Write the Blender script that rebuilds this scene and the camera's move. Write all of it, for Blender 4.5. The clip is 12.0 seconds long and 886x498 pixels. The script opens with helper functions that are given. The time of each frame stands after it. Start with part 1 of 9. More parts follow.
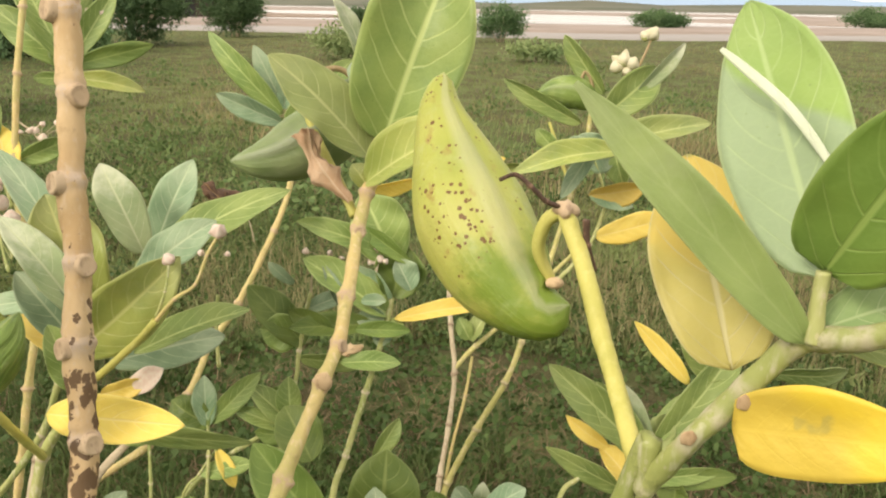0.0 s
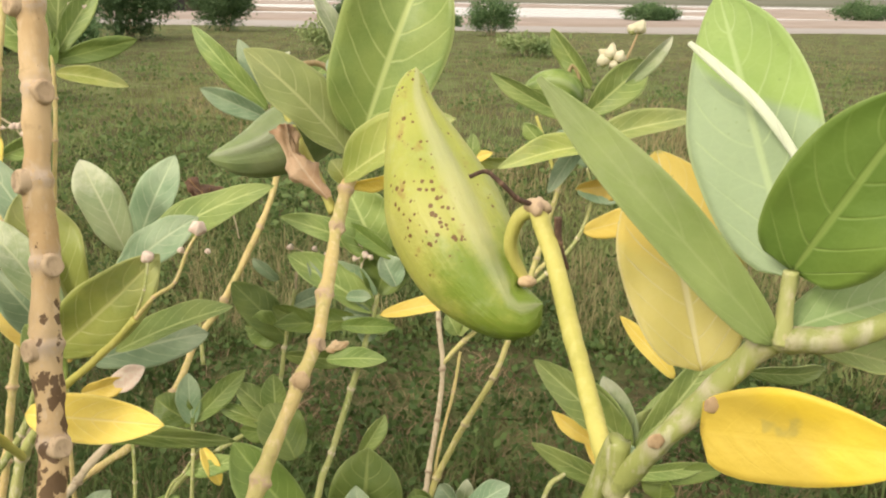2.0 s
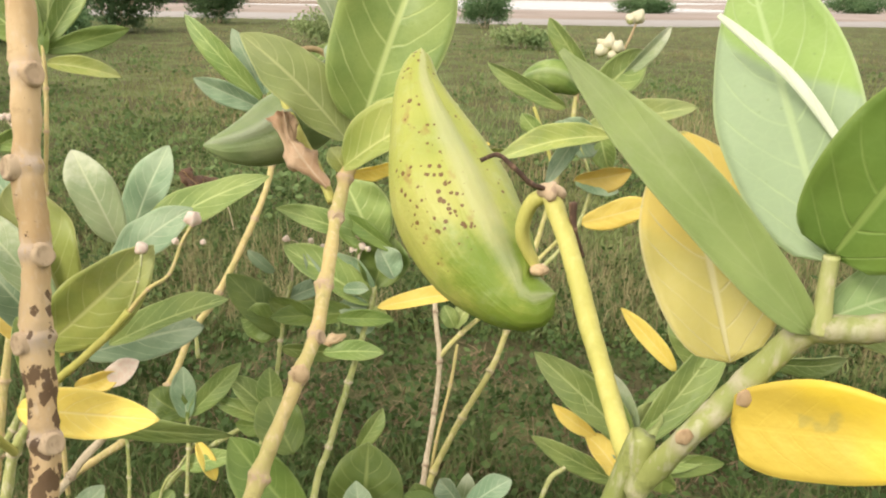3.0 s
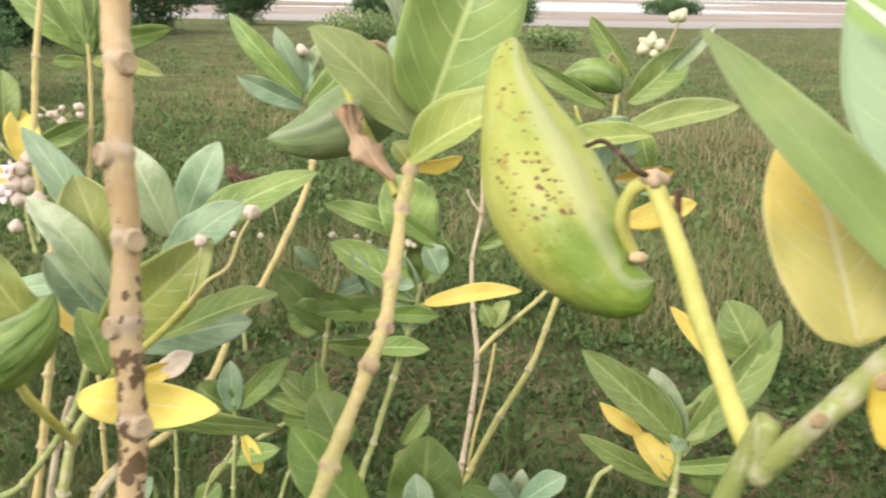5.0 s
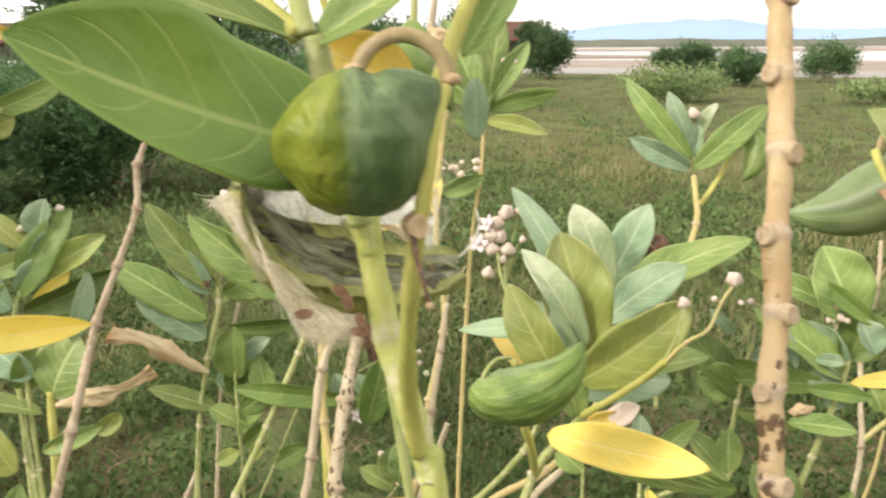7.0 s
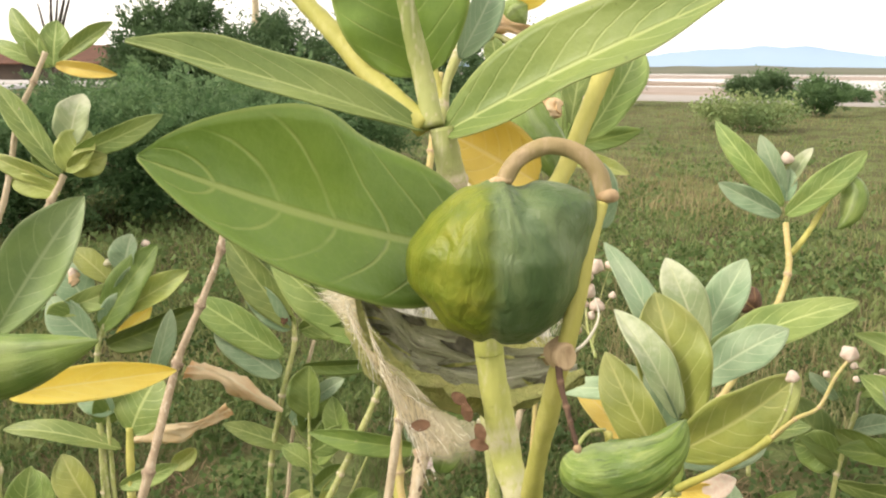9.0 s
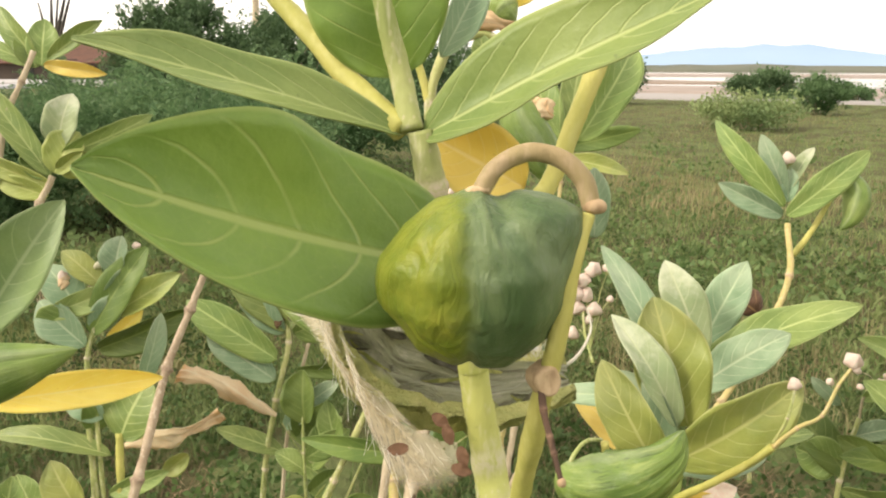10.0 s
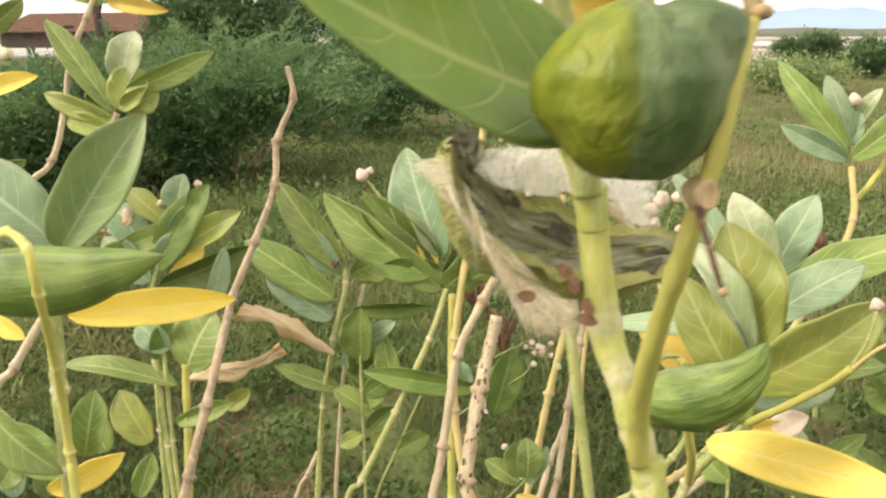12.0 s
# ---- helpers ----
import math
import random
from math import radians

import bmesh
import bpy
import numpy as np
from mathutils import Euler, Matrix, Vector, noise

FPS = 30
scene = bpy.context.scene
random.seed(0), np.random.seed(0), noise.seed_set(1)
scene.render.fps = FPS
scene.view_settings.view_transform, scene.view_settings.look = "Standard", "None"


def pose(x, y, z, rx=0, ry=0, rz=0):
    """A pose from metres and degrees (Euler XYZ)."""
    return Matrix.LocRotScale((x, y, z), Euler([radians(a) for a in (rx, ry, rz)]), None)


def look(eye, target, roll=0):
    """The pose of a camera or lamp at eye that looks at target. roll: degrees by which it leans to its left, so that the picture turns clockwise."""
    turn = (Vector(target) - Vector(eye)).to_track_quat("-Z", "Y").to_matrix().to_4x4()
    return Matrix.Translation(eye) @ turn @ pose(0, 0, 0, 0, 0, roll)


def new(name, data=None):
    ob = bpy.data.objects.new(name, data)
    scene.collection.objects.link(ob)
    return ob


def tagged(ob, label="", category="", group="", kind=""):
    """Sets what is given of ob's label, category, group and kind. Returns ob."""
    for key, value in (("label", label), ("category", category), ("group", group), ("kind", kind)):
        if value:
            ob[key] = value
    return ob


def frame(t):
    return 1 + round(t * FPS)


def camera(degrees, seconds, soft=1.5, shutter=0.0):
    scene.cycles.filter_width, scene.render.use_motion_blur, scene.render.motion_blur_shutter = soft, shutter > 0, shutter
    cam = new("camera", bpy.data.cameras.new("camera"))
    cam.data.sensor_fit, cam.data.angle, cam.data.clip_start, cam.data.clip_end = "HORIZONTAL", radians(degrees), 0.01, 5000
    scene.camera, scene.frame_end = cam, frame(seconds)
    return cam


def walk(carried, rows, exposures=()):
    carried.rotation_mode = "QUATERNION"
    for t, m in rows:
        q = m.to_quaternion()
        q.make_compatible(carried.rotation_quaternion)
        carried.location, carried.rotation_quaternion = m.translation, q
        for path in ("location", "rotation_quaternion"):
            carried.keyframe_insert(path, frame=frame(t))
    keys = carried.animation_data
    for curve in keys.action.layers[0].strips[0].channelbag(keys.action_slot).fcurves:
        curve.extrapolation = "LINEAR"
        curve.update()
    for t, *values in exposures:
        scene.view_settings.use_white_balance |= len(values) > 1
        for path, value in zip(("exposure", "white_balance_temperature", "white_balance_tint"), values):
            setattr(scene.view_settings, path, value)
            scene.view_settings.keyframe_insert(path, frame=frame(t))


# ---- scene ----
cam = camera(58.9, 12.0, soft=2.1, shutter=0.4)
PATH = [
    (0, (0.1395, 0.6585, 1.1), (-0.348, 3.4785, 0.2015), 0.9),
    (0.5, (0.138, 0.6585, 1.1015), (-0.3105, 3.483, 0.197), 1.5),
    (1, (0.138, 0.663, 1.1), (-0.2835, 3.492, 0.1925), 1.7),
    (1.5, (0.1455, 0.663, 1.1), (-0.2895, 3.486, 0.1865), 1.0),
    (2, (0.147, 0.666, 1.1), (-0.309, 3.4845, 0.1805), 0.8),
    (2.5, (0.1425, 0.672, 1.097), (-0.3, 3.489, 0.164), 0.9),
    (4.5, (0.135, 0.681, 1.0895), (-0.279, 3.495, 0.134), 0.7),
    (5, (0.111, 0.669, 1.088), (-0.4065, 3.4695, 0.149), 0.8),
    (5.5, (0.06, 0.645, 1.0865), (-0.6675, 3.408, 0.17), 0.6),
    (6, (0.015, 0.6165, 1.088), (-0.9855, 3.297, 0.185), -0.2),
    (6.5, (-0.018, 0.5895, 1.0985), (-1.3035, 3.174, 0.2795), -0.5),
    (7, (-0.051, 0.57, 1.1105), (-1.554, 3.0525, 0.35), -0.5),
    (7.5, (-0.0825, 0.5565, 1.124), (-1.6905, 2.979, 0.38), 0.2),
    (9.5, (-0.0915, 0.594, 1.136), (-1.8135, 2.958, 0.4715), -0.0),
    (10, (-0.0945, 0.603, 1.136), (-1.812, 2.967, 0.458), 0.0),
    (10.5, (-0.0945, 0.609, 1.136), (-1.8105, 2.9745, 0.4565), -0.1),
    (11, (-0.0885, 0.606, 1.127), (-1.833, 2.9505, 0.449), -0.4),
    (11.5, (-0.0885, 0.6, 1.112), (-1.884, 2.892, 0.3875), -0.4),
    (12, (-0.1155, 0.576, 1.094), (-1.923, 2.835, 0.299), -0.4),
]
walk(cam, [(t, look(eye, target, roll)) for t, eye, target, roll in PATH], exposures=(
    (0, 0.40, 6800, 10), (1.5, 0.36, 6850, 10), (2.5, 0.46, 6650, 10), (4.5, 0.58, 6100, 9), (5.5, 0.56, 6080, 9),
    (6.5, 0.60, 6230, 9), (7.5, 0.63, 6450, 9), (9.5, 0.6, 6650, 10), (11, 0.59, 6750, 10), (12, 0.65, 6850, 9)))

# ---- light ----
world = bpy.data.worlds.new("sky")
scene.world = world
world.use_nodes = True
wt = world.node_tree
sky = wt.nodes.new("ShaderNodeTexSky")
sky.sky_type, sky.sun_disc = "NISHITA", False
sky.sun_elevation, sky.sun_rotation = radians(38), radians(215)
sky.air_density, sky.dust_density, sky.ozone_density = 0.8, 6.0, 1.0
# thin bright cloud deck over the blue: whiter towards the horizon, faintly mottled
deck_at = wt.nodes.new("ShaderNodeTexCoord").outputs["Generated"]
clouds = wt.nodes.new("ShaderNodeTexNoise")
clouds.inputs["Scale"].default_value, clouds.inputs["Detail"].default_value = 2.5, 5.0
wt.links.new(deck_at, clouds.inputs["Vector"])
cover = wt.nodes.new("ShaderNodeMapRange")
for key, value in ((1, 0.3), (2, 0.75), (3, 0.72), (4, 1.0)):
    cover.inputs[key].default_value = value
wt.links.new(clouds.outputs["Fac"], cover.inputs[0])
dim = wt.nodes.new("ShaderNodeMix")
dim.data_type, dim.blend_type = "RGBA", "MULTIPLY"
dim.inputs[0].default_value, dim.inputs[7].default_value = 1.0, (0.10, 0.10, 0.10, 1)
wt.links.new(sky.outputs["Color"], dim.inputs[6])
deck = wt.nodes.new("ShaderNodeMix")
deck.data_type = "RGBA"
deck.inputs[7].default_value = (1.22, 1.14, 1.03, 1)
wt.links.new(cover.outputs[0], deck.inputs[0])
wt.links.new(dim.outputs[2], deck.inputs[6])
wt.links.new(deck.outputs[2], wt.nodes["Background"].inputs["Color"])
wt.nodes["Background"].inputs["Strength"].default_value = 1.0
sun_data = bpy.data.lights.new("sun", "SUN")
sun_data.energy, sun_data.angle, sun_data.color = 2.0, radians(18), (1.0, 0.91, 0.76)
sun = new("sun", sun_data)
sun.matrix_world = look((-14, -20, 19), (0, 0, 0))


# ---- materials ----
def node(nt, kind, *values, **named):
    """A node whose inputs are set, in order or by name, to values or linked to sockets."""
    n = nt.nodes.new(kind)
    for key, value in (*enumerate(values), *named.items()):
        if value is None:
            continue
        socket = n.inputs[key.replace("_", " ") if isinstance(key, str) else key]
        if isinstance(value, bpy.types.NodeSocket):
            nt.links.new(value, socket)
        else:
            socket.default_value = value
    return n


def calc(nt, op, a, b=0.0, c=None):
    n = node(nt, "ShaderNodeMath", a, b, c)
    n.operation = op
    return n.outputs[0]


def step(nt, value, low, high, a=0.0, b=1.0):
    n = node(nt, "ShaderNodeMapRange", value, low, high, a, b)
    n.interpolation_type = "SMOOTHSTEP"
    return n.outputs[0]


def blend(nt, fac, a, b):
    n = nt.nodes.new("ShaderNodeMix")
    n.data_type = "RGBA"
    for key, value in ((0, fac), (6, a), (7, b)):
        if isinstance(value, bpy.types.NodeSocket):
            nt.links.new(value, n.inputs[key])
        else:
            n.inputs[key].default_value = (*value, 1) if isinstance(value, tuple) else value
    return n.outputs[2]


def grain(nt, vector, scale, detail=4.0, rough=0.55):
    return node(nt, "ShaderNodeTexNoise", Vector=vector, Scale=scale, Detail=detail, Roughness=rough).outputs["Fac"]


def material(name):
    m = bpy.data.materials.new(name)
    m.use_nodes = True
    nt = m.node_tree
    where = nt.nodes.new("ShaderNodeTexCoord").outputs["Object"]
    return m, nt, nt.nodes["Principled BSDF"], where


def shifted(nt, where):
    """Coordinates that differ from object to object."""
    r = nt.nodes.new("ShaderNodeObjectInfo").outputs["Random"]
    n = node(nt, "ShaderNodeVectorMath", where, (0, 0, 0))
    n.operation = "ADD"
    c = node(nt, "ShaderNodeCombineXYZ", calc(nt, "MULTIPLY", r, 37.0), calc(nt, "MULTIPLY", r, 11.0), r)
    nt.links.new(c.outputs[0], n.inputs[1])
    return n.outputs[0], r


def relief(nt, bsdf, height, distance, strength=1.0):
    n = node(nt, "ShaderNodeBump", Height=height, Distance=distance, Strength=strength)
    nt.links.new(n.outputs[0], bsdf.inputs["Normal"])


def leaf_material(name, light, dark, vein, spot=None, spots=0.0, thin=0.22, rough=0.45, patch=None, cloud=0.18, bloom=0.0, count=7.0, turn=None, split=0.6, veins=1.0, fold=None):
    m, nt, bsdf, where = material(name)
    at, rnd = shifted(nt, where)
    uv = node(nt, "ShaderNodeSeparateXYZ", nt.nodes.new("ShaderNodeTexCoord").outputs["UV"])
    u = uv.outputs[0]
    side = calc(nt, "ABSOLUTE", calc(nt, "MULTIPLY_ADD", uv.outputs[1], 2.0, -1.0))
    wob = grain(nt, at, 45.0, 2.0)
    rib = step(nt, side, 0.085, 0.02)
    run = calc(nt, "MULTIPLY_ADD", calc(nt, "POWER", side, 1.5), -0.30, u)
    run = calc(nt, "MULTIPLY_ADD", wob, 0.035, run)
    saw = calc(nt, "ABSOLUTE", calc(nt, "SUBTRACT", calc(nt, "FRACT", calc(nt, "MULTIPLY", run, count)), 0.5))
    lateral = calc(nt, "MULTIPLY", step(nt, saw, 0.43, 0.495), step(nt, side, 1.0, 0.72))
    fine = grain(nt, at, 900.0, 2.0)
    broad = grain(nt, at, 28.0, 3.0)
    col = blend(nt, step(nt, broad, 0.3, 0.72), dark, light)
    col = blend(nt, calc(nt, "MULTIPLY", fine, 0.25), col, light)
    cloudy = step(nt, grain(nt, at, 11.0, 5.0, 0.65), 0.42, 0.68)
    col = blend(nt, calc(nt, "MULTIPLY", cloudy, cloud), col, tuple(0.62 * c for c in dark))
    if turn:
        part = calc(nt, "ADD", u, calc(nt, "MULTIPLY_ADD", grain(nt, at, 30.0, 5.0, 0.65), 0.5, -0.25))
        col = blend(nt, step(nt, part, split - 0.14, split + 0.14), col, turn)
    if fold:
        # painted shade: the blade turns glaucous grey-green below a slanting fold line
        below = calc(nt, "MULTIPLY_ADD", uv.outputs[1], 0.42, calc(nt, "ADD", u, -0.21))
        col = blend(nt, step(nt, below, 0.63, 0.57), col, blend(nt, broad, fold, tuple(0.8 * c for c in fold)))
    if patch:
        big = calc(nt, "ADD", grain(nt, at, 16.0, 3.0), calc(nt, "MULTIPLY", u, -0.15))
        col = blend(nt, step(nt, big, 0.44, 0.60), col, patch)
    if spot:
        sp = step(nt, grain(nt, at, 70.0, 3.0), 0.72 - spots, 0.78 - spots)
        col = blend(nt, calc(nt, "MULTIPLY", sp, 0.75), col, spot)
        fleck = step(nt, node(nt, "ShaderNodeTexVoronoi", Vector=at, Scale=180.0).outputs["Distance"], 0.12, 0.05)
        col = blend(nt, calc(nt, "MULTIPLY", fleck, 0.35), col, spot)
    if bloom:
        dust = calc(nt, "ADD", calc(nt, "MULTIPLY_ADD", u, 0.55, -0.1), calc(nt, "MULTIPLY", grain(nt, at, 38.0, 5.0, 0.7), 0.7))
        col = blend(nt, calc(nt, "MULTIPLY", step(nt, dust, 0.5, 0.8), bloom), col, (0.66, 0.68, 0.52))
    lines = calc(nt, "MAXIMUM", calc(nt, "MULTIPLY", rib, 0.85), calc(nt, "MULTIPLY", lateral, step(nt, grain(nt, at, 50.0, 3.0), 0.25, 0.7, 0.2, 0.8)))
    lines = calc(nt, "MULTIPLY", lines, veins)
    net = node(nt, "ShaderNodeTexVoronoi", Vector=at, Scale=210.0)
    net.feature = "DISTANCE_TO_EDGE"
    mesh = step(nt, net.outputs["Distance"], 0.10, 0.02)
    col = blend(nt, calc(nt, "MULTIPLY", mesh, 0.05), col, vein)
    col = blend(nt, lines, col, vein)
    col = blend(nt, calc(nt, "MULTIPLY", step(nt, side, 0.94, 0.99), 0.6), col, vein)
    hsv = node(nt, "ShaderNodeHueSaturation", Color=col, Hue=calc(nt, "MULTIPLY_ADD", rnd, 0.014, 0.493), Value=calc(nt, "MULTIPLY_ADD", rnd, 0.3, 0.85))
    col = hsv.outputs[0]
    nt.links.new(col, bsdf.inputs["Base Color"])
    bsdf.inputs["Roughness"].default_value = rough
    bsdf.inputs["Specular IOR Level"].default_value = 0.4
    bsdf.inputs["Sheen Weight"].default_value = 0.08
    h = calc(nt, "MULTIPLY_ADD", lines, -0.5, calc(nt, "MULTIPLY", grain(nt, at, 160.0, 3.0), 0.7))
    relief(nt, bsdf, h, 0.0012, 0.6)
    lit = node(nt, "ShaderNodeBsdfTranslucent", Color=col)
    mix = node(nt, "ShaderNodeMixShader", thin, bsdf.outputs[0], lit.outputs[0])
    nt.links.new(mix.outputs[0], nt.nodes["Material Output"].inputs["Surface"])
    return m


def stem_material(name, light, dark, scar, speck=0.0, rough=0.65, cracks=0.4, ring=None):
    m, nt, bsdf, where = material(name)
    at, rnd = shifted(nt, where)
    long = node(nt, "ShaderNodeMapping", Vector=at, Scale=(1, 1, 0.3)).outputs[0]
    col = blend(nt, step(nt, grain(nt, at, 22.0), 0.35, 0.68), dark, light)
    col = blend(nt, calc(nt, "MULTIPLY", step(nt, grain(nt, long, 260.0, 3.0), 0.5, 0.7), cracks), col, scar)
    joint = node(nt, "ShaderNodeSeparateXYZ", nt.nodes.new("ShaderNodeTexCoord").outputs["UV"]).outputs[1]
    col = blend(nt, calc(nt, "MULTIPLY", calc(nt, "MULTIPLY", joint, step(nt, grain(nt, at, 320.0, 3.0), 0.3, 0.55)), 0.9), col, ring or scar)
    pores = node(nt, "ShaderNodeTexVoronoi", Vector=node(nt, "ShaderNodeMapping", Vector=at, Scale=(1, 1, 0.6)).outputs[0], Scale=430.0)
    pore = calc(nt, "MULTIPLY", step(nt, pores.outputs["Distance"], 0.34, 0.2), step(nt, node(nt, "ShaderNodeSeparateColor", pores.outputs["Color"]).outputs[0], 0.6, 0.75))
    col = blend(nt, calc(nt, "MULTIPLY", pore, 0.6 * cracks), col, ring or scar)
    worn = step(nt, grain(nt, at, 120.0, 5.0, 0.7), 0.56, 0.68)
    col = blend(nt, calc(nt, "MULTIPLY", worn, 0.55 * cracks), col, tuple(0.5 * c for c in dark))
    if speck:
        cell = node(nt, "ShaderNodeTexVoronoi", Vector=node(nt, "ShaderNodeMapping", Vector=at, Scale=(1, 1, 0.75)).outputs[0], Scale=160.0)
        size = calc(nt, "MULTIPLY_ADD", node(nt, "ShaderNodeSeparateColor", cell.outputs["Color"]).outputs[0], 0.62, speck - 0.52)
        ragged = calc(nt, "ADD", cell.outputs["Distance"], calc(nt, "MULTIPLY_ADD", grain(nt, at, 520.0, 3.0), 0.9, -0.45))
        low = step(nt, node(nt, "ShaderNodeSeparateXYZ", where).outputs[2], 1.05, 0.84)
        size = calc(nt, "ADD", calc(nt, "MULTIPLY", size, calc(nt, "MULTIPLY_ADD", low, 1.3, 0.3)), calc(nt, "MULTIPLY_ADD", low, 0.2, -0.1))
        col = blend(nt, calc(nt, "MULTIPLY", calc(nt, "LESS_THAN", ragged, size), 0.85), col, (0.075, 0.04, 0.022))
    nt.links.new(col, bsdf.inputs["Base Color"])
    bsdf.inputs["Roughness"].default_value = rough
    bsdf.inputs["Specular IOR Level"].default_value = 0.25
    h = calc(nt, "ADD", grain(nt, long, 300.0, 4.0), calc(nt, "MULTIPLY", grain(nt, at, 90.0), 0.8))
    relief(nt, bsdf, h, 0.001, 0.7)
    return m


def pod_material(name, light, dark, blush, speck=0.0, base=None, ribs=0.35, seam=0.5):
    """Fruit skin; the seam runs along v = 0.5, the stalk end is at u = 0."""
    m, nt, bsdf, where = material(name)
    at, rnd = shifted(nt, where)
    uvw = nt.nodes.new("ShaderNodeTexCoord").outputs["UV"]
    uv = node(nt, "ShaderNodeSeparateXYZ", uvw)
    u, v = uv.outputs[0], uv.outputs[1]
    wob = calc(nt, "MULTIPLY_ADD", grain(nt, at, 48.0, 5.0, 0.65), 0.44, -0.22)
    col = blend(nt, step(nt, grain(nt, at, 24.0, 3.0), 0.35, 0.65), dark, light)
    col = blend(nt, step(nt, grain(nt, at, 13.0, 2.0), 0.5, 0.75), col, blush)
    if base:
        # greener skin at the stalk end, with its underside shade painted in
        col = blend(nt, step(nt, calc(nt, "ADD", u, calc(nt, "MULTIPLY", wob, 2.0)), 0.42, 0.06), col, base)
    lengthwise = node(nt, "ShaderNodeMapping", Vector=uvw, Scale=(2.2, 15.0, 1)).outputs[0]
    rib = grain(nt, lengthwise, 1.6, 4.0, 0.6)
    col = blend(nt, calc(nt, "MULTIPLY", step(nt, rib, 0.5, 0.68), ribs), col, blush)
    col = blend(nt, calc(nt, "MULTIPLY", step(nt, rib, 0.46, 0.3), ribs), col, tuple(0.55 * c for c in dark))
    bloom = step(nt, grain(nt, at, 75.0, 5.0, 0.7), 0.5, 0.75)
    col = blend(nt, calc(nt, "MULTIPLY", bloom, 0.12), col, (0.62, 0.68, 0.52))
    off = calc(nt, "ABSOLUTE", calc(nt, "SUBTRACT", v, 0.5))
    col = blend(nt, calc(nt, "MULTIPLY", step(nt, off, 0.055, 0.012), seam), col, tuple(0.45 * c + 0.25 for c in blush))
    if speck:
        cell = node(nt, "ShaderNodeTexVoronoi", Vector=at, Scale=430.0)
        side = calc(nt, "MULTIPLY", step(nt, v, 0.24, 0.33), step(nt, v, 0.50, 0.44))
        side = calc(nt, "MAXIMUM", side, calc(nt, "MULTIPLY", calc(nt, "MULTIPLY", step(nt, v, 0.53, 0.56), step(nt, v, 0.66, 0.58)), 0.6))
        side = calc(nt, "MULTIPLY", side, step(nt, grain(nt, at, 45.0, 2.0), 0.30, 0.52))
        side = calc(nt, "MULTIPLY", side, step(nt, u, 0.2, 0.34))
        size = calc(nt, "MULTIPLY_ADD", node(nt, "ShaderNodeSeparateColor", cell.outputs["Color"]).outputs[1], 0.66, -0.22)
        size = calc(nt, "MULTIPLY", calc(nt, "MULTIPLY", size, side), speck)
        ragged = calc(nt, "ADD", cell.outputs["Distance"], calc(nt, "MULTIPLY_ADD", grain(nt, at, 900.0, 2.0), 0.36, -0.18))
        col = blend(nt, calc(nt, "MULTIPLY", step(nt, calc(nt, "SUBTRACT", size, ragged), 0.0, 0.05), 0.9), col, (0.125, 0.05, 0.016))
        blot = calc(nt, "MULTIPLY", step(nt, grain(nt, at, 95.0, 3.0), 0.60, 0.70), side)
        col = blend(nt, calc(nt, "MULTIPLY", blot, 0.55), col, (0.27, 0.15, 0.05))
    nt.links.new(col, bsdf.inputs["Base Color"])
    bsdf.inputs["Roughness"].default_value = 0.5
    bsdf.inputs["Specular IOR Level"].default_value = 0.35
    bsdf.inputs["Subsurface Weight"].default_value = 0.12
    bsdf.inputs["Subsurface Radius"].default_value = (0.004, 0.006, 0.002)
    h = calc(nt, "MULTIPLY_ADD", rib, 1.0 + 2.0 * ribs, calc(nt, "MULTIPLY", grain(nt, at, 500.0, 2.0), 0.4))
    relief(nt, bsdf, h, 0.0012, 0.6)
    return m


def plain_material(name, a, b, scale, rough=0.8, bump=0.002, fine=None, thin=0.0, spec=0.3):
    m, nt, bsdf, where = material(name)
    at, rnd = shifted(nt, where)
    col = blend(nt, step(nt, grain(nt, at, scale, 5.0), 0.3, 0.7), a, b)
    col = blend(nt, calc(nt, "MULTIPLY", grain(nt, at, (fine or scale * 9.0), 3.0), 0.35), col, a)
    nt.links.new(col, bsdf.inputs["Base Color"])
    bsdf.inputs["Roughness"].default_value = rough
    bsdf.inputs["Specular IOR Level"].default_value = spec
    relief(nt, bsdf, grain(nt, at, fine or scale * 9.0), bump)
    if thin:
        lit = node(nt, "ShaderNodeBsdfTranslucent", Color=col)
        mix = node(nt, "ShaderNodeMixShader", thin, bsdf.outputs[0], lit.outputs[0])
        nt.links.new(mix.outputs[0], nt.nodes["Material Output"].inputs["Surface"])
    return m


def foliage_material(name, a, b, c, thin=0.3, scale=0.6, bare=None, spread=1.0):
    """Small leaves in one mesh, each island its own tint."""
    m, nt, bsdf, where = material(name)
    r = nt.nodes.new("ShaderNodeNewGeometry").outputs["Random Per Island"]
    col = blend(nt, r, a, b)
    col = blend(nt, step(nt, grain(nt, where, scale, 4.0), 0.42, 0.66), col, c)
    if bare:
        thinned = calc(nt, "MULTIPLY", step(nt, grain(nt, where, spread, 5.0, 0.6), 0.5, 0.66), step(nt, r, 1.0, 0.25))
        col = blend(nt, thinned, col, bare)
    nt.links.new(col, bsdf.inputs["Base Color"])
    bsdf.inputs["Roughness"].default_value = 0.6
    bsdf.inputs["Specular IOR Level"].default_value = 0.2
    lit = node(nt, "ShaderNodeBsdfTranslucent", Color=col)
    mix = node(nt, "ShaderNodeMixShader", thin, bsdf.outputs[0], lit.outputs[0])
    nt.links.new(mix.outputs[0], nt.nodes["Material Output"].inputs["Surface"])
    return m


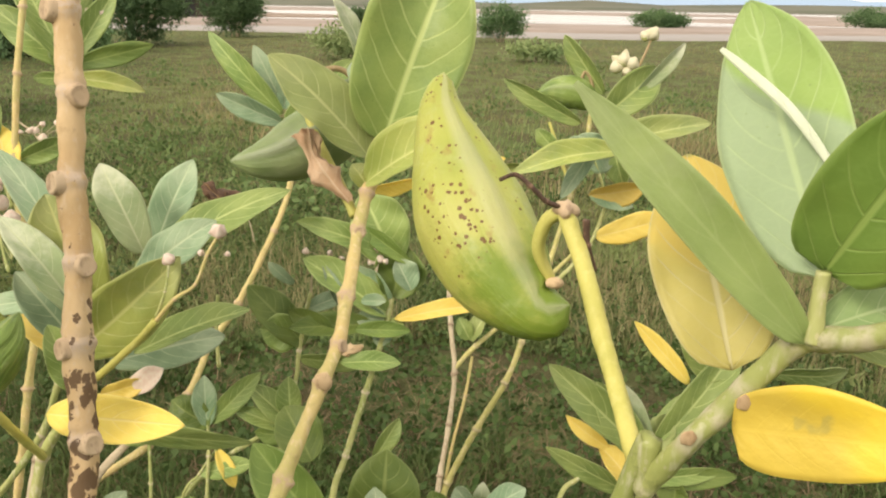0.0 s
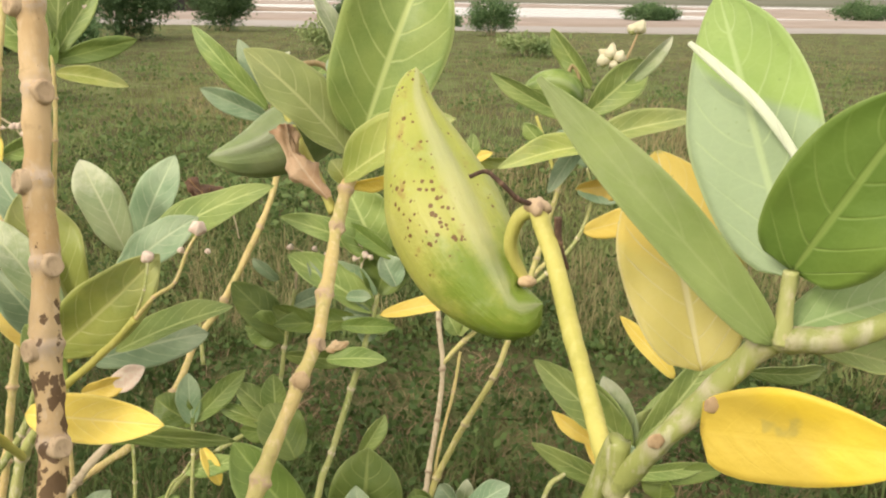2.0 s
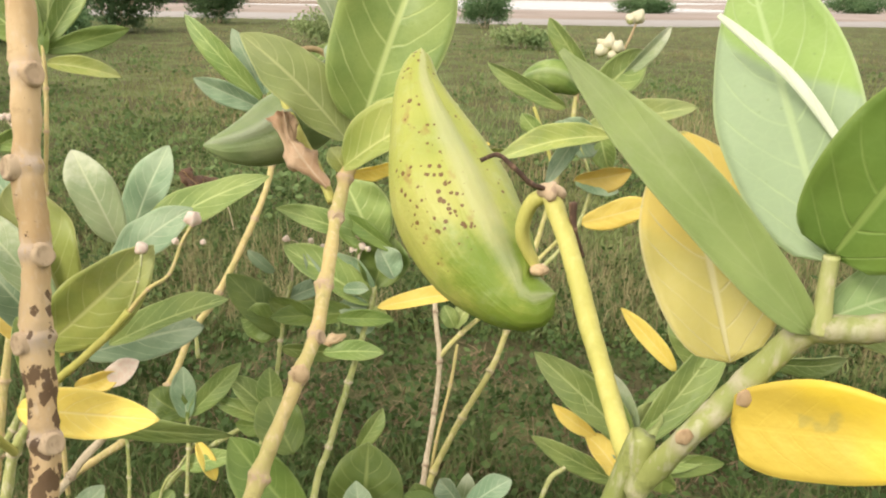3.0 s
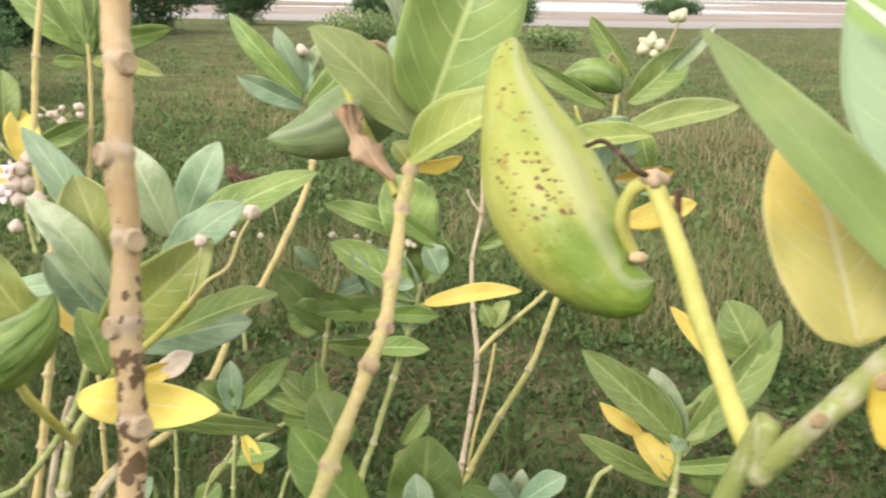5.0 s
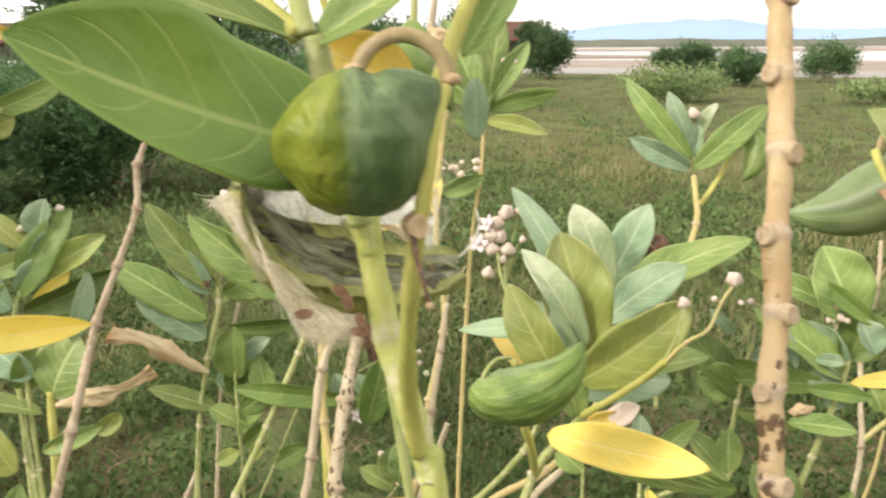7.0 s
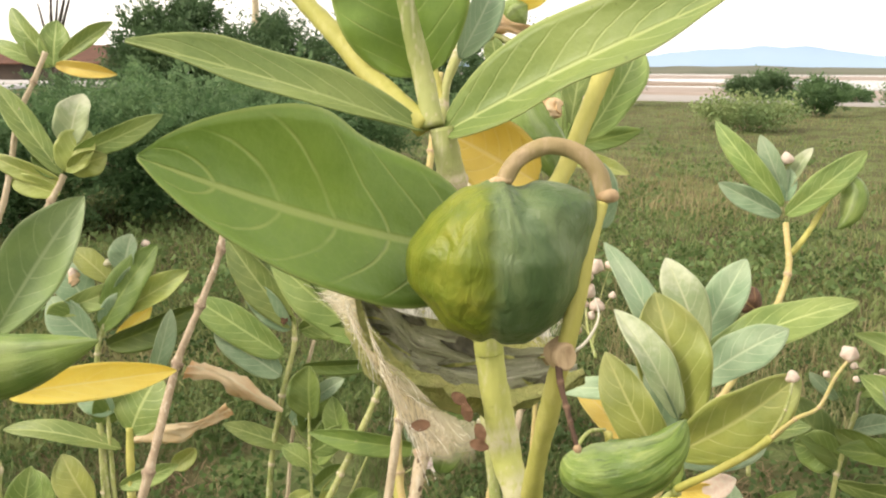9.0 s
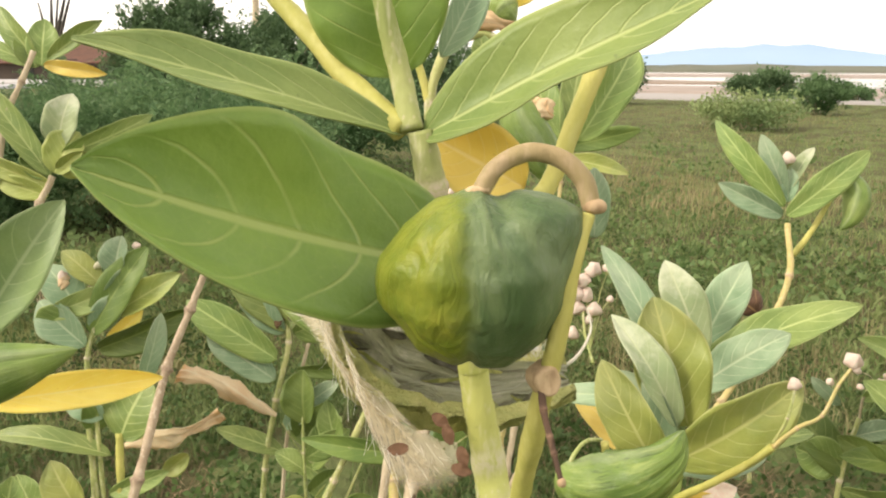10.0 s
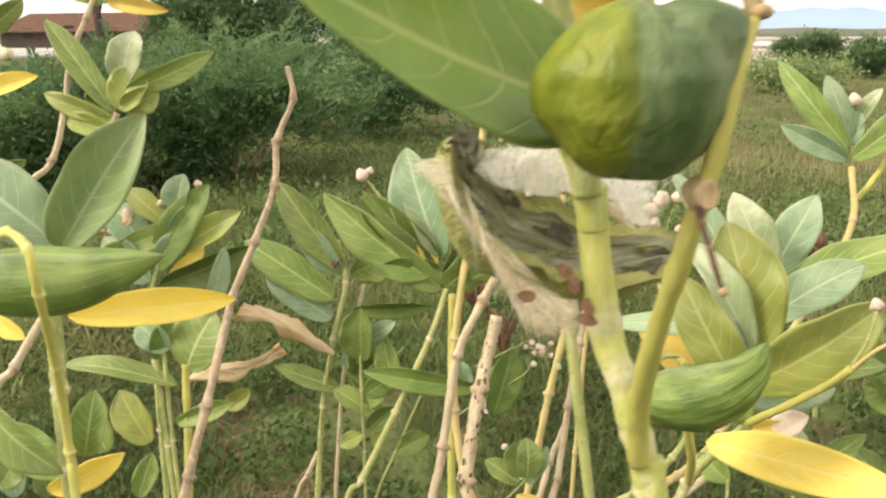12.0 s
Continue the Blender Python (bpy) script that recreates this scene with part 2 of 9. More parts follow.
G = leaf_material("leaf_green", (0.30, 0.385, 0.11), (0.19, 0.285, 0.075), (0.52, 0.60, 0.24), (0.11, 0.15, 0.04), -0.02, bloom=0.05)
L = leaf_material("leaf_light", (0.38, 0.45, 0.15), (0.28, 0.365, 0.12), (0.58, 0.63, 0.28), (0.19, 0.24, 0.07), -0.05, bloom=0.08)
B = leaf_material("leaf_glaucous", (0.31, 0.42, 0.25), (0.20, 0.31, 0.175), (0.48, 0.56, 0.36), None, 0, 0.2, 0.55, bloom=0.22)
D = leaf_material("leaf_dark", (0.18, 0.25, 0.055), (0.115, 0.185, 0.04), (0.27, 0.34, 0.10), None, 0, 0.2)
Y = leaf_material("leaf_yellow", (0.90, 0.755, 0.21), (0.86, 0.685, 0.15), (0.92, 0.78, 0.32), (0.45, 0.28, 0.05), -0.02, 0.34, cloud=0.06)
YS = leaf_material("leaf_yellow_blotched", (0.84, 0.68, 0.11), (0.79, 0.60, 0.06), (0.80, 0.64, 0.12), (0.50, 0.41, 0.11), 0.11, 0.33, patch=(0.68, 0.52, 0.09), cloud=0.1, veins=0.12)
N = leaf_material("leaf_blue_green", (0.40, 0.50, 0.18), (0.29, 0.39, 0.125), (0.50, 0.58, 0.27), None, 0, 0.42, 0.5, cloud=0.45, bloom=0.2, veins=0.35, count=5.0)
F = leaf_material("leaf_deep_green", (0.185, 0.275, 0.05), (0.13, 0.215, 0.038), (0.28, 0.37, 0.10), None, 0, 0.25, 0.5, veins=0.95, count=5.5)
T = leaf_material("leaf_turning", (0.76, 0.70, 0.24), (0.66, 0.63, 0.18), (0.84, 0.80, 0.46), (0.40, 0.44, 0.14), 0.05, 0.42, 0.5, cloud=0.08, turn=(0.84, 0.71, 0.18), split=0.5)
H = leaf_material("leaf_fresh", (0.25, 0.38, 0.068), (0.17, 0.29, 0.052), (0.40, 0.49, 0.15), (0.30, 0.38, 0.08), -0.06, 0.2, 0.4, cloud=0.3, count=6.0)
V = leaf_material("leaf_yellow_green", (0.42, 0.46, 0.12), (0.30, 0.37, 0.09), (0.58, 0.60, 0.24), (0.22, 0.22, 0.05), -0.02, bloom=0.15)
C = leaf_material("leaf_cream_bloom", (0.40, 0.47, 0.25), (0.28, 0.37, 0.19), (0.56, 0.60, 0.38), None, 0, 0.22, 0.65, bloom=0.8)
R = leaf_material("leaf_silver_rib", (0.30, 0.42, 0.16), (0.235, 0.35, 0.14), (0.55, 0.64, 0.36), (0.2, 0.27, 0.1), -0.05, 0.25, 0.45, bloom=0.1, veins=0.6)
RF = leaf_material("leaf_fold_shaded", (0.34, 0.46, 0.13), (0.28, 0.41, 0.11), (0.52, 0.62, 0.32), (0.2, 0.27, 0.1), -0.05, 0.3, 0.45, bloom=0.05, veins=0.55, fold=(0.36, 0.46, 0.27))
M = leaf_material("leaf_white_fold", (0.74, 0.78, 0.64), (0.62, 0.68, 0.52), (0.80, 0.82, 0.72), None, 0, 0.3, 0.5, cloud=0.1)
K = leaf_material("leaf_dry_tan", (0.86, 0.70, 0.46), (0.74, 0.48, 0.25), (0.84, 0.70, 0.46), (0.42, 0.20, 0.08), 0.02, 0.3, 0.7, cloud=0.08)
KO = leaf_material("leaf_dry_rolled", (0.90, 0.77, 0.52), (0.84, 0.64, 0.38), (0.90, 0.80, 0.58), (0.52, 0.30, 0.13), 0.0, 0.35, 0.7, cloud=0.06, turn=(0.66, 0.35, 0.10), split=1.0)
KB = leaf_material("leaf_dry_crumpled", (0.78, 0.58, 0.38), (0.60, 0.38, 0.21), (0.80, 0.64, 0.44), (0.26, 0.11, 0.05), 0.05, 0.3, 0.7, cloud=0.25, turn=(0.40, 0.20, 0.10), split=0.98)
W = leaf_material("leaf_dry_brown", (0.13, 0.068, 0.036), (0.055, 0.03, 0.018), (0.34, 0.22, 0.10), None, 0, 0.1, 0.8)
STEM_G = stem_material("stem_green", (0.41, 0.42, 0.17), (0.28, 0.325, 0.11), (0.62, 0.58, 0.42), 0, 0.6, 0.55, (0.62, 0.52, 0.40))
STEM_F = stem_material("stem_fork_green", (0.30, 0.325, 0.11), (0.215, 0.255, 0.075), (0.48, 0.46, 0.33), 0, 0.6, 0.7, (0.40, 0.37, 0.25))
STEM_Y = stem_material("stem_yellow_green", (0.54, 0.50, 0.15), (0.42, 0.41, 0.11), (0.66, 0.63, 0.28), 0, 0.5, 0.2)
STEM_T = stem_material("stem_tan_green", (0.58, 0.45, 0.20), (0.47, 0.415, 0.165), (0.66, 0.54, 0.34), 0, 0.6, 0.6, (0.50, 0.36, 0.26))
STEM_S = stem_material("bark_beige_speckled", (0.57, 0.42, 0.245), (0.46, 0.315, 0.16), (0.60, 0.48, 0.35), 0.46, 0.7, 0.5, (0.50, 0.40, 0.32))
STEM_B = stem_material("bark_pale_brown", (0.58, 0.49, 0.35), (0.43, 0.35, 0.24), (0.66, 0.59, 0.46), 0, 0.75, 0.6, (0.24, 0.17, 0.12))
STEM_M = stem_material("stem_lime_smooth", (0.53, 0.54, 0.175), (0.41, 0.44, 0.125), (0.64, 0.61, 0.40), 0, 0.55, 0.5, (0.60, 0.56, 0.38))
STEM_K = stem_material("bark_pale_knotty", (0.60, 0.50, 0.36), (0.46, 0.37, 0.25), (0.66, 0.58, 0.46), 0.22, 0.75, 0.8, (0.36, 0.26, 0.18))
STEM_O = stem_material("stem_olive_knotty", (0.52, 0.48, 0.19), (0.40, 0.385, 0.13), (0.62, 0.54, 0.34), 0, 0.65, 0.8, (0.44, 0.36, 0.24))
TWIG = stem_material("bark_twig_rough", (0.50, 0.40, 0.29), (0.36, 0.275, 0.19), (0.58, 0.49, 0.38), 0, 0.8, 0.9, (0.25, 0.18, 0.13))
STEM_D = stem_material("stalk_dry_dark", (0.13, 0.078, 0.052), (0.07, 0.044, 0.032), (0.24, 0.15, 0.10), 0, 0.8, 0.5)
STALK = stem_material("pod_stalk_brownish", (0.39, 0.285, 0.16), (0.31, 0.245, 0.12), (0.46, 0.34, 0.23), 0, 0.55, 0.5)
SCAR = stem_material("scar_corky", (0.60, 0.45, 0.28), (0.42, 0.30, 0.18), (0.32, 0.21, 0.12), 0, 0.8, 0.7)
SCAR_PALE = stem_material("scar_pale", (0.59, 0.46, 0.32), (0.45, 0.335, 0.22), (0.32, 0.23, 0.16), 0, 0.8, 0.9)
POD_L = pod_material("pod_lime_spotted", (0.365, 0.385, 0.08), (0.285, 0.325, 0.062), (0.41, 0.415, 0.115), 1.3, (0.17, 0.25, 0.033), 0.14, 0.4)
POD_G = pod_material("pod_green", (0.185, 0.265, 0.06), (0.115, 0.185, 0.042), (0.29, 0.36, 0.12), 0.0, None, 0.5, 0.2)
POD_R = pod_material("pod_ribbed_green", (0.15, 0.225, 0.045), (0.085, 0.145, 0.032), (0.26, 0.32, 0.095), 0.0, None, 0.8, 0.2)
POD_M = pod_material("pod_grey_green", (0.20, 0.26, 0.11), (0.13, 0.18, 0.07), (0.30, 0.34, 0.18), 0.0, None, 0.16, 0.3)
BARE = plain_material("bare_tree_bark", (0.055, 0.048, 0.042), (0.085, 0.072, 0.06), 6.0, 0.9, 0.01)
BUD = plain_material("bud_pinkish", (0.78, 0.60, 0.52), (0.84, 0.76, 0.66), 260.0, 0.6, 0.0005, thin=0.2)
PETAL = plain_material("petal_white_lilac", (0.88, 0.80, 0.78), (0.76, 0.62, 0.70), 90.0, 0.6, 0.0005, thin=0.3)
PETAL_W = plain_material("petal_cream", (0.80, 0.76, 0.58), (0.74, 0.70, 0.50), 90.0, 0.6, 0.0005, thin=0.3)
FLOSS = plain_material("silky_floss", (0.86, 0.83, 0.76), (0.80, 0.76, 0.68), 40.0, 0.35, 0.0002, thin=0.45, spec=0.5)
SEED = plain_material("seed_brown", (0.15, 0.08, 0.045), (0.25, 0.14, 0.085), 300.0, 0.7, 0.0004)
HUSK_IN = plain_material("husk_inside", (0.50, 0.52, 0.24), (0.28, 0.30, 0.15), 110.0, 0.6, 0.004)
HUSK_OUT = plain_material("husk_outside", (0.64, 0.62, 0.24), (0.42, 0.45, 0.15), 75.0, 0.6, 0.006)


# ---- building blocks ----
def link_mesh(name, verts, faces, mat, parent=None, smooth=True, uvs=None, label=""):
    me = bpy.data.meshes.new(name)
    me.from_pydata([tuple(v) for v in verts], [], faces)
    if uvs is not None:
        layer = me.uv_layers.new(name="UVMap")
        idx = np.zeros(len(me.loops), dtype=np.int32)
        me.loops.foreach_get("vertex_index", idx)
        layer.data.foreach_set("uv", np.asarray(uvs, dtype=np.float32)[idx].ravel())
    me.materials.append(mat)
    if smooth:
        me.shade_smooth()
    ob = new(name, me)
    if parent:
        ob.parent = parent
    if label:
        tagged(ob, label)
    return ob


def spline(points, per=8):
    """A smooth line through the points (Catmull-Rom), with the share of each control point."""
    p = [Vector(q) for q in points]
    p = [2 * p[0] - p[1], *p, 2 * p[-1] - p[-2]]
    out = []
    for i in range(1, len(p) - 2):
        for k in range(per):
            t = k / per
            a, b, c, d = p[i - 1], p[i], p[i + 1], p[i + 2]
            out.append(0.5 * (2 * b + (c - a) * t + (2 * a - 5 * b + 4 * c - d) * t * t + (3 * b - a - 3 * c + d) * t ** 3))
    return [*out, p[-2]]


def rings(line, sides, radius, wobble=0.0):
    """Rings of points round a line; radius(i, share, angle) gives each distance."""
    verts, n = [], len(line)
    side = Vector((1, 0, 0)) if abs((line[1] - line[0]).normalized().x) < 0.8 else Vector((0, 1, 0))
    for i, p in enumerate(line):
        d = (line[min(i + 1, n - 1)] - line[max(i - 1, 0)]).normalized()
        side = (side - d * side.dot(d)).normalized()
        up = d.cross(side)
        for k in range(sides):
            a = 2 * math.pi * k / sides
            r = radius(i, i / (n - 1), a)
            if wobble:
                r *= 1 + wobble * noise.noise(p * 60 + Vector((math.cos(a), math.sin(a), 0)) * 0.8) + wobble * 0.5 * noise.noise(p * 210 + Vector((math.cos(a), math.sin(a), 0)) * 1.7)
            verts.append(p + (side * math.cos(a) + up * math.sin(a)) * r)
    faces = [(i * sides + k, i * sides + (k + 1) % sides, (i + 1) * sides + (k + 1) % sides, (i + 1) * sides + k) for i in range(n - 1) for k in range(sides)]
    faces += [tuple(range(sides))[::-1], tuple(range((n - 1) * sides, n * sides))]
    return verts, faces


def tube(name, parent, points, r0, r1, mat, joints=True, label="", sides=14, per=14, knobs=True, swell=1.0):
    """A stem through the points, thicker at its joints, with a leaf scar on alternating sides."""
    o = parent.location if parent else Vector()
    line = [q - o for q in spline(points, per)]
    last = len(points) - 1
    run = [0.0]
    for p, q in zip(line, line[1:]):
        run.append(run[-1] + (q - p).length)
    if joints:
        # rings at even steps, closer together where a joint swells
        fine = sorted({*run, *(min(max(run[j * per] + f * r0, 0.0), run[-1]) for j in range(1, last) for f in (-1.3, -0.9, -0.6, -0.35, -0.15, 0.1, 0.3, 0.5, 0.8, 1.2)), run[-1]})
        fine = [x for x, y in zip(fine, fine[1:]) if y - x > 0.06 * r0] + [run[-1]]
        mid, k = [], 1
        for x in fine:
            while k < len(run) - 1 and run[k] < x:
                k += 1
            mid.append(line[k - 1].lerp(line[k], min(1.0, max(0.0, (x - run[k - 1]) / max(run[k] - run[k - 1], 1e-9)))))
        at_joint = [run[j * per] for j in range(1, last)]
        line, run = mid, fine
    else:
        at_joint = []
    near = [min(range(len(at_joint)), key=lambda j: abs(at_joint[j] - x)) if at_joint else 0 for x in run]

    def radius(i, share, a):
        r = r0 + (r1 - r0) * run[i] / run[-1]
        if joints:
            bump = noise.noise(Vector((run[i] / r0 * 0.12 + r0 * 900, math.cos(a) * 1.1, math.sin(a) * 1.1)))
            r *= 1 + 0.22 * max(0.0, bump - 0.1) + 0.05 * noise.noise(Vector((run[i] / r0 * 0.3, r0 * 700, 1)))
            if at_joint:
                j = near[i]
                off = (run[i] - at_joint[j]) / r0
                r *= 1 + swell * (0.16 * math.exp(-(off / 0.55) ** 2) + 0.07 * math.exp(-((off - 0.9) / 0.3) ** 2) - 0.05 * math.exp(-((off - 0.5) / 0.16) ** 2))
                if knobs:
                    turn = math.cos(a - (j % 2) * math.pi - 0.6)
                    r *= 1 + 0.30 * min(swell, 1.3) * (max(0, turn) ** 3 * math.exp(-((off + 0.1) / 0.5) ** 2) + 0.7 * max(0, -turn) ** 4 * math.exp(-((off - 0.3) / 0.4) ** 2))
        return r
    verts, faces = rings(line, sides, radius, 0.2)
    close = [max((math.exp(-((x - y) / (0.6 * r0)) ** 2) for y in at_joint), default=0.0) for x in run]
    uvs = [(k / sides, close[i]) for i in range(len(line)) for k in range(sides)]
    return link_mesh(name, verts, faces, mat, parent, uvs=uvs, label=label)


def leaf(parent, base, tip, width, face, mat, bend=0.06, cup=0.25, curl=0.0, wide=0.52, label="", name="leaf", quilt=1.0):
    """A blade from base to tip, its upper side towards face: rounded base, pointed tip, raised midrib, quilted between the veins."""
    o = parent.location
    base, tip = Vector(base) - o, Vector(tip) - o
    length = (tip - base).length
    a = (tip - base) / length
    n = Vector(face)
    n = (n - a * n.dot(a)).normalized()
    s = a.cross(n)
    rows, cols = 26, 6
    seed = base * 13.7 + tip * 5.1
    power = math.log(0.5) / math.log(wide)
    top, under, uvs = [], [], []
    for i in range(rows + 1):
        u = i / rows
        m = math.sin(math.pi * min(1, max(0, u)) ** power)
        half = width / 2 * max(m, 0) ** (0.42 if u < wide else 0.50 + 0.45 * (u - wide))
        half = max(half, 0.0008)
        centre = base + a * (u * length) + n * (bend * length * math.sin(math.pi * u)) + n * (-curl * length * max(0, u - 0.45) ** 2)
        for j in range(-cols, cols + 1):
            v = j / cols
            av = abs(v)
            vein = math.cos(2 * math.pi * 7.0 * (u - 0.30 * av ** 1.5))
            rise = cup * half * av ** 1.4 - 0.006 * quilt * length * vein * av * (1 - av) * 2.4
            wave = 0.34 * half * av * noise.noise(seed + Vector((u * 3.4, v * 1.2, 0)))
            swing = 0.16 * half * noise.noise(seed + Vector((u * 2.2, 7.0 + (v > 0), 3)))
            p = centre + s * (v * half + swing * av) + n * (rise + wave)
            top.append(p)
            under.append(p - n * (0.0006 + 0.014 * length * (1 - 0.8 * u) * math.exp(-(v / 0.09) ** 2)))
            uvs.append((u, v / 2 + 0.5))
    w = 2 * cols + 1
    k = len(top)
    faces = []
    for i in range(rows):
        for j in range(w - 1):
            q = i * w + j
            faces.append((q, q + 1, q + w + 1, q + w))
            faces.append((k + q, k + q + w, k + q + w + 1, k + q + 1))
        faces.append((i * w, (i + 1) * w, k + (i + 1) * w, k + i * w))
        e = i * w + w - 1
        faces.append((e, k + e, k + e + w, e + w))
    for j in range(w - 1):
        faces.append((j, k + j, k + j + 1, j + 1))
        q = rows * w + j
        faces.append((q, q + 1, k + q + 1, k + q))
    return link_mesh(name, top + under, faces, mat, parent, uvs=uvs + uvs, label=label)


def ribbon(parent, points, width, face, mat, label):
    """A narrow raised fold along a curve, tapering to both ends."""
    o = parent.location
    line = [q - o for q in spline([Vector(p) for p in points], 6)]
    n = Vector(face).normalized()
    top, uvs, w = [], [], 5
    for i, p in enumerate(line):
        u = i / (len(line) - 1)
        d = (line[min(i + 1, len(line) - 1)] - line[max(i - 1, 0)]).normalized()
        side = d.cross(n).normalized()
        half = width / 2 * (0.12 + 0.88 * math.sin(math.pi * min(1.0, 0.08 + u) ** 0.8))
        for v in (-1, -0.5, 0, 0.5, 1):
            top.append(p + side * (half * v) + n * (half * 0.10 * (1 - v * v)))
            uvs.append((u, 0.75 + 0.1 * v))
    k = len(top)
    faces = []
    for i in range(len(line) - 1):
        for j in range(w - 1):
            q = i * w + j
            faces += [(q, q + 1, q + w + 1, q + w), (k + q, k + q + w, k + q + w + 1, k + q + 1)]
        e = i * w + w - 1
        faces += [(i * w, (i + 1) * w, k + (i + 1) * w, k + i * w), (e, k + e, k + e + w, e + w)]
    return link_mesh("fold", top + [p - n * 0.0006 for p in top], faces, mat, parent, uvs=uvs + uvs, label=label)


def dry_leaf(parent, base, tip, width, face, mat, turns=0.62, label="withered curled leaf", mouth=False):
    """A withered blade rolled up along its length."""
    o = parent.location
    base, tip = Vector(base) - o, Vector(tip) - o
    length = (tip - base).length
    a = (tip - base) / length
    n = Vector(face)
    n = (n - a * n.dot(a)).normalized()
    s = a.cross(n)
    rows, cols = 18, 12
    top, uvs = [], []
    for i in range(rows + 1):
        u = i / rows
        half = width * 0.5 * max(math.sin(math.pi * (0.06 + 0.9 * u)), 0.05) ** 0.6
        if mouth:
            # rolled into a tube that stays open at its end
            half = width * 0.5 * (0.22 + 0.78 * min(1.0, u / 0.4)) * (1 - 0.22 * math.sin(math.pi * min(1, max(0, (u - 0.55) / 0.45)))) * (1 + 0.12 * math.sin(u * 17))
        for j in range(cols + 1):
            v = j / cols
            ang = (v - 0.5) * 2 * math.pi * turns * (0.75 + 0.35 * math.sin(u * 5 + 1)) + u * 1.1 - 0.4
            r = half * (0.75 + 0.5 * abs(v - 0.5)) * (1 + 0.5 * noise.noise(base * 40 + Vector((u * 7, v * 5, 0))) + (0.45 * noise.noise(base * 60 + Vector((u * 17, v * 11, 2))) if mouth else 0.0))
            wave = 0.10 * length * math.sin(u * 4.5 + base.x * 50)
            top.append(base + a * (u * length) + s * (math.sin(ang) * r + wave * 0.5) + n * (math.cos(ang) * r + wave * 0.3))
            uvs.append((u, v))
    w, k = cols + 1, len(top)
    under = [p + n * 0.0007 for p in top]
    faces = []
    for i in range(rows):
        for j in range(cols):
            q = i * w + j
            faces.append((q, q + 1, q + w + 1, q + w))
            faces.append((k + q, k + q + w, k + q + w + 1, k + q + 1))
        faces.append((i * w, (i + 1) * w, k + (i + 1) * w, k + i * w))
        e = i * w + cols
        faces.append((e, k + e, k + e + w, e + w))
    return link_mesh("leaf", top + under, faces, mat, parent, uvs=uvs + uvs, label=label)


def pod(parent, points, width, mat, label="", seam=(-0.3, -0.9, 0.2), profile=(0.26, 0.64, 0.88, 0.99, 1.0, 0.90, 0.70, 0.42, 0.10), keel=0.05, lumps=0.02, wrinkle=0.0):
    """A fruit along a bent axis from the stalk end to the beak; its seam looks towards the given direction."""
    o = parent.location
    raw = [q - o for q in spline(points, 12)]
    run = [0.0]
    for p, q in zip(raw, raw[1:]):
        run.append(run[-1] + (q - p).length)
    n, sides = 38, 48
    line = []
    for i in range(n):
        want = run[-1] * i / (n - 1)
        k = max(1, next((x for x in range(1, len(run)) if run[x] >= want - 1e-9), len(run) - 1))
        line.append(raw[k - 1].lerp(raw[k], (want - run[k - 1]) / max(run[k] - run[k - 1], 1e-9)))
    last = len(profile) - 1
    verts, uvs = [], []
    for i, p in enumerate(line):
        u = i / (n - 1)
        x = min(u * last, last - 1e-6)
        k, f = int(x), x - int(x)
        q0, q1, q2, q3 = (profile[min(max(k + s, 0), last)] for s in (-1, 0, 1, 2))
        wide = q1 + 0.5 * f * (q2 - q0 + f * (2 * q0 - 5 * q1 + 4 * q2 - q3 + f * (3 * (q1 - q2) + q3 - q0)))
        cap = min(1.0, u / 0.05, (1 - u) / 0.05)
        wide *= math.sqrt(max(0.0, 1 - (1 - cap) ** 2)) * 0.92 + 0.08 * cap
        d = (line[min(i + 1, n - 1)] - line[max(i - 1, 0)]).normalized()
        ref = Vector(seam)
        ref = (ref - d * ref.dot(d)).normalized()
        up = d.cross(ref)
        for s in range(sides + 1):
            v = s / sides
            a = (v - 0.5) * 2 * math.pi
            ring = Vector((math.cos(a), math.sin(a), 0))
            r = width / 2 * wide
            r *= 1 + keel * math.exp(-(a / 0.10) ** 2) * math.sin(math.pi * u) - keel * 0.9 * math.exp(-((abs(a) - 0.36) / 0.20) ** 2)
            r *= 1 + lumps * 1.6 * noise.noise(Vector((u * 3.2, ring.x * 1.4, ring.y * 1.4)) + o * 9)
            r *= 1 + lumps * 0.7 * noise.noise(Vector((u * 3.0, ring.x * 7, ring.y * 7)) + o * 5)
            if wrinkle:
                crumple = noise.noise(Vector((u * 5 + ring.y * 1.5, ring.x * 3.6, ring.y * 3.6)) + o * 3)
                r *= 1 + wrinkle * (0.5 - abs(crumple) * 3.0) * (1 if v < 0.55 else 0.45)
            verts.append(p + (ref * ring.x + up * ring.y) * max(r, 0.0002))
            uvs.append((u, v))
    w = sides + 1
    faces = [(i * w + s, i * w + s + 1, (i + 1) * w + s + 1, (i + 1) * w + s) for i in range(n - 1) for s in range(sides)]
    return link_mesh("pod", verts, faces, mat, parent, uvs=uvs, label=label)


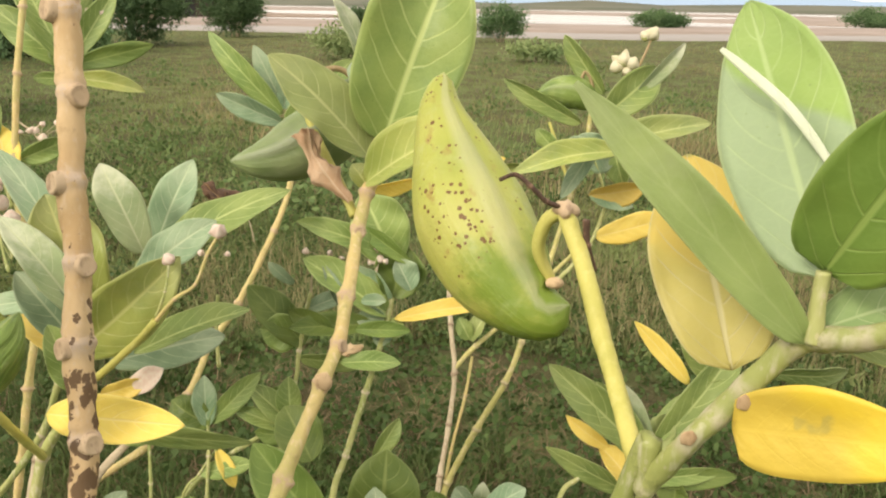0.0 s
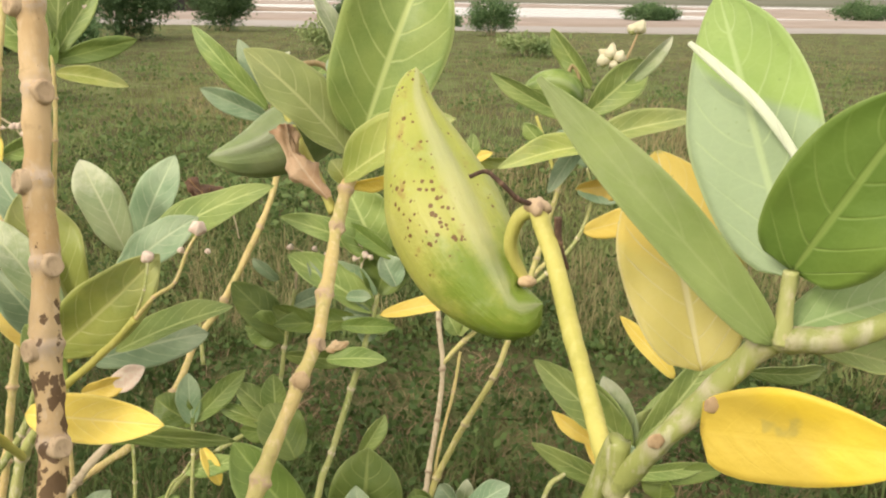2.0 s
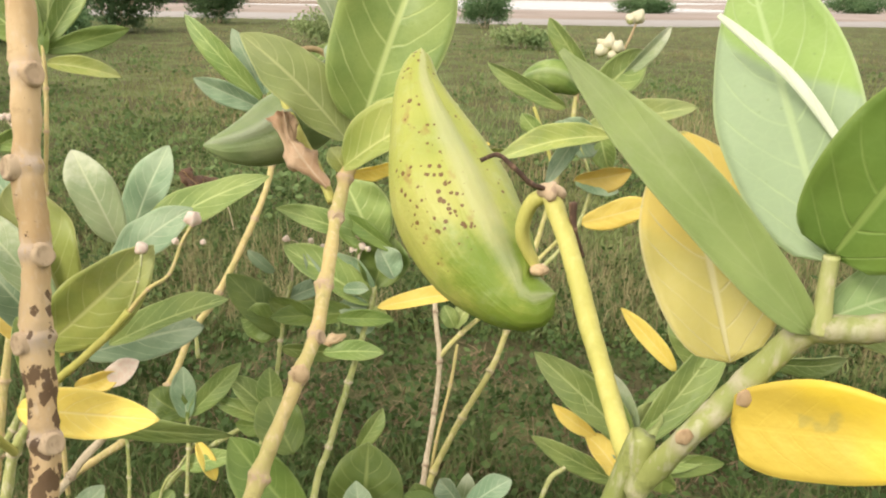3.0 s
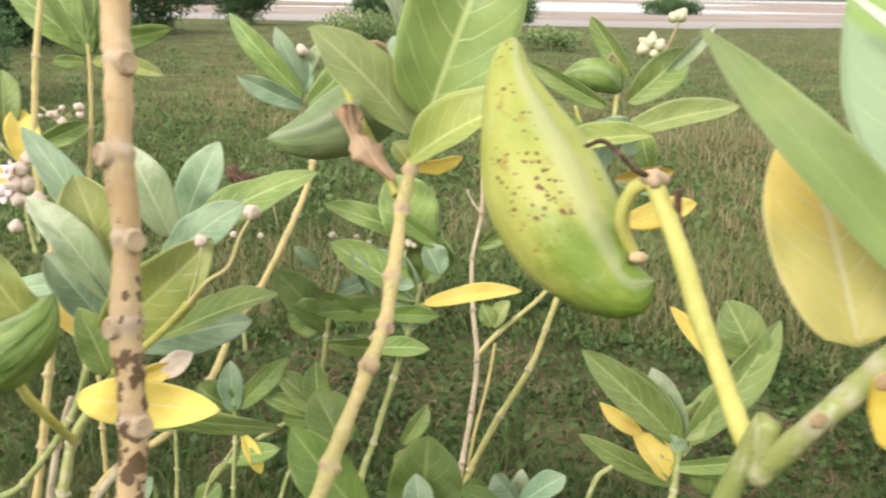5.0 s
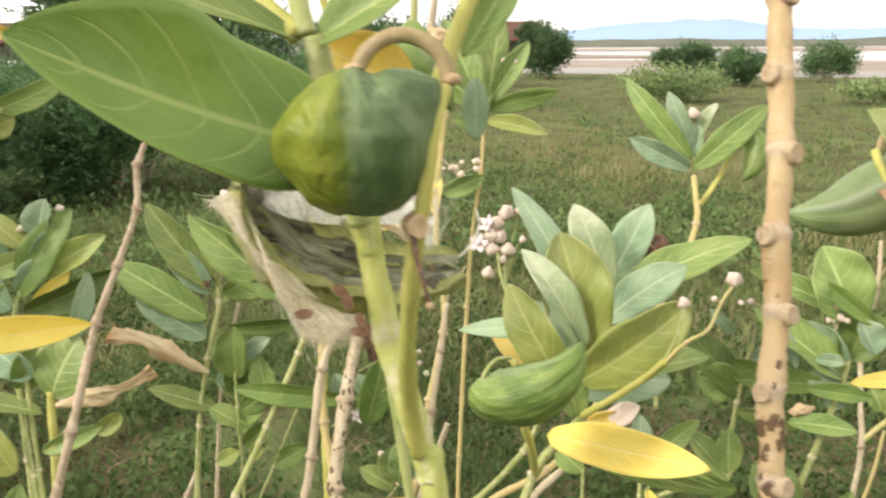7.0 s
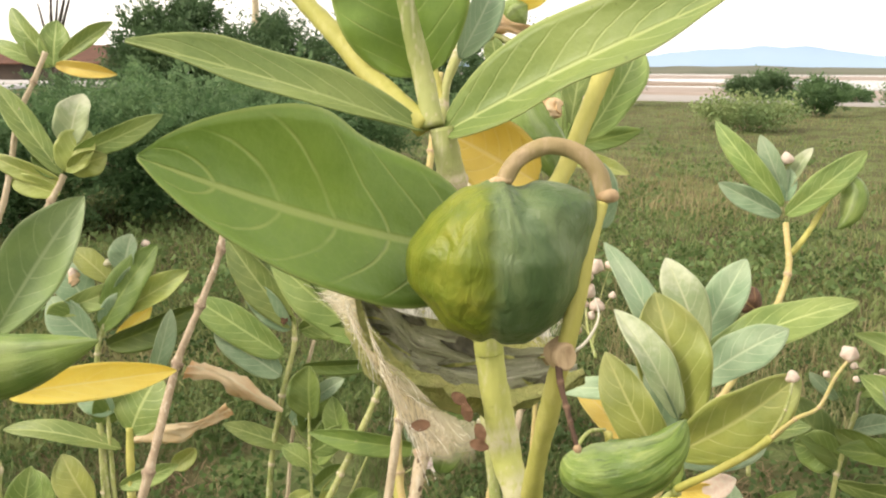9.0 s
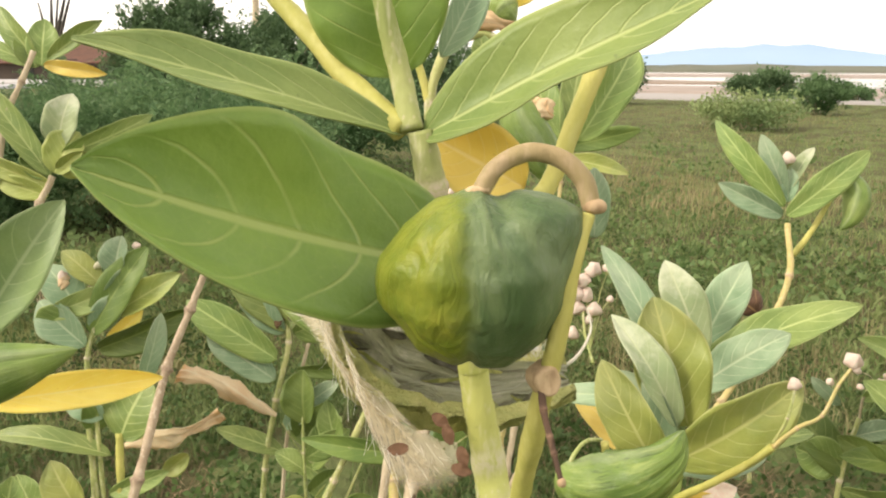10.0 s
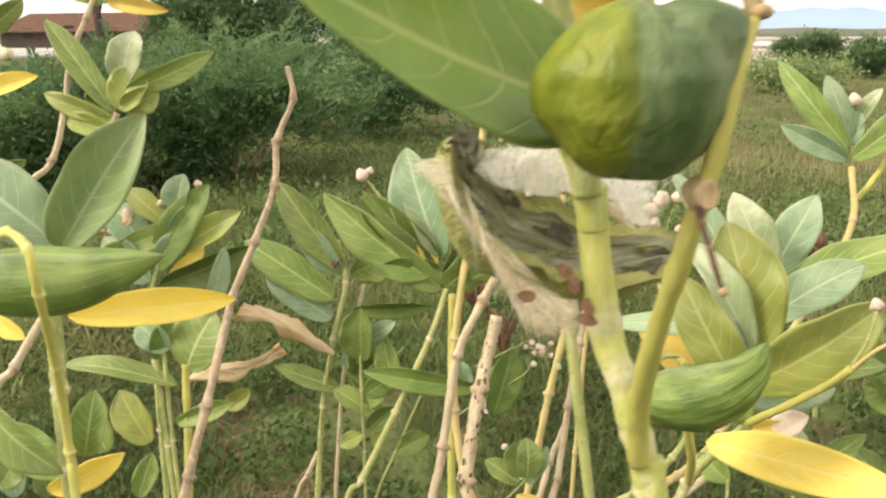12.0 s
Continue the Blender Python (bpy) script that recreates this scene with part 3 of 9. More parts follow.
def lobed_pod_material():
    """Two-tone skin: u runs out from the stalk, v round it, the object's x from the yellow lobe to the dark one."""
    m, nt, bsdf, where = material("pod_two_tone")
    uvw = nt.nodes.new("ShaderNodeTexCoord").outputs["UV"]
    streak = grain(nt, node(nt, "ShaderNodeMapping", Vector=uvw, Scale=(1.0, 1.5, 1)).outputs[0], 1.7, 4.0, 0.55)
    cloud = grain(nt, where, 70.0, 4.0)
    dark = blend(nt, step(nt, streak, 0.36, 0.66), (0.066, 0.113, 0.041), (0.14, 0.192, 0.082))
    dark = blend(nt, calc(nt, "MULTIPLY", step(nt, cloud, 0.5, 0.70), 0.6), dark, (0.175, 0.23, 0.13))
    lime = blend(nt, step(nt, cloud, 0.35, 0.65), (0.145, 0.188, 0.020), (0.225, 0.252, 0.031))
    lime = blend(nt, calc(nt, "MULTIPLY", step(nt, streak, 0.56, 0.7), 0.6), lime, (0.34, 0.33, 0.05))
    cross = node(nt, "ShaderNodeSeparateXYZ", where).outputs[0]
    edge = calc(nt, "ADD", cross, calc(nt, "MULTIPLY_ADD", grain(nt, where, 48.0, 4.0), 0.020, -0.010))
    col = blend(nt, step(nt, edge, -0.0098, -0.0026), lime, dark)
    pale = step(nt, calc(nt, "ABSOLUTE", calc(nt, "ADD", edge, 0.0045)), 0.0022, 0.0004)
    col = blend(nt, calc(nt, "MULTIPLY", pale, 0.25), col, (0.26, 0.32, 0.14))
    nt.links.new(col, bsdf.inputs["Base Color"])
    bsdf.inputs["Roughness"].default_value = 0.48
    bsdf.inputs["Specular IOR Level"].default_value = 0.35
    bsdf.inputs["Subsurface Weight"].default_value = 0.1
    bsdf.inputs["Subsurface Radius"].default_value = (0.004, 0.006, 0.002)
    skew = node(nt, "ShaderNodeMapping", Vector=where, Rotation=(0, 0.7, 0), Scale=(1.0, 1.0, 0.38)).outputs[0]
    wrinkle = node(nt, "ShaderNodeTexNoise", Vector=skew, Scale=150.0, Detail=3.0, Distortion=0.8).outputs[0]
    relief(nt, bsdf, calc(nt, "ADD", calc(nt, "MULTIPLY", wrinkle, 1.8), calc(nt, "ADD", streak, calc(nt, "MULTIPLY", grain(nt, where, 420.0, 3.0), 0.3))), 0.0016, 0.7)
    return m


POD_TWO = lobed_pod_material()


def lobed_pod(parent, centre, across, label):
    """A swollen two-lobed fruit, its lobes side by side along the given direction, furrowed from the stalk's pit outwards."""
    heights = (-0.0262, -0.0245, -0.018, -0.007, 0.004, 0.013, 0.0195, 0.0235, 0.0245)
    left = (0.001, 0.011, 0.0205, 0.0285, 0.0295, 0.023, 0.015, 0.0095, 0.005)
    right = (0.001, 0.0125, 0.0195, 0.0245, 0.0265, 0.0275, 0.0270, 0.0250, 0.021)
    pit = Vector((-0.0035, -0.004, 0.0235))
    rows, sides = 44, 72
    verts, uvs = [], []
    for i in range(rows + 1):
        f = 0.5 - 0.5 * math.cos(math.pi * i / rows)
        z = heights[0] + (heights[-1] - heights[0]) * f
        lo, hi = (np.interp(z, heights, side) for side in (left, right))
        cap = math.sqrt(max(0.0, 1 - max(0.0, (f - 0.86) / 0.14) ** 2))
        for k in range(sides):
            a = 2 * math.pi * k / sides
            x = (hi if math.cos(a) > 0 else lo) * math.cos(a) * cap
            deep = 0.5 * (lo + hi) * (0.94 if math.sin(a) < 0 else 0.85) * cap
            p = Vector((x, deep * math.sin(a), z))
            from_pit = p - pit
            d = from_pit.length
            turn = math.atan2(p.z - 0.031, p.x + 0.002)
            swell = noise.noise(Vector((turn * 2.4, p.y * 40, d * 22)))
            furrow = 0.5 - abs(noise.noise(Vector((turn * 3.0, p.y * 50, d * 14 + 5)))) * 2.6
            fade = min(1.0, d / 0.02)
            out = Vector((p.x, p.y, p.z * 0.6)).normalized()
            p += out * (0.0022 * swell + 0.0009 * furrow) * fade
            p -= out * 0.0020 * math.exp(-((p.x + 0.0035) / 0.0022) ** 2) * fade * (1 if p.y < 0 else 0)
            p.z -= 0.0034 * math.exp(-((p.x - 0.0055) / 0.0042) ** 2) * max(0.0, (p.z - 0.010) / 0.0145)
            verts.append(p)
            uvs.append((d * 20, turn + p.y * 9))
    faces = [(i * sides + k, i * sides + (k + 1) % sides, (i + 1) * sides + (k + 1) % sides, (i + 1) * sides + k) for i in range(rows) for k in range(sides)]
    faces += [tuple(range(sides))[::-1], tuple(range(rows * sides, (rows + 1) * sides))]
    ob = link_mesh("pod", verts, faces, POD_TWO, parent, uvs=uvs, label=label)
    ob.matrix_basis = Matrix.Translation(Vector(centre) - parent.location) @ Matrix.Rotation(math.atan2(across[1], across[0]), 4, "Z")
    return ob


def ball(name, parent, centre, r, mat, axis=(0, 0, 1), long=1.2, lobes=5, depth=0.07, label=""):
    """A small bud, faintly lobed."""
    o = parent.location
    c, d = Vector(centre) - o, Vector(axis).normalized()
    line = [c + d * (r * long * (2 * i / 9 - 1)) for i in range(10)]

    def radius(i, share, a):
        return max(0.04, math.sqrt(max(0, 1 - (2 * share - 1) ** 2))) * r * (1 + depth * math.cos(lobes * a))
    verts, faces = rings(line, 15, radius, 0.1)
    return link_mesh(name, verts, faces, mat, parent, label=label)


def leaf_scar(parent, centre, face, r, mat, label="round corky leaf scar"):
    """The cup left by a fallen leaf: a low oval disc with a raised, uneven rim."""
    c, n = Vector(centre) - parent.location, Vector(face).normalized()
    up = Vector((0, 0, 1))
    up = (up - n * up.dot(n)).normalized()
    side = up.cross(n)
    verts, sides = [c + n * (0.12 * r)], 18
    outline = ((0.30, 0.16), (0.55, 0.10), (0.80, 0.26), (0.97, 0.20), (1.08, -0.12), (1.12, -0.6), (1.25, -1.5))
    for out, high in outline:
        for k in range(sides):
            a = 2 * math.pi * k / sides
            rough = 1 + 0.16 * noise.noise(Vector((math.cos(a) * 1.3, math.sin(a) * 1.3, centre[2] * 90)))
            verts.append(c + side * (math.cos(a) * out * rough * r) + up * (math.sin(a) * out * rough * r * 1.16) + n * (high * r * (1 + 0.5 * (rough - 1))))
    faces = [(0, 1 + k, 1 + (k + 1) % sides) for k in range(sides)]
    for i in range(len(outline) - 1):
        b = 1 + i * sides
        faces += [(b + k, b + sides + k, b + sides + (k + 1) % sides, b + (k + 1) % sides) for k in range(sides)]
    return link_mesh("leaf_scar", verts, faces, mat, parent, label=label)


def bud(parent, centre, r, mat, axis=(0, 0, 1)):
    """A closed flower bud: five flat sides narrowing to a blunt top, on a small green calyx."""
    o = parent.location
    c, d = Vector(centre) - o, Vector(axis).normalized()
    shape = (0.42, 0.86, 1.0, 0.96, 0.78, 0.5, 0.22)
    line = [c + d * (r * (1.9 * i / 6 - 0.9)) for i in range(7)]
    verts, faces = rings(line, 15, lambda i, share, a: r * shape[i] * (1 + 0.13 * math.cos(5 * a)), 0.25)
    ob = link_mesh("flower_bud", verts, faces, mat, parent)
    verts, faces = rings([c - d * (r * 1.1), c - d * (r * 0.8), c - d * (r * 0.55)], 10, lambda i, share, a: r * (0.28, 0.62, 0.66)[i] * (1 + 0.2 * math.cos(5 * a)))
    link_mesh("calyx", verts, faces, STEM_G, ob)
    return ob


def blossom(parent, centre, r, face, mat):
    """An open flower: five pointed petals round a crown."""
    o = parent.location
    c, n = Vector(centre) - o, Vector(face).normalized()
    s = n.orthogonal().normalized()
    t = n.cross(s)
    flower = ball("flower", parent, centre, r * 0.32, mat, face, 1.1, 5, 0.2)
    for k in range(5):
        verts, faces = [], []
        for i in range(7):
            u = i / 6
            half = r * 0.34 * math.sin(math.pi * (0.15 + 0.85 * u)) ** 0.7
            a = 2 * math.pi * k / 5
            out = s * math.cos(a) + t * math.sin(a)
            across = n.cross(out)
            for v in (-1, -0.5, 0, 0.5, 1):
                verts.append(c + out * (r * (0.15 + u * 0.95)) + across * (half * v) + n * (r * 0.25 * u * u - r * 0.12 * v * v))
        q = len(verts)
        verts += [p - n * 0.0006 for p in verts]
        for i in range(6):
            for j in range(4):
                z = i * 5 + j
                faces += [(z, z + 1, z + 6, z + 5), (q + z, q + z + 5, q + z + 6, q + z + 1)]
        link_mesh("petal", verts, faces, mat, flower)
    return flower


def shrub(base, label):
    e = new("milkweed_shrub")
    e.location = base
    e.empty_display_size = 0.05
    bpy.context.view_layer.update()
    return tagged(e, label, "shrub", "milkweed shrubs")


# ---- ground, water and distance ----
def lie(x, y):
    """Height of the meadow."""
    return 0.035 * noise.noise(Vector((x * 0.5, y * 0.5, 0))) + 0.10 * noise.noise(Vector((x * 0.07, y * 0.07, 5))) * min(1, math.hypot(x, y) / 12)


def ground_material():
    m, nt, bsdf, where = material("meadow_soil")
    green = blend(nt, step(nt, grain(nt, where, 0.35, 4.0), 0.38, 0.62), (0.105, 0.14, 0.052), (0.16, 0.18, 0.075))
    brown = blend(nt, grain(nt, where, 30.0, 5.0), (0.130, 0.105, 0.058), (0.055, 0.05, 0.027))
    near = blend(nt, step(nt, grain(nt, where, 2.2, 6.0), 0.42, 0.56), green, brown)
    col = blend(nt, calc(nt, "MULTIPLY", grain(nt, where, 8.0, 6.0), 0.5), near, (0.14, 0.165, 0.065))
    nt.links.new(col, bsdf.inputs["Base Color"])
    bsdf.inputs["Roughness"].default_value = 0.95
    bsdf.inputs["Specular IOR Level"].default_value = 0.1
    relief(nt, bsdf, grain(nt, where, 25.0, 8.0), 0.05)
    return m


def build_ground():
    verts, faces, count = [(0, 0.4, lie(0, 0.4))], [], 96
    radii = [0.5 * 1.17 ** i for i in range(57)]
    for r in radii:
        for k in range(count):
            a = 2 * math.pi * k / count
            x, y = r * math.cos(a), 0.4 + r * math.sin(a)
            verts.append((x, y, lie(x, y) if r < 60 else -0.6))
    faces += [(0, 1 + k, 1 + (k + 1) % count) for k in range(count)]
    for i in range(len(radii) - 1):
        for k in range(count):
            a, b = 1 + i * count + k, 1 + i * count + (k + 1) % count
            faces.append((a, a + count, b + count, b))
    return tagged(link_mesh("ground", verts, faces, ground_material()), "green and brown grassy meadow soil", "ground", kind="structure")


def sheet(name, x0, x1, y0, y1, z, mat, label, category, rough=1.0, thick=0.3, seed=0, bulge=0.0, slant=0.0):
    """A flat body of water, sand or land with an uneven shore and a sunk rim."""
    nx, ny = 60, 8
    verts, faces = [], []
    for j in range(ny + 1):
        for i in range(nx + 1):
            u, v = i / nx, j / ny
            x = x0 + (x1 - x0) * u
            lo = y0 + rough * 2.2 * noise.noise(Vector((x * 0.13, seed, 1))) + rough * 0.7 * noise.noise(Vector((x * 0.6, seed, 2)))
            lo += slant * min(max(x, 0.0), 25.0)
            hi = y1 + slant * 0.6 * min(max(x, 0.0), 25.0) + rough * 2.2 * noise.noise(Vector((x * 0.11, seed, 3)))
            edge = min(1, 4 * min(u, 1 - u))
            mid = (lo + hi) / 2
            y = mid + (v - 0.5) * (hi - lo) * (0.15 + 0.85 * edge)
            verts.append((x, y, z + bulge * math.sin(math.pi * v) * edge * (0.6 + 0.8 * noise.noise(Vector((x * 0.4, y * 0.5, seed))))))
    w = nx + 1
    faces = [(j * w + i, j * w + i + 1, (j + 1) * w + i + 1, (j + 1) * w + i) for j in range(ny) for i in range(nx)]
    k = len(verts)
    rim = [*range(w), *[j * w + nx for j in range(1, ny + 1)], *[ny * w + i for i in range(nx - 1, -1, -1)], *[j * w for j in range(ny - 1, 0, -1)]]
    verts += [(verts[q][0], verts[q][1], z - thick) for q in rim]
    n = len(rim)
    faces += [(rim[q], k + q, k + (q + 1) % n, rim[(q + 1) % n]) for q in range(n)]
    return tagged(link_mesh(name, verts, faces, mat), label, category, kind="structure")


def build_distance():
    m, nt, bsdf, where = material("shallow_water")
    bsdf.inputs["Base Color"].default_value = (0.33, 0.31, 0.30, 1)
    bsdf.inputs["Roughness"].default_value = 0.2
    bsdf.inputs["IOR"].default_value = 1.33
    bsdf.inputs["Specular IOR Level"].default_value = 0.9
    relief(nt, bsdf, grain(nt, node(nt, "ShaderNodeMapping", Vector=where, Scale=(0.4, 1.6, 1)).outputs[0], 3.0, 3.0), 0.02, 0.3)
    sand = plain_material("pale_sand", (0.34, 0.28, 0.25), (0.25, 0.205, 0.175), 0.35, 0.9, 0.03, 4.0)
    mud = plain_material("wet_mud", (0.20, 0.15, 0.115), (0.30, 0.23, 0.18), 0.5, 0.7, 0.03, 4.0)
    far = plain_material("far_plain", (0.20, 0.19, 0.165), (0.15, 0.15, 0.125), 0.03, 0.95, 0.0, 0.4)
    sheet("water", -160, 120, 27.5, 200, 0.10, m, "pale shallow water of a broad river bed", "water", 1.0, slant=0.4)
    sheet("sand_bank", -60, 90, 31, 43, 0.14, sand, "pale pinkish sand bank in the river bed", "sand", 1.0, 0.3, 3, 0.10, 0.4)
    sheet("mud_bank", -70, -9, 46, 60, 0.16, mud, "dark wet mud bank in the water", "mud", 1.0, 0.3, 5, 0.16)
    sheet("mud_bank", 4, 60, 50, 70, 0.14, sand, "low sand bank with rough ground", "sand", 1.2, 0.3, 7, 0.7)
    sheet("sand_bank", -120, 40, 84, 110, 0.16, sand, "long sand bank in the water", "sand", 1.5, 0.3, 9, 0.2)
    sheet("far_land", -2600, 2600, 150, 2900, 0.25, far, "flat brownish far shore", "land", 1.0, 0.8, 4)
    scrub = plain_material("far_scrub", (0.11, 0.12, 0.09), (0.15, 0.15, 0.115), 0.08, 0.95, 0.1, 0.8)
    sheet("far_scrub", -420, 420, 152, 170, 0.3, scrub, "low dull scrub along the far shore", "scrub", 1.0, 0.6, 11, 1.7)
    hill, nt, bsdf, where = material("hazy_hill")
    # distance haze is put into the hill colour, with a weak glow added
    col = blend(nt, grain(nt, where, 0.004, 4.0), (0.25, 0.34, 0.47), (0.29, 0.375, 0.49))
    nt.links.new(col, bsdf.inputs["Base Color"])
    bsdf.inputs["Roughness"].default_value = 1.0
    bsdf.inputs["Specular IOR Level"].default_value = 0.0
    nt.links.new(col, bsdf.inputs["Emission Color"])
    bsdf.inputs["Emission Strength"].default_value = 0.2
    verts, faces = [], []
    count = 140
    for i in range(count + 1):
        x = -3200 + 5200 * i / count
        h = 34 + 52 * math.exp(-((x + 830) / 330) ** 2) + 26 * noise.noise(Vector((x * 0.0028, 2, 0))) + 9 * noise.noise(Vector((x * 0.012, 5, 0)))
        y = 3000 - 0.00012 * (x + 700) ** 2
        verts += [(x, y, -5), (x, y + 60, max(6, h)), (x, y + 260, -5)]
    for i in range(count):
        for k in range(2):
            faces.append((3 * i + k, 3 * i + 3 + k, 3 * i + 4 + k, 3 * i + 1 + k))
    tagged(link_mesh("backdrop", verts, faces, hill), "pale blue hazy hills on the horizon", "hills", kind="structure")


build_ground()
build_distance()


# ---- bushes, trees, houses ----
BUSH_D = foliage_material("bush_dark", (0.072, 0.13, 0.058), (0.16, 0.24, 0.11), (0.068, 0.12, 0.054), 0.4, 1.2)
BUSH_M = foliage_material("bush_mid", (0.10, 0.185, 0.078), (0.205, 0.305, 0.14), (0.08, 0.15, 0.062), 0.42, 1.0)
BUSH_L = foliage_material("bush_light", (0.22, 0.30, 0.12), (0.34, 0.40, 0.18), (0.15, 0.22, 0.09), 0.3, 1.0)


def leaf_cloud(centres, count, spread, size, slim, rng):
    """Small pointed leaves scattered round the clump centres, each two triangles folded at the midrib."""
    c = np.asarray(centres)[rng.integers(0, len(centres), count)]
    p = c + rng.normal(0, 1, (count, 3)) * np.asarray(spread)
    d = rng.normal(0, 1, (count, 3)) + np.array((0, 0, 0.35))
    d /= np.linalg.norm(d, axis=1)[:, None]
    s = np.cross(d, rng.normal(0, 1, (count, 3)))
    s /= np.linalg.norm(s, axis=1)[:, None] + 1e-9
    n = np.cross(d, s)
    L = (size * rng.uniform(0.6, 1.35, count))[:, None]
    v = np.stack([p, p + d * L * 0.5 + s * L * slim + n * L * 0.08, p + d * L, p + d * L * 0.5 - s * L * slim + n * L * 0.08], 1).reshape(-1, 3)
    i = np.arange(count)[:, None] * 4
    f = np.concatenate([i + np.array((0, 1, 2)), i + np.array((0, 2, 3))], 0)
    return v, f


def spray_cloud(centres, middle, sprays, per, reach, size, rng):
    """Arching sprays that grow outwards from the clumps, each with two rows of small leaflets."""
    c = np.asarray(centres)[rng.integers(0, len(centres), sprays)]
    out = c - np.asarray(middle)
    out /= np.linalg.norm(out, axis=1)[:, None] + 1e-9
    d = out + rng.normal(0, 0.45, (sprays, 3)) + np.array((0, 0, 0.45))
    d /= np.linalg.norm(d, axis=1)[:, None]
    s = np.cross(d, rng.normal(0, 1, (sprays, 3)) * 0.5 + np.array((0, 0, 1)))
    s /= np.linalg.norm(s, axis=1)[:, None] + 1e-9
    long = reach * rng.uniform(0.5, 1.25, sprays)
    start = c - d * (0.4 * long)[:, None] + rng.normal(0, 0.25 * reach, (sprays, 3))
    verts = []
    for k in range(per):
        t = (k + 0.5) / per
        p = start + d * (long * t)[:, None]
        p[:, 2] -= 0.42 * long * t * t
        way = d * 0.65 + s * (0.8 if k % 2 else -0.8) + rng.normal(0, 0.18, (sprays, 3))
        way /= np.linalg.norm(way, axis=1)[:, None]
        flat = np.cross(way, np.cross(s, d)) + rng.normal(0, 0.15, (sprays, 3))
        L = (size * (1.25 - 0.7 * t) * rng.uniform(0.75, 1.25, sprays))[:, None]
        verts.append(np.stack([p, p + way * L * 0.5 + flat * L * 0.17, p + way * L, p + way * L * 0.5 - flat * L * 0.17], 1))
    v = np.concatenate(verts, 0).reshape(-1, 3)
    i = np.arange(len(v) // 4)[:, None] * 4
    return v, np.concatenate([i + np.array((0, 1, 2)), i + np.array((0, 2, 3))], 0)


def fast_mesh(name, v, f, mat, parent=None):
    me = bpy.data.meshes.new(name)
    me.vertices.add(len(v))
    me.vertices.foreach_set("co", np.asarray(v, dtype=np.float32).ravel())
    k = f.shape[1]
    me.loops.add(f.size)
    me.loops.foreach_set("vertex_index", f.astype(np.int32).ravel())
    me.polygons.add(len(f))
    me.polygons.foreach_set("loop_start", np.arange(0, f.size, k, dtype=np.int32))
    me.update(calc_edges=True)
    me.validate()
    me.materials.append(mat)
    ob = new(name, me)
    if parent:
        ob.parent = parent
    return ob


def bush(name, x, y, wide, high, mat, label, category="bush", leaves=3500, size=0.09, slim=0.2, seed=1, deep=0.8, stems=6, sprays=0, reach=0.4):
    rng = np.random.default_rng(seed)
    e = new(name)
    e.location = (x, y, lie(x, y) - 0.02)
    tagged(e, label, category)
    clumps = []
    while len(clumps) < 46:
        q = rng.uniform(-1, 1, 3)
        if np.linalg.norm(q) < 1 and np.linalg.norm(q) > 0.25:
            top = 0.78 + 0.45 * noise.noise(Vector((q[0] * 2.2 + seed, q[1] * 2, 0)))
            clumps.append((q[0] * wide / 2 * 0.9, q[1] * wide / 2 * deep * 0.9, high * (0.5 + 0.46 * q[2] * top)))
    for k in range(stems):
        goal = Vector(clumps[k * 5])
        root = Vector((goal.x * 0.15, goal.y * 0.15, 0))
        line = [root, root.lerp(goal, 0.4) + Vector((0, 0, high * 0.06)), goal]
        verts, faces = rings(spline(line, 4), 6, lambda i, share, a: high * 0.014 * (1 - 0.75 * share) + 0.003, 0.1)
        link_mesh("trunk" if k == 0 else "limb", verts, faces, STEM_B, e)
    v, f = leaf_cloud(clumps, leaves, (wide * 0.085, wide * 0.085 * deep, high * 0.085), size, slim, rng)
    if sprays:
        w, g = spray_cloud(clumps, (0, 0, 0.3 * high), sprays, 26, reach, size * 1.1, rng)
        v, f = np.concatenate([v, w], 0), np.concatenate([f, g + len(v)], 0)
    v[:, 2] = np.maximum(v[:, 2], 0.01)
    tagged(fast_mesh("crown", v, f, mat, e), kind="stuff")
    return e


def plank(name, parent, x0, x1, y0, y1, z0, z1, mat, bevel=0.02, label=""):
    bm = bmesh.new()
    bmesh.ops.create_cube(bm, size=1)
    for q in bm.verts:
        q.co = ((x0 + x1) / 2 + q.co.x * (x1 - x0), (y0 + y1) / 2 + q.co.y * (y1 - y0), (z0 + z1) / 2 + q.co.z * (z1 - z0))
    bmesh.ops.bevel(bm, geom=list(bm.edges), offset=bevel, segments=1, affect="EDGES")
    me = bpy.data.meshes.new(name)
    bm.to_mesh(me)
    bm.free()
    me.materials.append(mat)
    ob = new(name, me)
    ob.parent = parent
    if label:
        tagged(ob, label)
    return ob


BRICK_ROOF = plain_material("clay_roof", (0.13, 0.062, 0.042), (0.085, 0.045, 0.034), 1.5, 0.85, 0.02, 14.0)
HOUSE_WALL = plain_material("weathered_wall", (0.085, 0.065, 0.052), (0.06, 0.048, 0.04), 1.0, 0.9, 0.01, 12.0)
DARK_GLASS = plain_material("dark_opening", (0.02, 0.02, 0.02), (0.035, 0.03, 0.03), 3.0, 0.4, 0.0, 9.0)
ROAD = plain_material("pale_road", (0.40, 0.40, 0.42), (0.32, 0.32, 0.33), 0.8, 0.9, 0.01, 9.0)


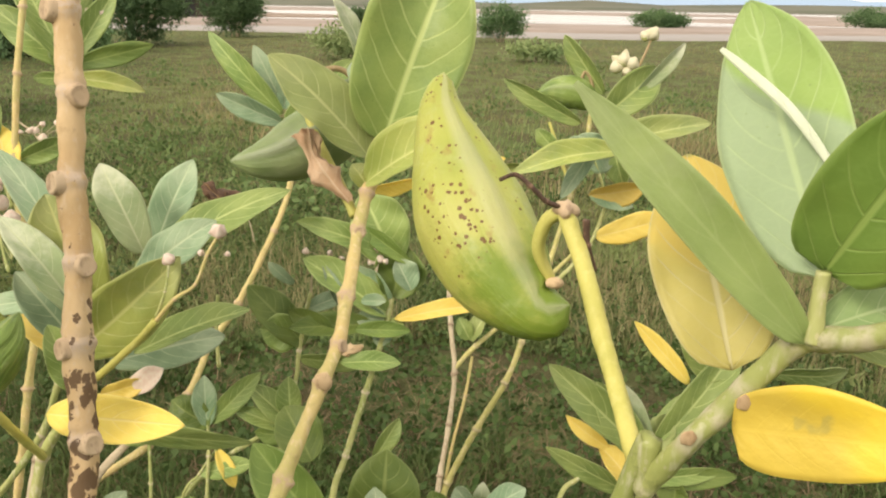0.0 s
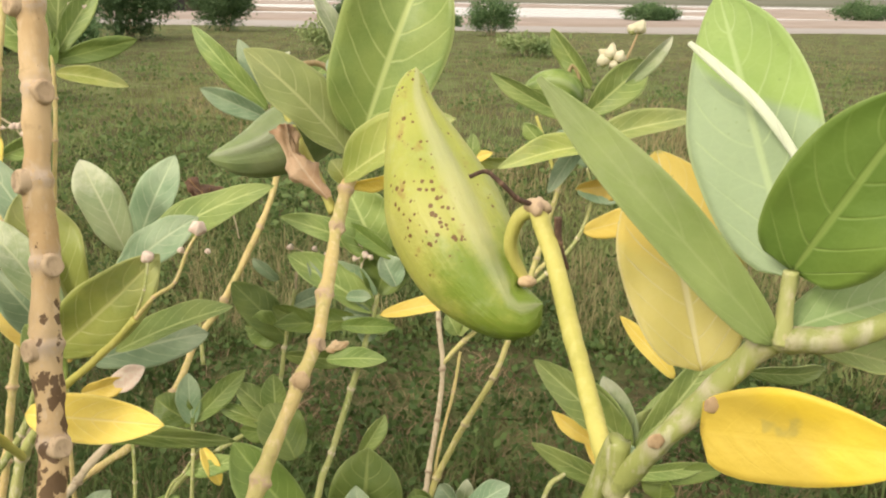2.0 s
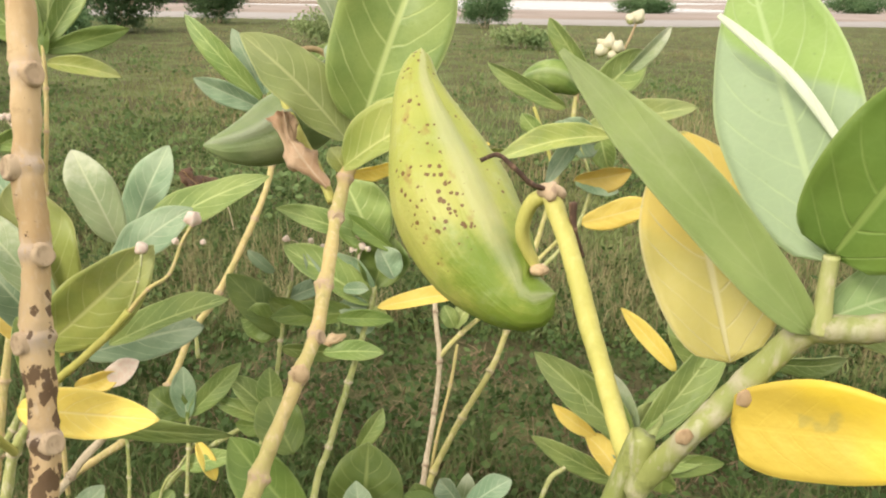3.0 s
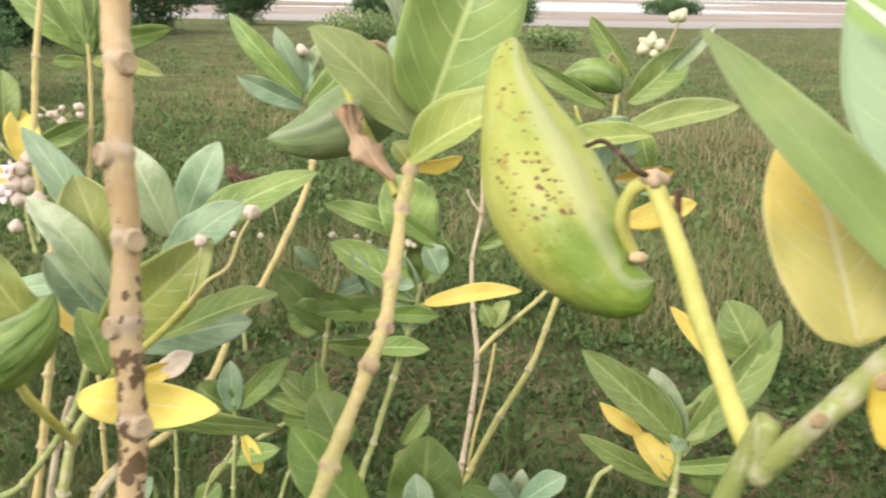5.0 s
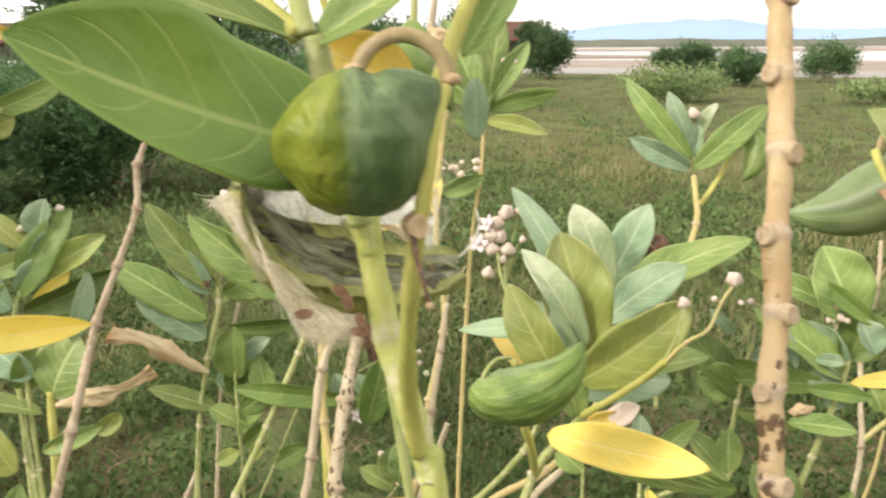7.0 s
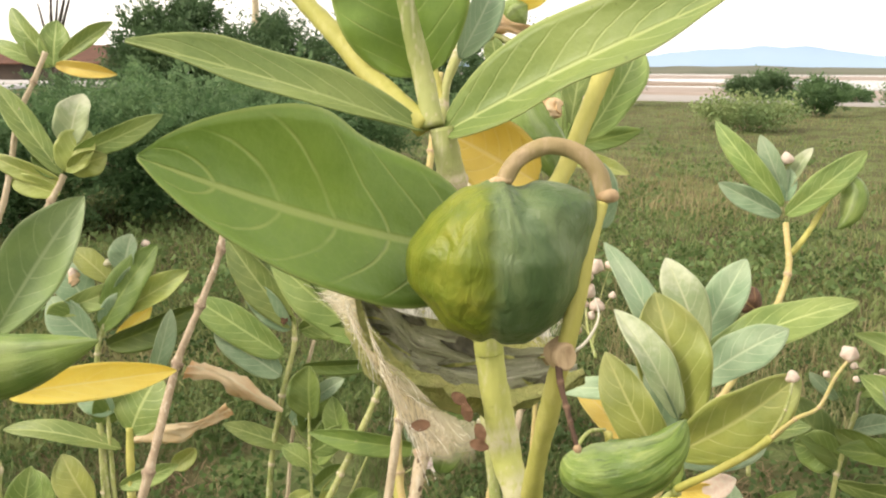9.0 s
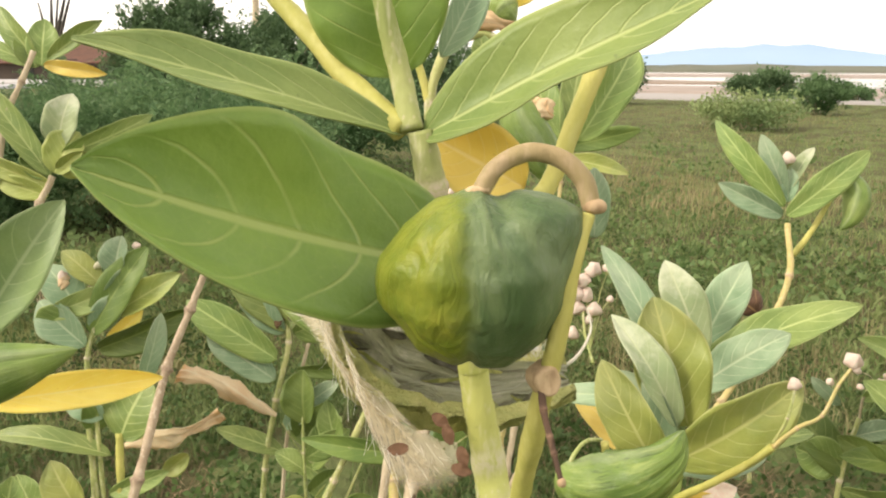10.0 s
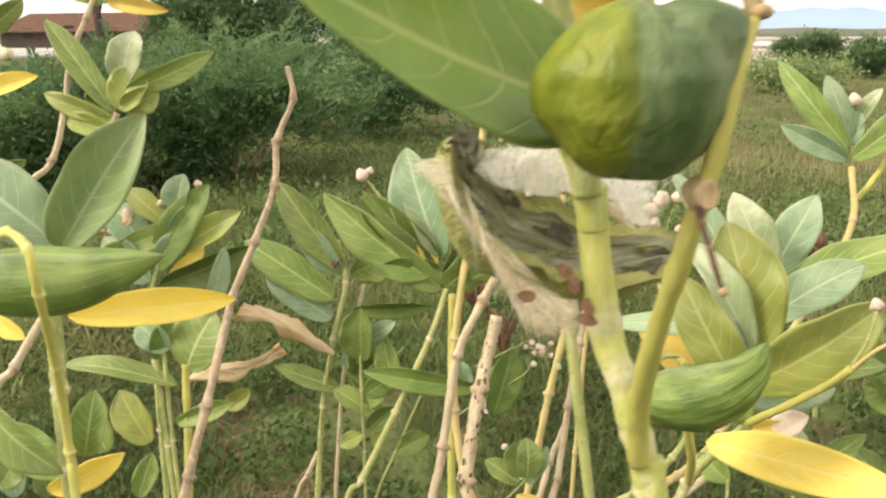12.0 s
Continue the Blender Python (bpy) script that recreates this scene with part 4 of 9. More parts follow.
def house(x, y, turn, length, depth, eaves, ridge, label):
    e = new("house")
    e.matrix_world = pose(x, y, 0, 0, 0, turn)
    tagged(e, label, "house")
    plank("wall", e, -length / 2, length / 2, -depth / 2, depth / 2, -0.2, eaves, HOUSE_WALL)
    L, q = length / 2 + 0.4, depth / 2 + 0.5
    verts = [(-L, -q, eaves - 0.1), (L, -q, eaves - 0.1), (L, q, eaves - 0.1), (-L, q, eaves - 0.1), (-L * 0.8, 0, ridge), (L * 0.8, 0, ridge)]
    verts += [(a, b, c + 0.12) for a, b, c in verts]
    side = [(0, 1, 5, 4), (1, 2, 5), (2, 3, 4, 5), (3, 0, 4)]
    faces = [tuple(i + 6 for i in f) for f in side] + [f[::-1] for f in side] + [(0, 6, 7, 1), (1, 7, 8, 2), (2, 8, 9, 3), (3, 9, 6, 0)]
    link_mesh("roof", verts, faces, BRICK_ROOF, e, smooth=False)
    plank("door", e, -0.5, 0.5, -depth / 2 - 0.04, -depth / 2 + 0.02, 0, 2.0, DARK_GLASS)
    for k in (-0.3, 0.3):
        plank("window", e, k * length - 0.5, k * length + 0.5, -depth / 2 - 0.04, -depth / 2 + 0.02, 0.9, 1.8, DARK_GLASS)
    return e


def silk_material(name, tan, a=(0.93, 0.91, 0.86), b=(0.97, 0.965, 0.955), full=0.0):
    m, nt, bsdf, where = material(name)
    uv = node(nt, "ShaderNodeSeparateXYZ", nt.nodes.new("ShaderNodeTexCoord").outputs["UV"])
    streak = grain(nt, node(nt, "ShaderNodeMapping", Vector=nt.nodes.new("ShaderNodeTexCoord").outputs["UV"], Scale=(1, 0.12, 1)).outputs[0], 42.0, 4.0, 0.7)
    cloud = grain(nt, where, 60.0, 3.0)
    dense = calc(nt, "MULTIPLY", step(nt, calc(nt, "ADD", streak, calc(nt, "MULTIPLY_ADD", cloud, 0.8, -0.4)), 0.25, 0.6), step(nt, uv.outputs[1], 1.0, 0.45))
    edge = calc(nt, "MULTIPLY", step(nt, uv.outputs[0], 0.0, 0.38), step(nt, uv.outputs[0], 1.0, 0.62))
    ragged = step(nt, calc(nt, "ADD", edge, calc(nt, "MULTIPLY_ADD", grain(nt, where, 130.0, 5.0, 0.7), 2.4, -1.2)), 0.25, 0.8)
    edge = calc(nt, "MULTIPLY", ragged, step(nt, edge, 0.0, 0.2))
    edge = calc(nt, "MAXIMUM", edge, full)
    col = blend(nt, cloud, a, b)
    col = blend(nt, calc(nt, "MULTIPLY", step(nt, uv.outputs[1], 0.35, 0.95), tan), col, (0.72, 0.58, 0.42))
    nt.links.new(col, bsdf.inputs["Base Color"])
    bsdf.inputs["Roughness"].default_value = 0.4
    relief(nt, bsdf, streak, 0.001, 0.5)
    lit = node(nt, "ShaderNodeBsdfTranslucent", Color=col)
    both = node(nt, "ShaderNodeMixShader", 0.55, bsdf.outputs[0], lit.outputs[0])
    mix = node(nt, "ShaderNodeMixShader", calc(nt, "MULTIPLY", calc(nt, "MULTIPLY", dense, edge), 0.85), nt.nodes.new("ShaderNodeBsdfTransparent").outputs[0], both.outputs[0])
    nt.links.new(mix.outputs[0], nt.nodes["Material Output"].inputs["Surface"])
    return m


SILK = silk_material("silk_tan", 0.45, (0.84, 0.74, 0.55), (0.92, 0.87, 0.74), 0.55)
SILK_W = silk_material("silk_white", 0.0)
BEAK = plain_material("beak_withered", (0.30, 0.285, 0.21), (0.13, 0.12, 0.09), 200.0, 0.85, 0.003)


def lining_material():
    m, nt, bsdf, where = material("husk_lining")
    uv = nt.nodes.new("ShaderNodeTexCoord").outputs["UV"]
    streak = grain(nt, node(nt, "ShaderNodeMapping", Vector=uv, Scale=(4.0, 13.0, 1)).outputs[0], 1.6, 6.0, 0.7)
    col = blend(nt, step(nt, streak, 0.36, 0.52), (0.22, 0.20, 0.155), (0.47, 0.48, 0.33))
    col = blend(nt, step(nt, streak, 0.54, 0.68), col, (0.74, 0.71, 0.60))
    col = blend(nt, calc(nt, "MULTIPLY", step(nt, grain(nt, where, 150.0, 4.0), 0.55, 0.7), 0.5), col, (0.60, 0.57, 0.50))
    flesh = step(nt, calc(nt, "ADD", node(nt, "ShaderNodeSeparateXYZ", uv).outputs[1], calc(nt, "MULTIPLY_ADD", grain(nt, where, 90.0, 4.0), 0.4, -0.2)), 0.60, 0.78)
    col = blend(nt, flesh, col, blend(nt, step(nt, grain(nt, where, 170.0, 4.0), 0.4, 0.62), (0.34, 0.37, 0.10), (0.66, 0.66, 0.22)))
    nt.links.new(col, bsdf.inputs["Base Color"])
    bsdf.inputs["Roughness"].default_value = 0.65
    relief(nt, bsdf, streak, 0.003, 0.8)
    return m


LINING = lining_material()


def burst_pod(parent, points):
    """The husk of a seed pod split open: a thick, lumpy boat with a torn rim and a withered beak."""
    o = parent.location
    line = [q - o for q in spline([Vector(p) for p in points], 9)]
    n, k = len(line), 17
    outer, inner = [], []
    for i, p in enumerate(line):
        u = i / (n - 1)
        d = (line[min(i + 1, n - 1)] - line[max(i - 1, 0)]).normalized()
        opening = Vector((0.35, -0.45, 0.8))
        opening = (opening - d * opening.dot(d)).normalized()
        side = d.cross(opening)
        r = 0.0005 + 0.0225 * math.sin(math.pi * (0.03 + 0.90 * u)) ** 0.62
        for s in range(k):
            torn = 1 + 0.16 * noise.noise(Vector((u * 9, s > k / 2, 3)))
            t = (s / (k - 1) - 0.5) * radians(205) * torn
            away = -opening * math.cos(t) + side * math.sin(t)
            rough = 1 + 0.26 * noise.noise(p * 85 + away * 1.9) + 0.08 * noise.noise(p * 260 + away * 3)
            fold = 1 + 0.25 * noise.noise(p * 120 + away * 2.5 + Vector((5, 5, 5)))
            outer.append(p + away * r * rough)
            inner.append(p + away * max(r * rough * (0.74 + 0.55 * noise.noise(Vector((u * 3.5, s * 0.62, 2))) * math.cos(t * 0.8) - 0.06 * fold) - 0.0012, 0.0001))
    grid = [(i * k + s, i * k + s + 1, (i + 1) * k + s + 1, (i + 1) * k + s) for i in range(n - 1) for s in range(k - 1)]
    e = n * k
    rim = []
    for i in range(n - 1):
        rim += [(i * k, (i + 1) * k, e + (i + 1) * k, e + i * k), (i * k + k - 1, e + i * k + k - 1, e + (i + 1) * k + k - 1, (i + 1) * k + k - 1)]
    for s in range(k - 1):
        rim += [(s, e + s, e + s + 1, s + 1), ((n - 1) * k + s, (n - 1) * k + s + 1, e + (n - 1) * k + s + 1, e + (n - 1) * k + s)]
    husk = link_mesh("husk", outer + inner, [f[::-1] for f in grid] + rim, HUSK_OUT, parent, label="split yellow-green husk of a burst pod")
    link_mesh("husk_lining", inner, grid, LINING, husk, uvs=[(i / (n - 1), s / (k - 1)) for i in range(n) for s in range(k)])
    rng = random.Random(4)
    for _ in range(22):
        i = rng.randrange(2, n - 4)
        s = rng.randrange(3, k - 3)
        start, end = inner[i * k + s], inner[min(i + rng.randrange(2, 6), n - 1) * k + min(k - 1, max(0, s + rng.randrange(-3, 4)))]
        lift = Vector((0.3, -0.5, 0.6)) * rng.uniform(0.001, 0.009)
        leaf(parent, start + o + lift * 0.3, end + o + lift, rng.uniform(0.004, 0.008), (0.45 + rng.gauss(0, 0.5), -0.7, 0.5 + rng.gauss(0, 0.5)), rng.choice((HUSK_IN, LINING, LINING, BEAK)), bend=0.12, cup=0.6, curl=0.3, name="husk_shred", label="torn fibrous shred of the husk")
    at = line[7] + o
    dry_leaf(parent, line[0] + o + Vector((0, 0, 0.004)), at + Vector((0.004, 0, 0.004)), 0.009, (0.45, -0.8, 0.4), BEAK, 0.5, "dark withered beak of the husk")


def silk(parent, top, low, deep, mat=SILK_W):
    """Two wavy layers of floss between two curves, frayed towards the second."""
    o = parent.location
    up, down = spline([Vector(p) for p in top], 7), spline([Vector(p) for p in low], 7)
    n = len(up)
    for layer in range(2):
        verts, uvs = [], []
        for i in range(n):
            u = i / (n - 1)
            for j in range(15):
                v = j / 14 * (1 + 0.18 * noise.noise(Vector((u * 7, layer * 3, up[0].x * 90))))
                p = up[i].lerp(down[i], v)
                swell = noise.noise(p * 70 + Vector((layer * 7, 0, 0))) + 0.5 * noise.noise(p * 190 + Vector((0, layer * 5, 0)))
                verts.append(p - o + Vector((0.45, -0.8, 0.4)) * (deep * (0.45 * swell + 0.5 * math.sin(math.pi * min(v, 1)) - 0.25 * layer)))
                uvs.append((u, v * 0.9))
        faces = [(i * 15 + j, i * 15 + j + 1, i * 15 + j + 16, i * 15 + j + 15) for i in range(n - 1) for j in range(14)]
        link_mesh("floss", verts, faces, mat, parent, uvs=uvs, label="silky white floss")
    rng = random.Random(n + int(1000 * abs(top[0][0])))
    verts, faces = [], []
    for _ in range(80 if mat == SILK_W else 30):
        i = rng.randrange(n)
        p, q = up[i].lerp(down[i], rng.uniform(0.1, 0.6)), down[i]
        d = (q - up[i]).normalized() + Vector((rng.gauss(0, 0.35), rng.gauss(0, 0.35), rng.gauss(0, 0.35)))
        s = d.orthogonal().normalized() * 0.00007
        sway = Vector((rng.gauss(0, 0.4), rng.gauss(0, 0.4), rng.gauss(0, 0.4)))
        size = rng.uniform(0.3, 0.9) * (q - up[i]).length * 0.6
        k = len(verts)
        for j in range(6):
            c = p - o + d * (size * j / 5) + sway * (size * (j / 5) ** 2 * 0.6) + Vector((0.45, -0.8, 0.4)) * (deep * 0.6)
            verts += [c - s, c + s]
        faces += [(k + 2 * j, k + 2 * j + 1, k + 2 * j + 3, k + 2 * j + 2) for j in range(5)]
    tagged(link_mesh("floss_hairs", verts, faces, FLOSS, parent), kind="stuff")


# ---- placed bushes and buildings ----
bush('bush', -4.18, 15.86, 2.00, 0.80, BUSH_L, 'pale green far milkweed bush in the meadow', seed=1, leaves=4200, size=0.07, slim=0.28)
bush('bush', -7.20, 28.89, 2.49, 1.04, BUSH_D, "dark bush near the water's edge", seed=2, leaves=6000, size=0.09, sprays=300, reach=0.4)
bush('bush', -4.00, 21.33, 1.36, 1.02, BUSH_M, 'green bush in the meadow', seed=3, leaves=5000, size=0.07, sprays=260, reach=0.35)
bush('bush', -4.33, 28.75, 1.07, 0.57, BUSH_M, 'low green bush in the meadow', seed=4, leaves=1400, size=0.12)
bush('tree', -10.05, 23.09, 1.88, 1.77, BUSH_D, "dark rounded tree at the meadow's edge", category='tree', seed=5, leaves=8000, size=0.09, sprays=400, reach=0.5)
bush('tree', -12.12, 9.26, 2.51, 2.46, BUSH_D, 'dense dark green tree beside the meadow', category='tree', seed=6, leaves=9000, size=0.09, sprays=800, reach=0.6)
bush('bush', -11.64, 11.22, 3.62, 2.41, BUSH_D, 'broad dense dark green thicket', seed=7, leaves=10000, size=0.09, sprays=900, reach=0.6)
bush('bush', -10.82, 14.88, 3.81, 1.80, BUSH_D, 'dense dark green thicket beyond the meadow', seed=8, leaves=9000, size=0.09, sprays=700, reach=0.6)
bush('bush', -10.15, 18.01, 2.84, 2.06, BUSH_D, 'dense dark green thicket beyond the meadow', seed=9, leaves=9000, size=0.09, sprays=500, reach=0.5)
bush('bush', -5.43, 4.44, 2.55, 1.32, BUSH_M, 'dense feathery green bush in the meadow', seed=10, leaves=9000, size=0.05, slim=0.16, sprays=1100, reach=0.42)
bush('bush', -5.85, 3.30, 1.96, 0.98, BUSH_M, 'dense feathery green bush in the meadow', seed=11, leaves=8000, size=0.05, slim=0.16, sprays=900, reach=0.38)
bush('bush', -6.48, 6.97, 2.70, 1.19, BUSH_M, 'dense feathery green bush in the meadow', seed=12, leaves=7000, size=0.05, slim=0.16, sprays=900, reach=0.42)
bush('bush', -9.16, 5.74, 2.87, 1.16, BUSH_D, 'dense dark green thicket beyond the meadow', seed=20, leaves=8000, size=0.06, slim=0.16, sprays=900, reach=0.5)
bush('bush', -7.08, 2.55, 1.75, 1.25, BUSH_D, 'dense dark green thicket beyond the meadow', seed=13, leaves=5000, size=0.06, slim=0.15, sprays=700, reach=0.42)
bush('bush', -8.17, 12.74, 1.30, 0.93, BUSH_M, 'small leafy bush in the meadow', seed=14, leaves=2600, size=0.09)
bush('bush', -2.35, 24.26, 1.48, 1.15, BUSH_M, 'bluish green bush in the meadow', seed=15, leaves=7000, size=0.08)
bush('bush', 3.37, 38.20, 2.40, 0.91, BUSH_M, 'low green bush on the bank', seed=16, leaves=7000, size=0.12)
bush('bush', 15.46, 47.96, 3.37, 1.16, BUSH_M, 'low green bush on the bank', seed=17, leaves=7000, size=0.12)
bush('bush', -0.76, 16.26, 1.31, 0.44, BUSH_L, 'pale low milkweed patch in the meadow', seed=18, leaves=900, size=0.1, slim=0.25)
bush('bush', -7.31, 29.95, 1.46, 1.15, BUSH_M, "green bush at the water's edge", seed=19, leaves=1600, size=0.16)
house(-72.0, 38.8, 28, 14, 6, 1.5, 3.0, 'low dark house with red clay roof')
house(-23.6, 46.9, 20, 5, 4, 1.3, 2.3, 'small house with red clay roof among trees')
road_far = [(-44.40, 13.82), (-52.14, 29.43)]
pole_at = (-15.71, 14.22)
bare_at = (-30.58, 17.16)


def build_road():
    (x0, y0), (x1, y1) = road_far
    d = Vector((x1 - x0, y1 - y0, 0)).normalized()
    n = Vector((-d.y, d.x, 0)) * 2.2
    verts, faces = [], []
    for i in range(13):
        c = Vector((x0, y0, 0)).lerp(Vector((x1, y1, 0)), i / 12 * 1.02)
        z = lie(c.x, c.y) + 0.12
        verts += [(c.x - n.x, c.y - n.y, z), (c.x + n.x, c.y + n.y, z), (c.x - n.x, c.y - n.y, z - 0.4), (c.x + n.x, c.y + n.y, z - 0.4)]
    for i in range(12):
        q = 4 * i
        faces += [(q, q + 1, q + 5, q + 4), (q, q + 4, q + 6, q + 2), (q + 1, q + 3, q + 7, q + 5)]
    tagged(link_mesh("road", verts, faces, ROAD), "pale grey road past the bushes", "road", kind="structure")


def build_poles():
    e = new("utility_pole")
    e.location = (*pole_at, 0)
    tagged(e, "weathered wooden utility pole among the trees", "pole")
    tube("pole", e, [(pole_at[0], pole_at[1], -0.3), (pole_at[0] + 0.02, pole_at[1], 2), (pole_at[0], pole_at[1], 5.5)], 0.10, 0.07, STEM_B, joints=False)
    bx, by = bare_at
    e = new("bare_tree")
    e.location = (bx, by, 0)
    tagged(e, "leafless dark tree beside the road", "tree")
    tube("trunk", e, [(bx, by, -0.2), (bx + 0.05, by, 0.8), (bx, by, 1.9)], 0.24, 0.15, BARE, joints=False)
    for dx, h, r in ((-1.6, 3.6, 0.06), (-0.5, 4.2, 0.07), (0.6, 4.0, 0.08), (1.2, 4.3, 0.06), (0.2, 4.6, 0.05)):
        tube("limb", e, [(bx, by, 1.7), (bx + dx * 0.4, by, 2.5), (bx + dx, by + 0.3, h)], r * 1.3, r * 0.4, BARE, joints=False)


build_road()
build_poles()



# ---- milkweed shrubs ----
s = shrub((-0.069, 0.788, 0), 'tall milkweed shrub with a bare beige stem speckled black')
tube('stem', s, [(-0.069, 0.788, -0.02), (-0.078, 0.853, 0.409), (-0.092, 0.945, 0.818), (-0.093, 0.954, 0.846), (-0.094, 0.968, 0.89), (-0.1, 0.981, 0.935), (-0.103, 0.993, 0.974), (-0.109, 1.004, 1.013), (-0.112, 1.017, 1.054), (-0.118, 1.028, 1.094), (-0.124, 1.039, 1.134), (-0.13, 1.05, 1.173), (-0.134, 1.06, 1.207)], 0.0076, 0.0062, STEM_S, swell=1.2, knobs=False)
for k, (x, y, z) in enumerate([(-0.118, 1.028, 1.094), (-0.112, 1.017, 1.054), (-0.109, 1.004, 1.013), (-0.103, 0.993, 0.974), (-0.1, 0.981, 0.935), (-0.094, 0.968, 0.89), (-0.093, 0.954, 0.846), (-0.124, 1.039, 1.134)]):
    out = (0.845, -0.53) if k in (1, 3, 5, 7) else (-0.42, -0.91)
    leaf_scar(s, (x + 0.0094 * out[0], y + 0.0094 * out[1], z), (out[0], out[1], 0.2), 0.0047, SCAR_PALE)

s = shrub((-0.014, 0.981, 0), 'milkweed shrub with lime spotted pod, green and yellow leaves')
tube('stem', s, [(-0.014, 0.981, -0.02), (0.057, 0.941, 0.466), (0.157, 0.886, 0.931), (0.167, 0.88, 0.955), (0.177, 0.873, 0.977), (0.184, 0.873, 0.986), (0.191, 0.874, 0.995), (0.202, 0.872, 1.011), (0.208, 0.868, 1.015), (0.217, 0.866, 1.017), (0.231, 0.864, 1.024)], 0.0045, 0.0033, STEM_F, swell=0.3)
tube('pod_stalk', s, [(0.167, 0.882, 0.954), (0.162, 0.9, 0.964), (0.155, 0.92, 0.978), (0.147, 0.941, 0.998), (0.141, 0.954, 1.011), (0.136, 0.963, 1.021)], 0.0033, 0.0035, STEM_Y, joints=False)
ball('stalk_end', s, (0.136, 0.962, 1.023), 0.0047, SCAR_PALE, (0.2, -0.2, 1), 0.75, 4, 0.28)
ball('calyx', s, (0.133, 0.965, 0.991), 0.0038, SCAR, (0, 0, 1), 0.6)
tube('pedicel', s, [(0.133, 0.964, 1.021), (0.128, 0.965, 1.016), (0.126, 0.966, 1.004), (0.132, 0.969, 0.989)], 0.0028, 0.0025, STEM_Y, joints=False)
pod(s, [(0.14, 0.965, 0.982), (0.128, 0.966, 0.978), (0.112, 0.978, 0.987), (0.095, 0.995, 1.007), (0.082, 1.01, 1.033), (0.075, 1.019, 1.053), (0.075, 1.026, 1.069)], 0.0514, POD_L, label='lime green pod with brown specks', seam=(0.335, -0.627, 0.448), keel=0.05, lumps=0.018, profile=(0.32, 0.6, 0.86, 0.98, 1, 0.86, 0.64, 0.4, 0.17))
tube('dry_stalk', s, [(0.134, 0.961, 1.024), (0.128, 0.958, 1.027), (0.122, 0.956, 1.033), (0.116, 0.957, 1.037), (0.11, 0.955, 1.035)], 0.0011, 0.0008, STEM_D, knobs=False)
tube('dry_stalk', s, [(0.144, 0.956, 1.021), (0.145, 0.955, 1.011), (0.149, 0.954, 1.001)], 0.0015, 0.0008, STEM_D, knobs=False)
leaf(s, (0.207, 0.873, 1.031), (0.191, 0.942, 1.102), 0.038, (-0.56, -0.65, 0.51), RF, bend=0, cup=0.2, curl=0, wide=0.5)
ribbon(s, [(0.1795, 0.9125, 1.088), (0.1865, 0.907, 1.0825), (0.1975, 0.898, 1.0730), (0.2065, 0.890, 1.0615), (0.2115, 0.884, 1.0525), (0.2135, 0.880, 1.0465)], 0.0031, (-0.56, -0.65, 0.51), M, 'white folded flank of the leaf')
leaf(s, (0.206, 0.871, 1.033), (0.225, 0.856, 1.084), 0.0332, (-0.46, -0.88, -0.08), F, bend=0.05, cup=0.3, curl=-0.15, wide=0.42)
tube('petiole', s, [(0.205, 0.867, 1.014), (0.205, 0.868, 1.023), (0.205, 0.868, 1.034)], 0.0024, 0.0019, STEM_G, joints=False)
leaf(s, (0.203, 0.867, 1.014), (0.137, 0.887, 1.078), 0.0156, (-0.1, -0.85, 0.5), N, bend=0.03, cup=0.35, curl=-0.15, wide=0.46)
leaf(s, (0.19, 0.889, 0.994), (0.175, 0.929, 1.054), 0.0385, (-0.13, -0.83, 0.54), T, bend=0.02, cup=0.3, curl=0.15, wide=0.45)
leaf(s, (0.188, 0.87, 0.985), (0.236, 0.841, 1), 0.0262, (-0.56, -0.78, 0.29), YS, bend=0.02, cup=0.2, curl=-0.15, wide=0.34, quilt=-1.6)
leaf(s, (0.206, 0.871, 1.016), (0.244, 0.878, 1.029), 0.0182, (-0.12, -0.67, 0.73), R, bend=0.05, cup=0.3, curl=-0.15)
leaf(s, (0.217, 0.883, 1.008), (0.244, 0.881, 1.004), 0.0119, (0.05, -0.71, 0.71), L, bend=0.02, cup=0.6, curl=0.15)
leaf(s, (0.226, 0.978, 0.953), (0.263, 0.993, 0.949), 0.0092, (0.38, -0.92, -0.05), G, bend=0.05, cup=0.3, curl=0.3)
ball('leaf_scar', s, (0.19, 0.868, 0.994), 0.0026, SCAR, (0.3, -0.9, 0), 0.28)
ball('leaf_scar', s, (0.176, 0.868, 0.981), 0.0026, SCAR, (0.3, -0.9, 0), 0.28)

s = shrub((-0.062, 0.87, 0), 'milkweed shrub with tan stem, broad leaves and hanging pod')
tube('stem', s, [(-0.062, 0.87, -0.02), (-0.072, 0.93, 0.42), (-0.048, 1.008, 0.725), (-0.028, 1.058, 0.815), (-0.014, 1.096, 0.864), (-0.01, 1.118, 0.882), (-0.01, 1.142, 0.907), (-0.016, 1.192, 0.94), (-0.014, 1.21, 0.964), (-0.009, 1.215, 0.975)], 0.0061, 0.0044, STEM_T)
for (x, y, z), out in (((-0.014, 1.096, 0.864), (0.35, -0.94)), ((-0.01, 1.142, 0.907), (-0.75, -0.66)), ((-0.01, 1.118, 0.882), (0.9, -0.4)), ((-0.016, 1.192, 0.94), (0.5, -0.87))):
    leaf_scar(s, (x + 0.0050 * out[0], y + 0.0050 * out[1], z), (out[0], out[1], 0.25), 0.0038, SCAR_PALE)
ball('leaf_scar', s, (-0.011, 1.09, 0.869), 0.006, SCAR, (0.1, -1, 0.1), 0.5)
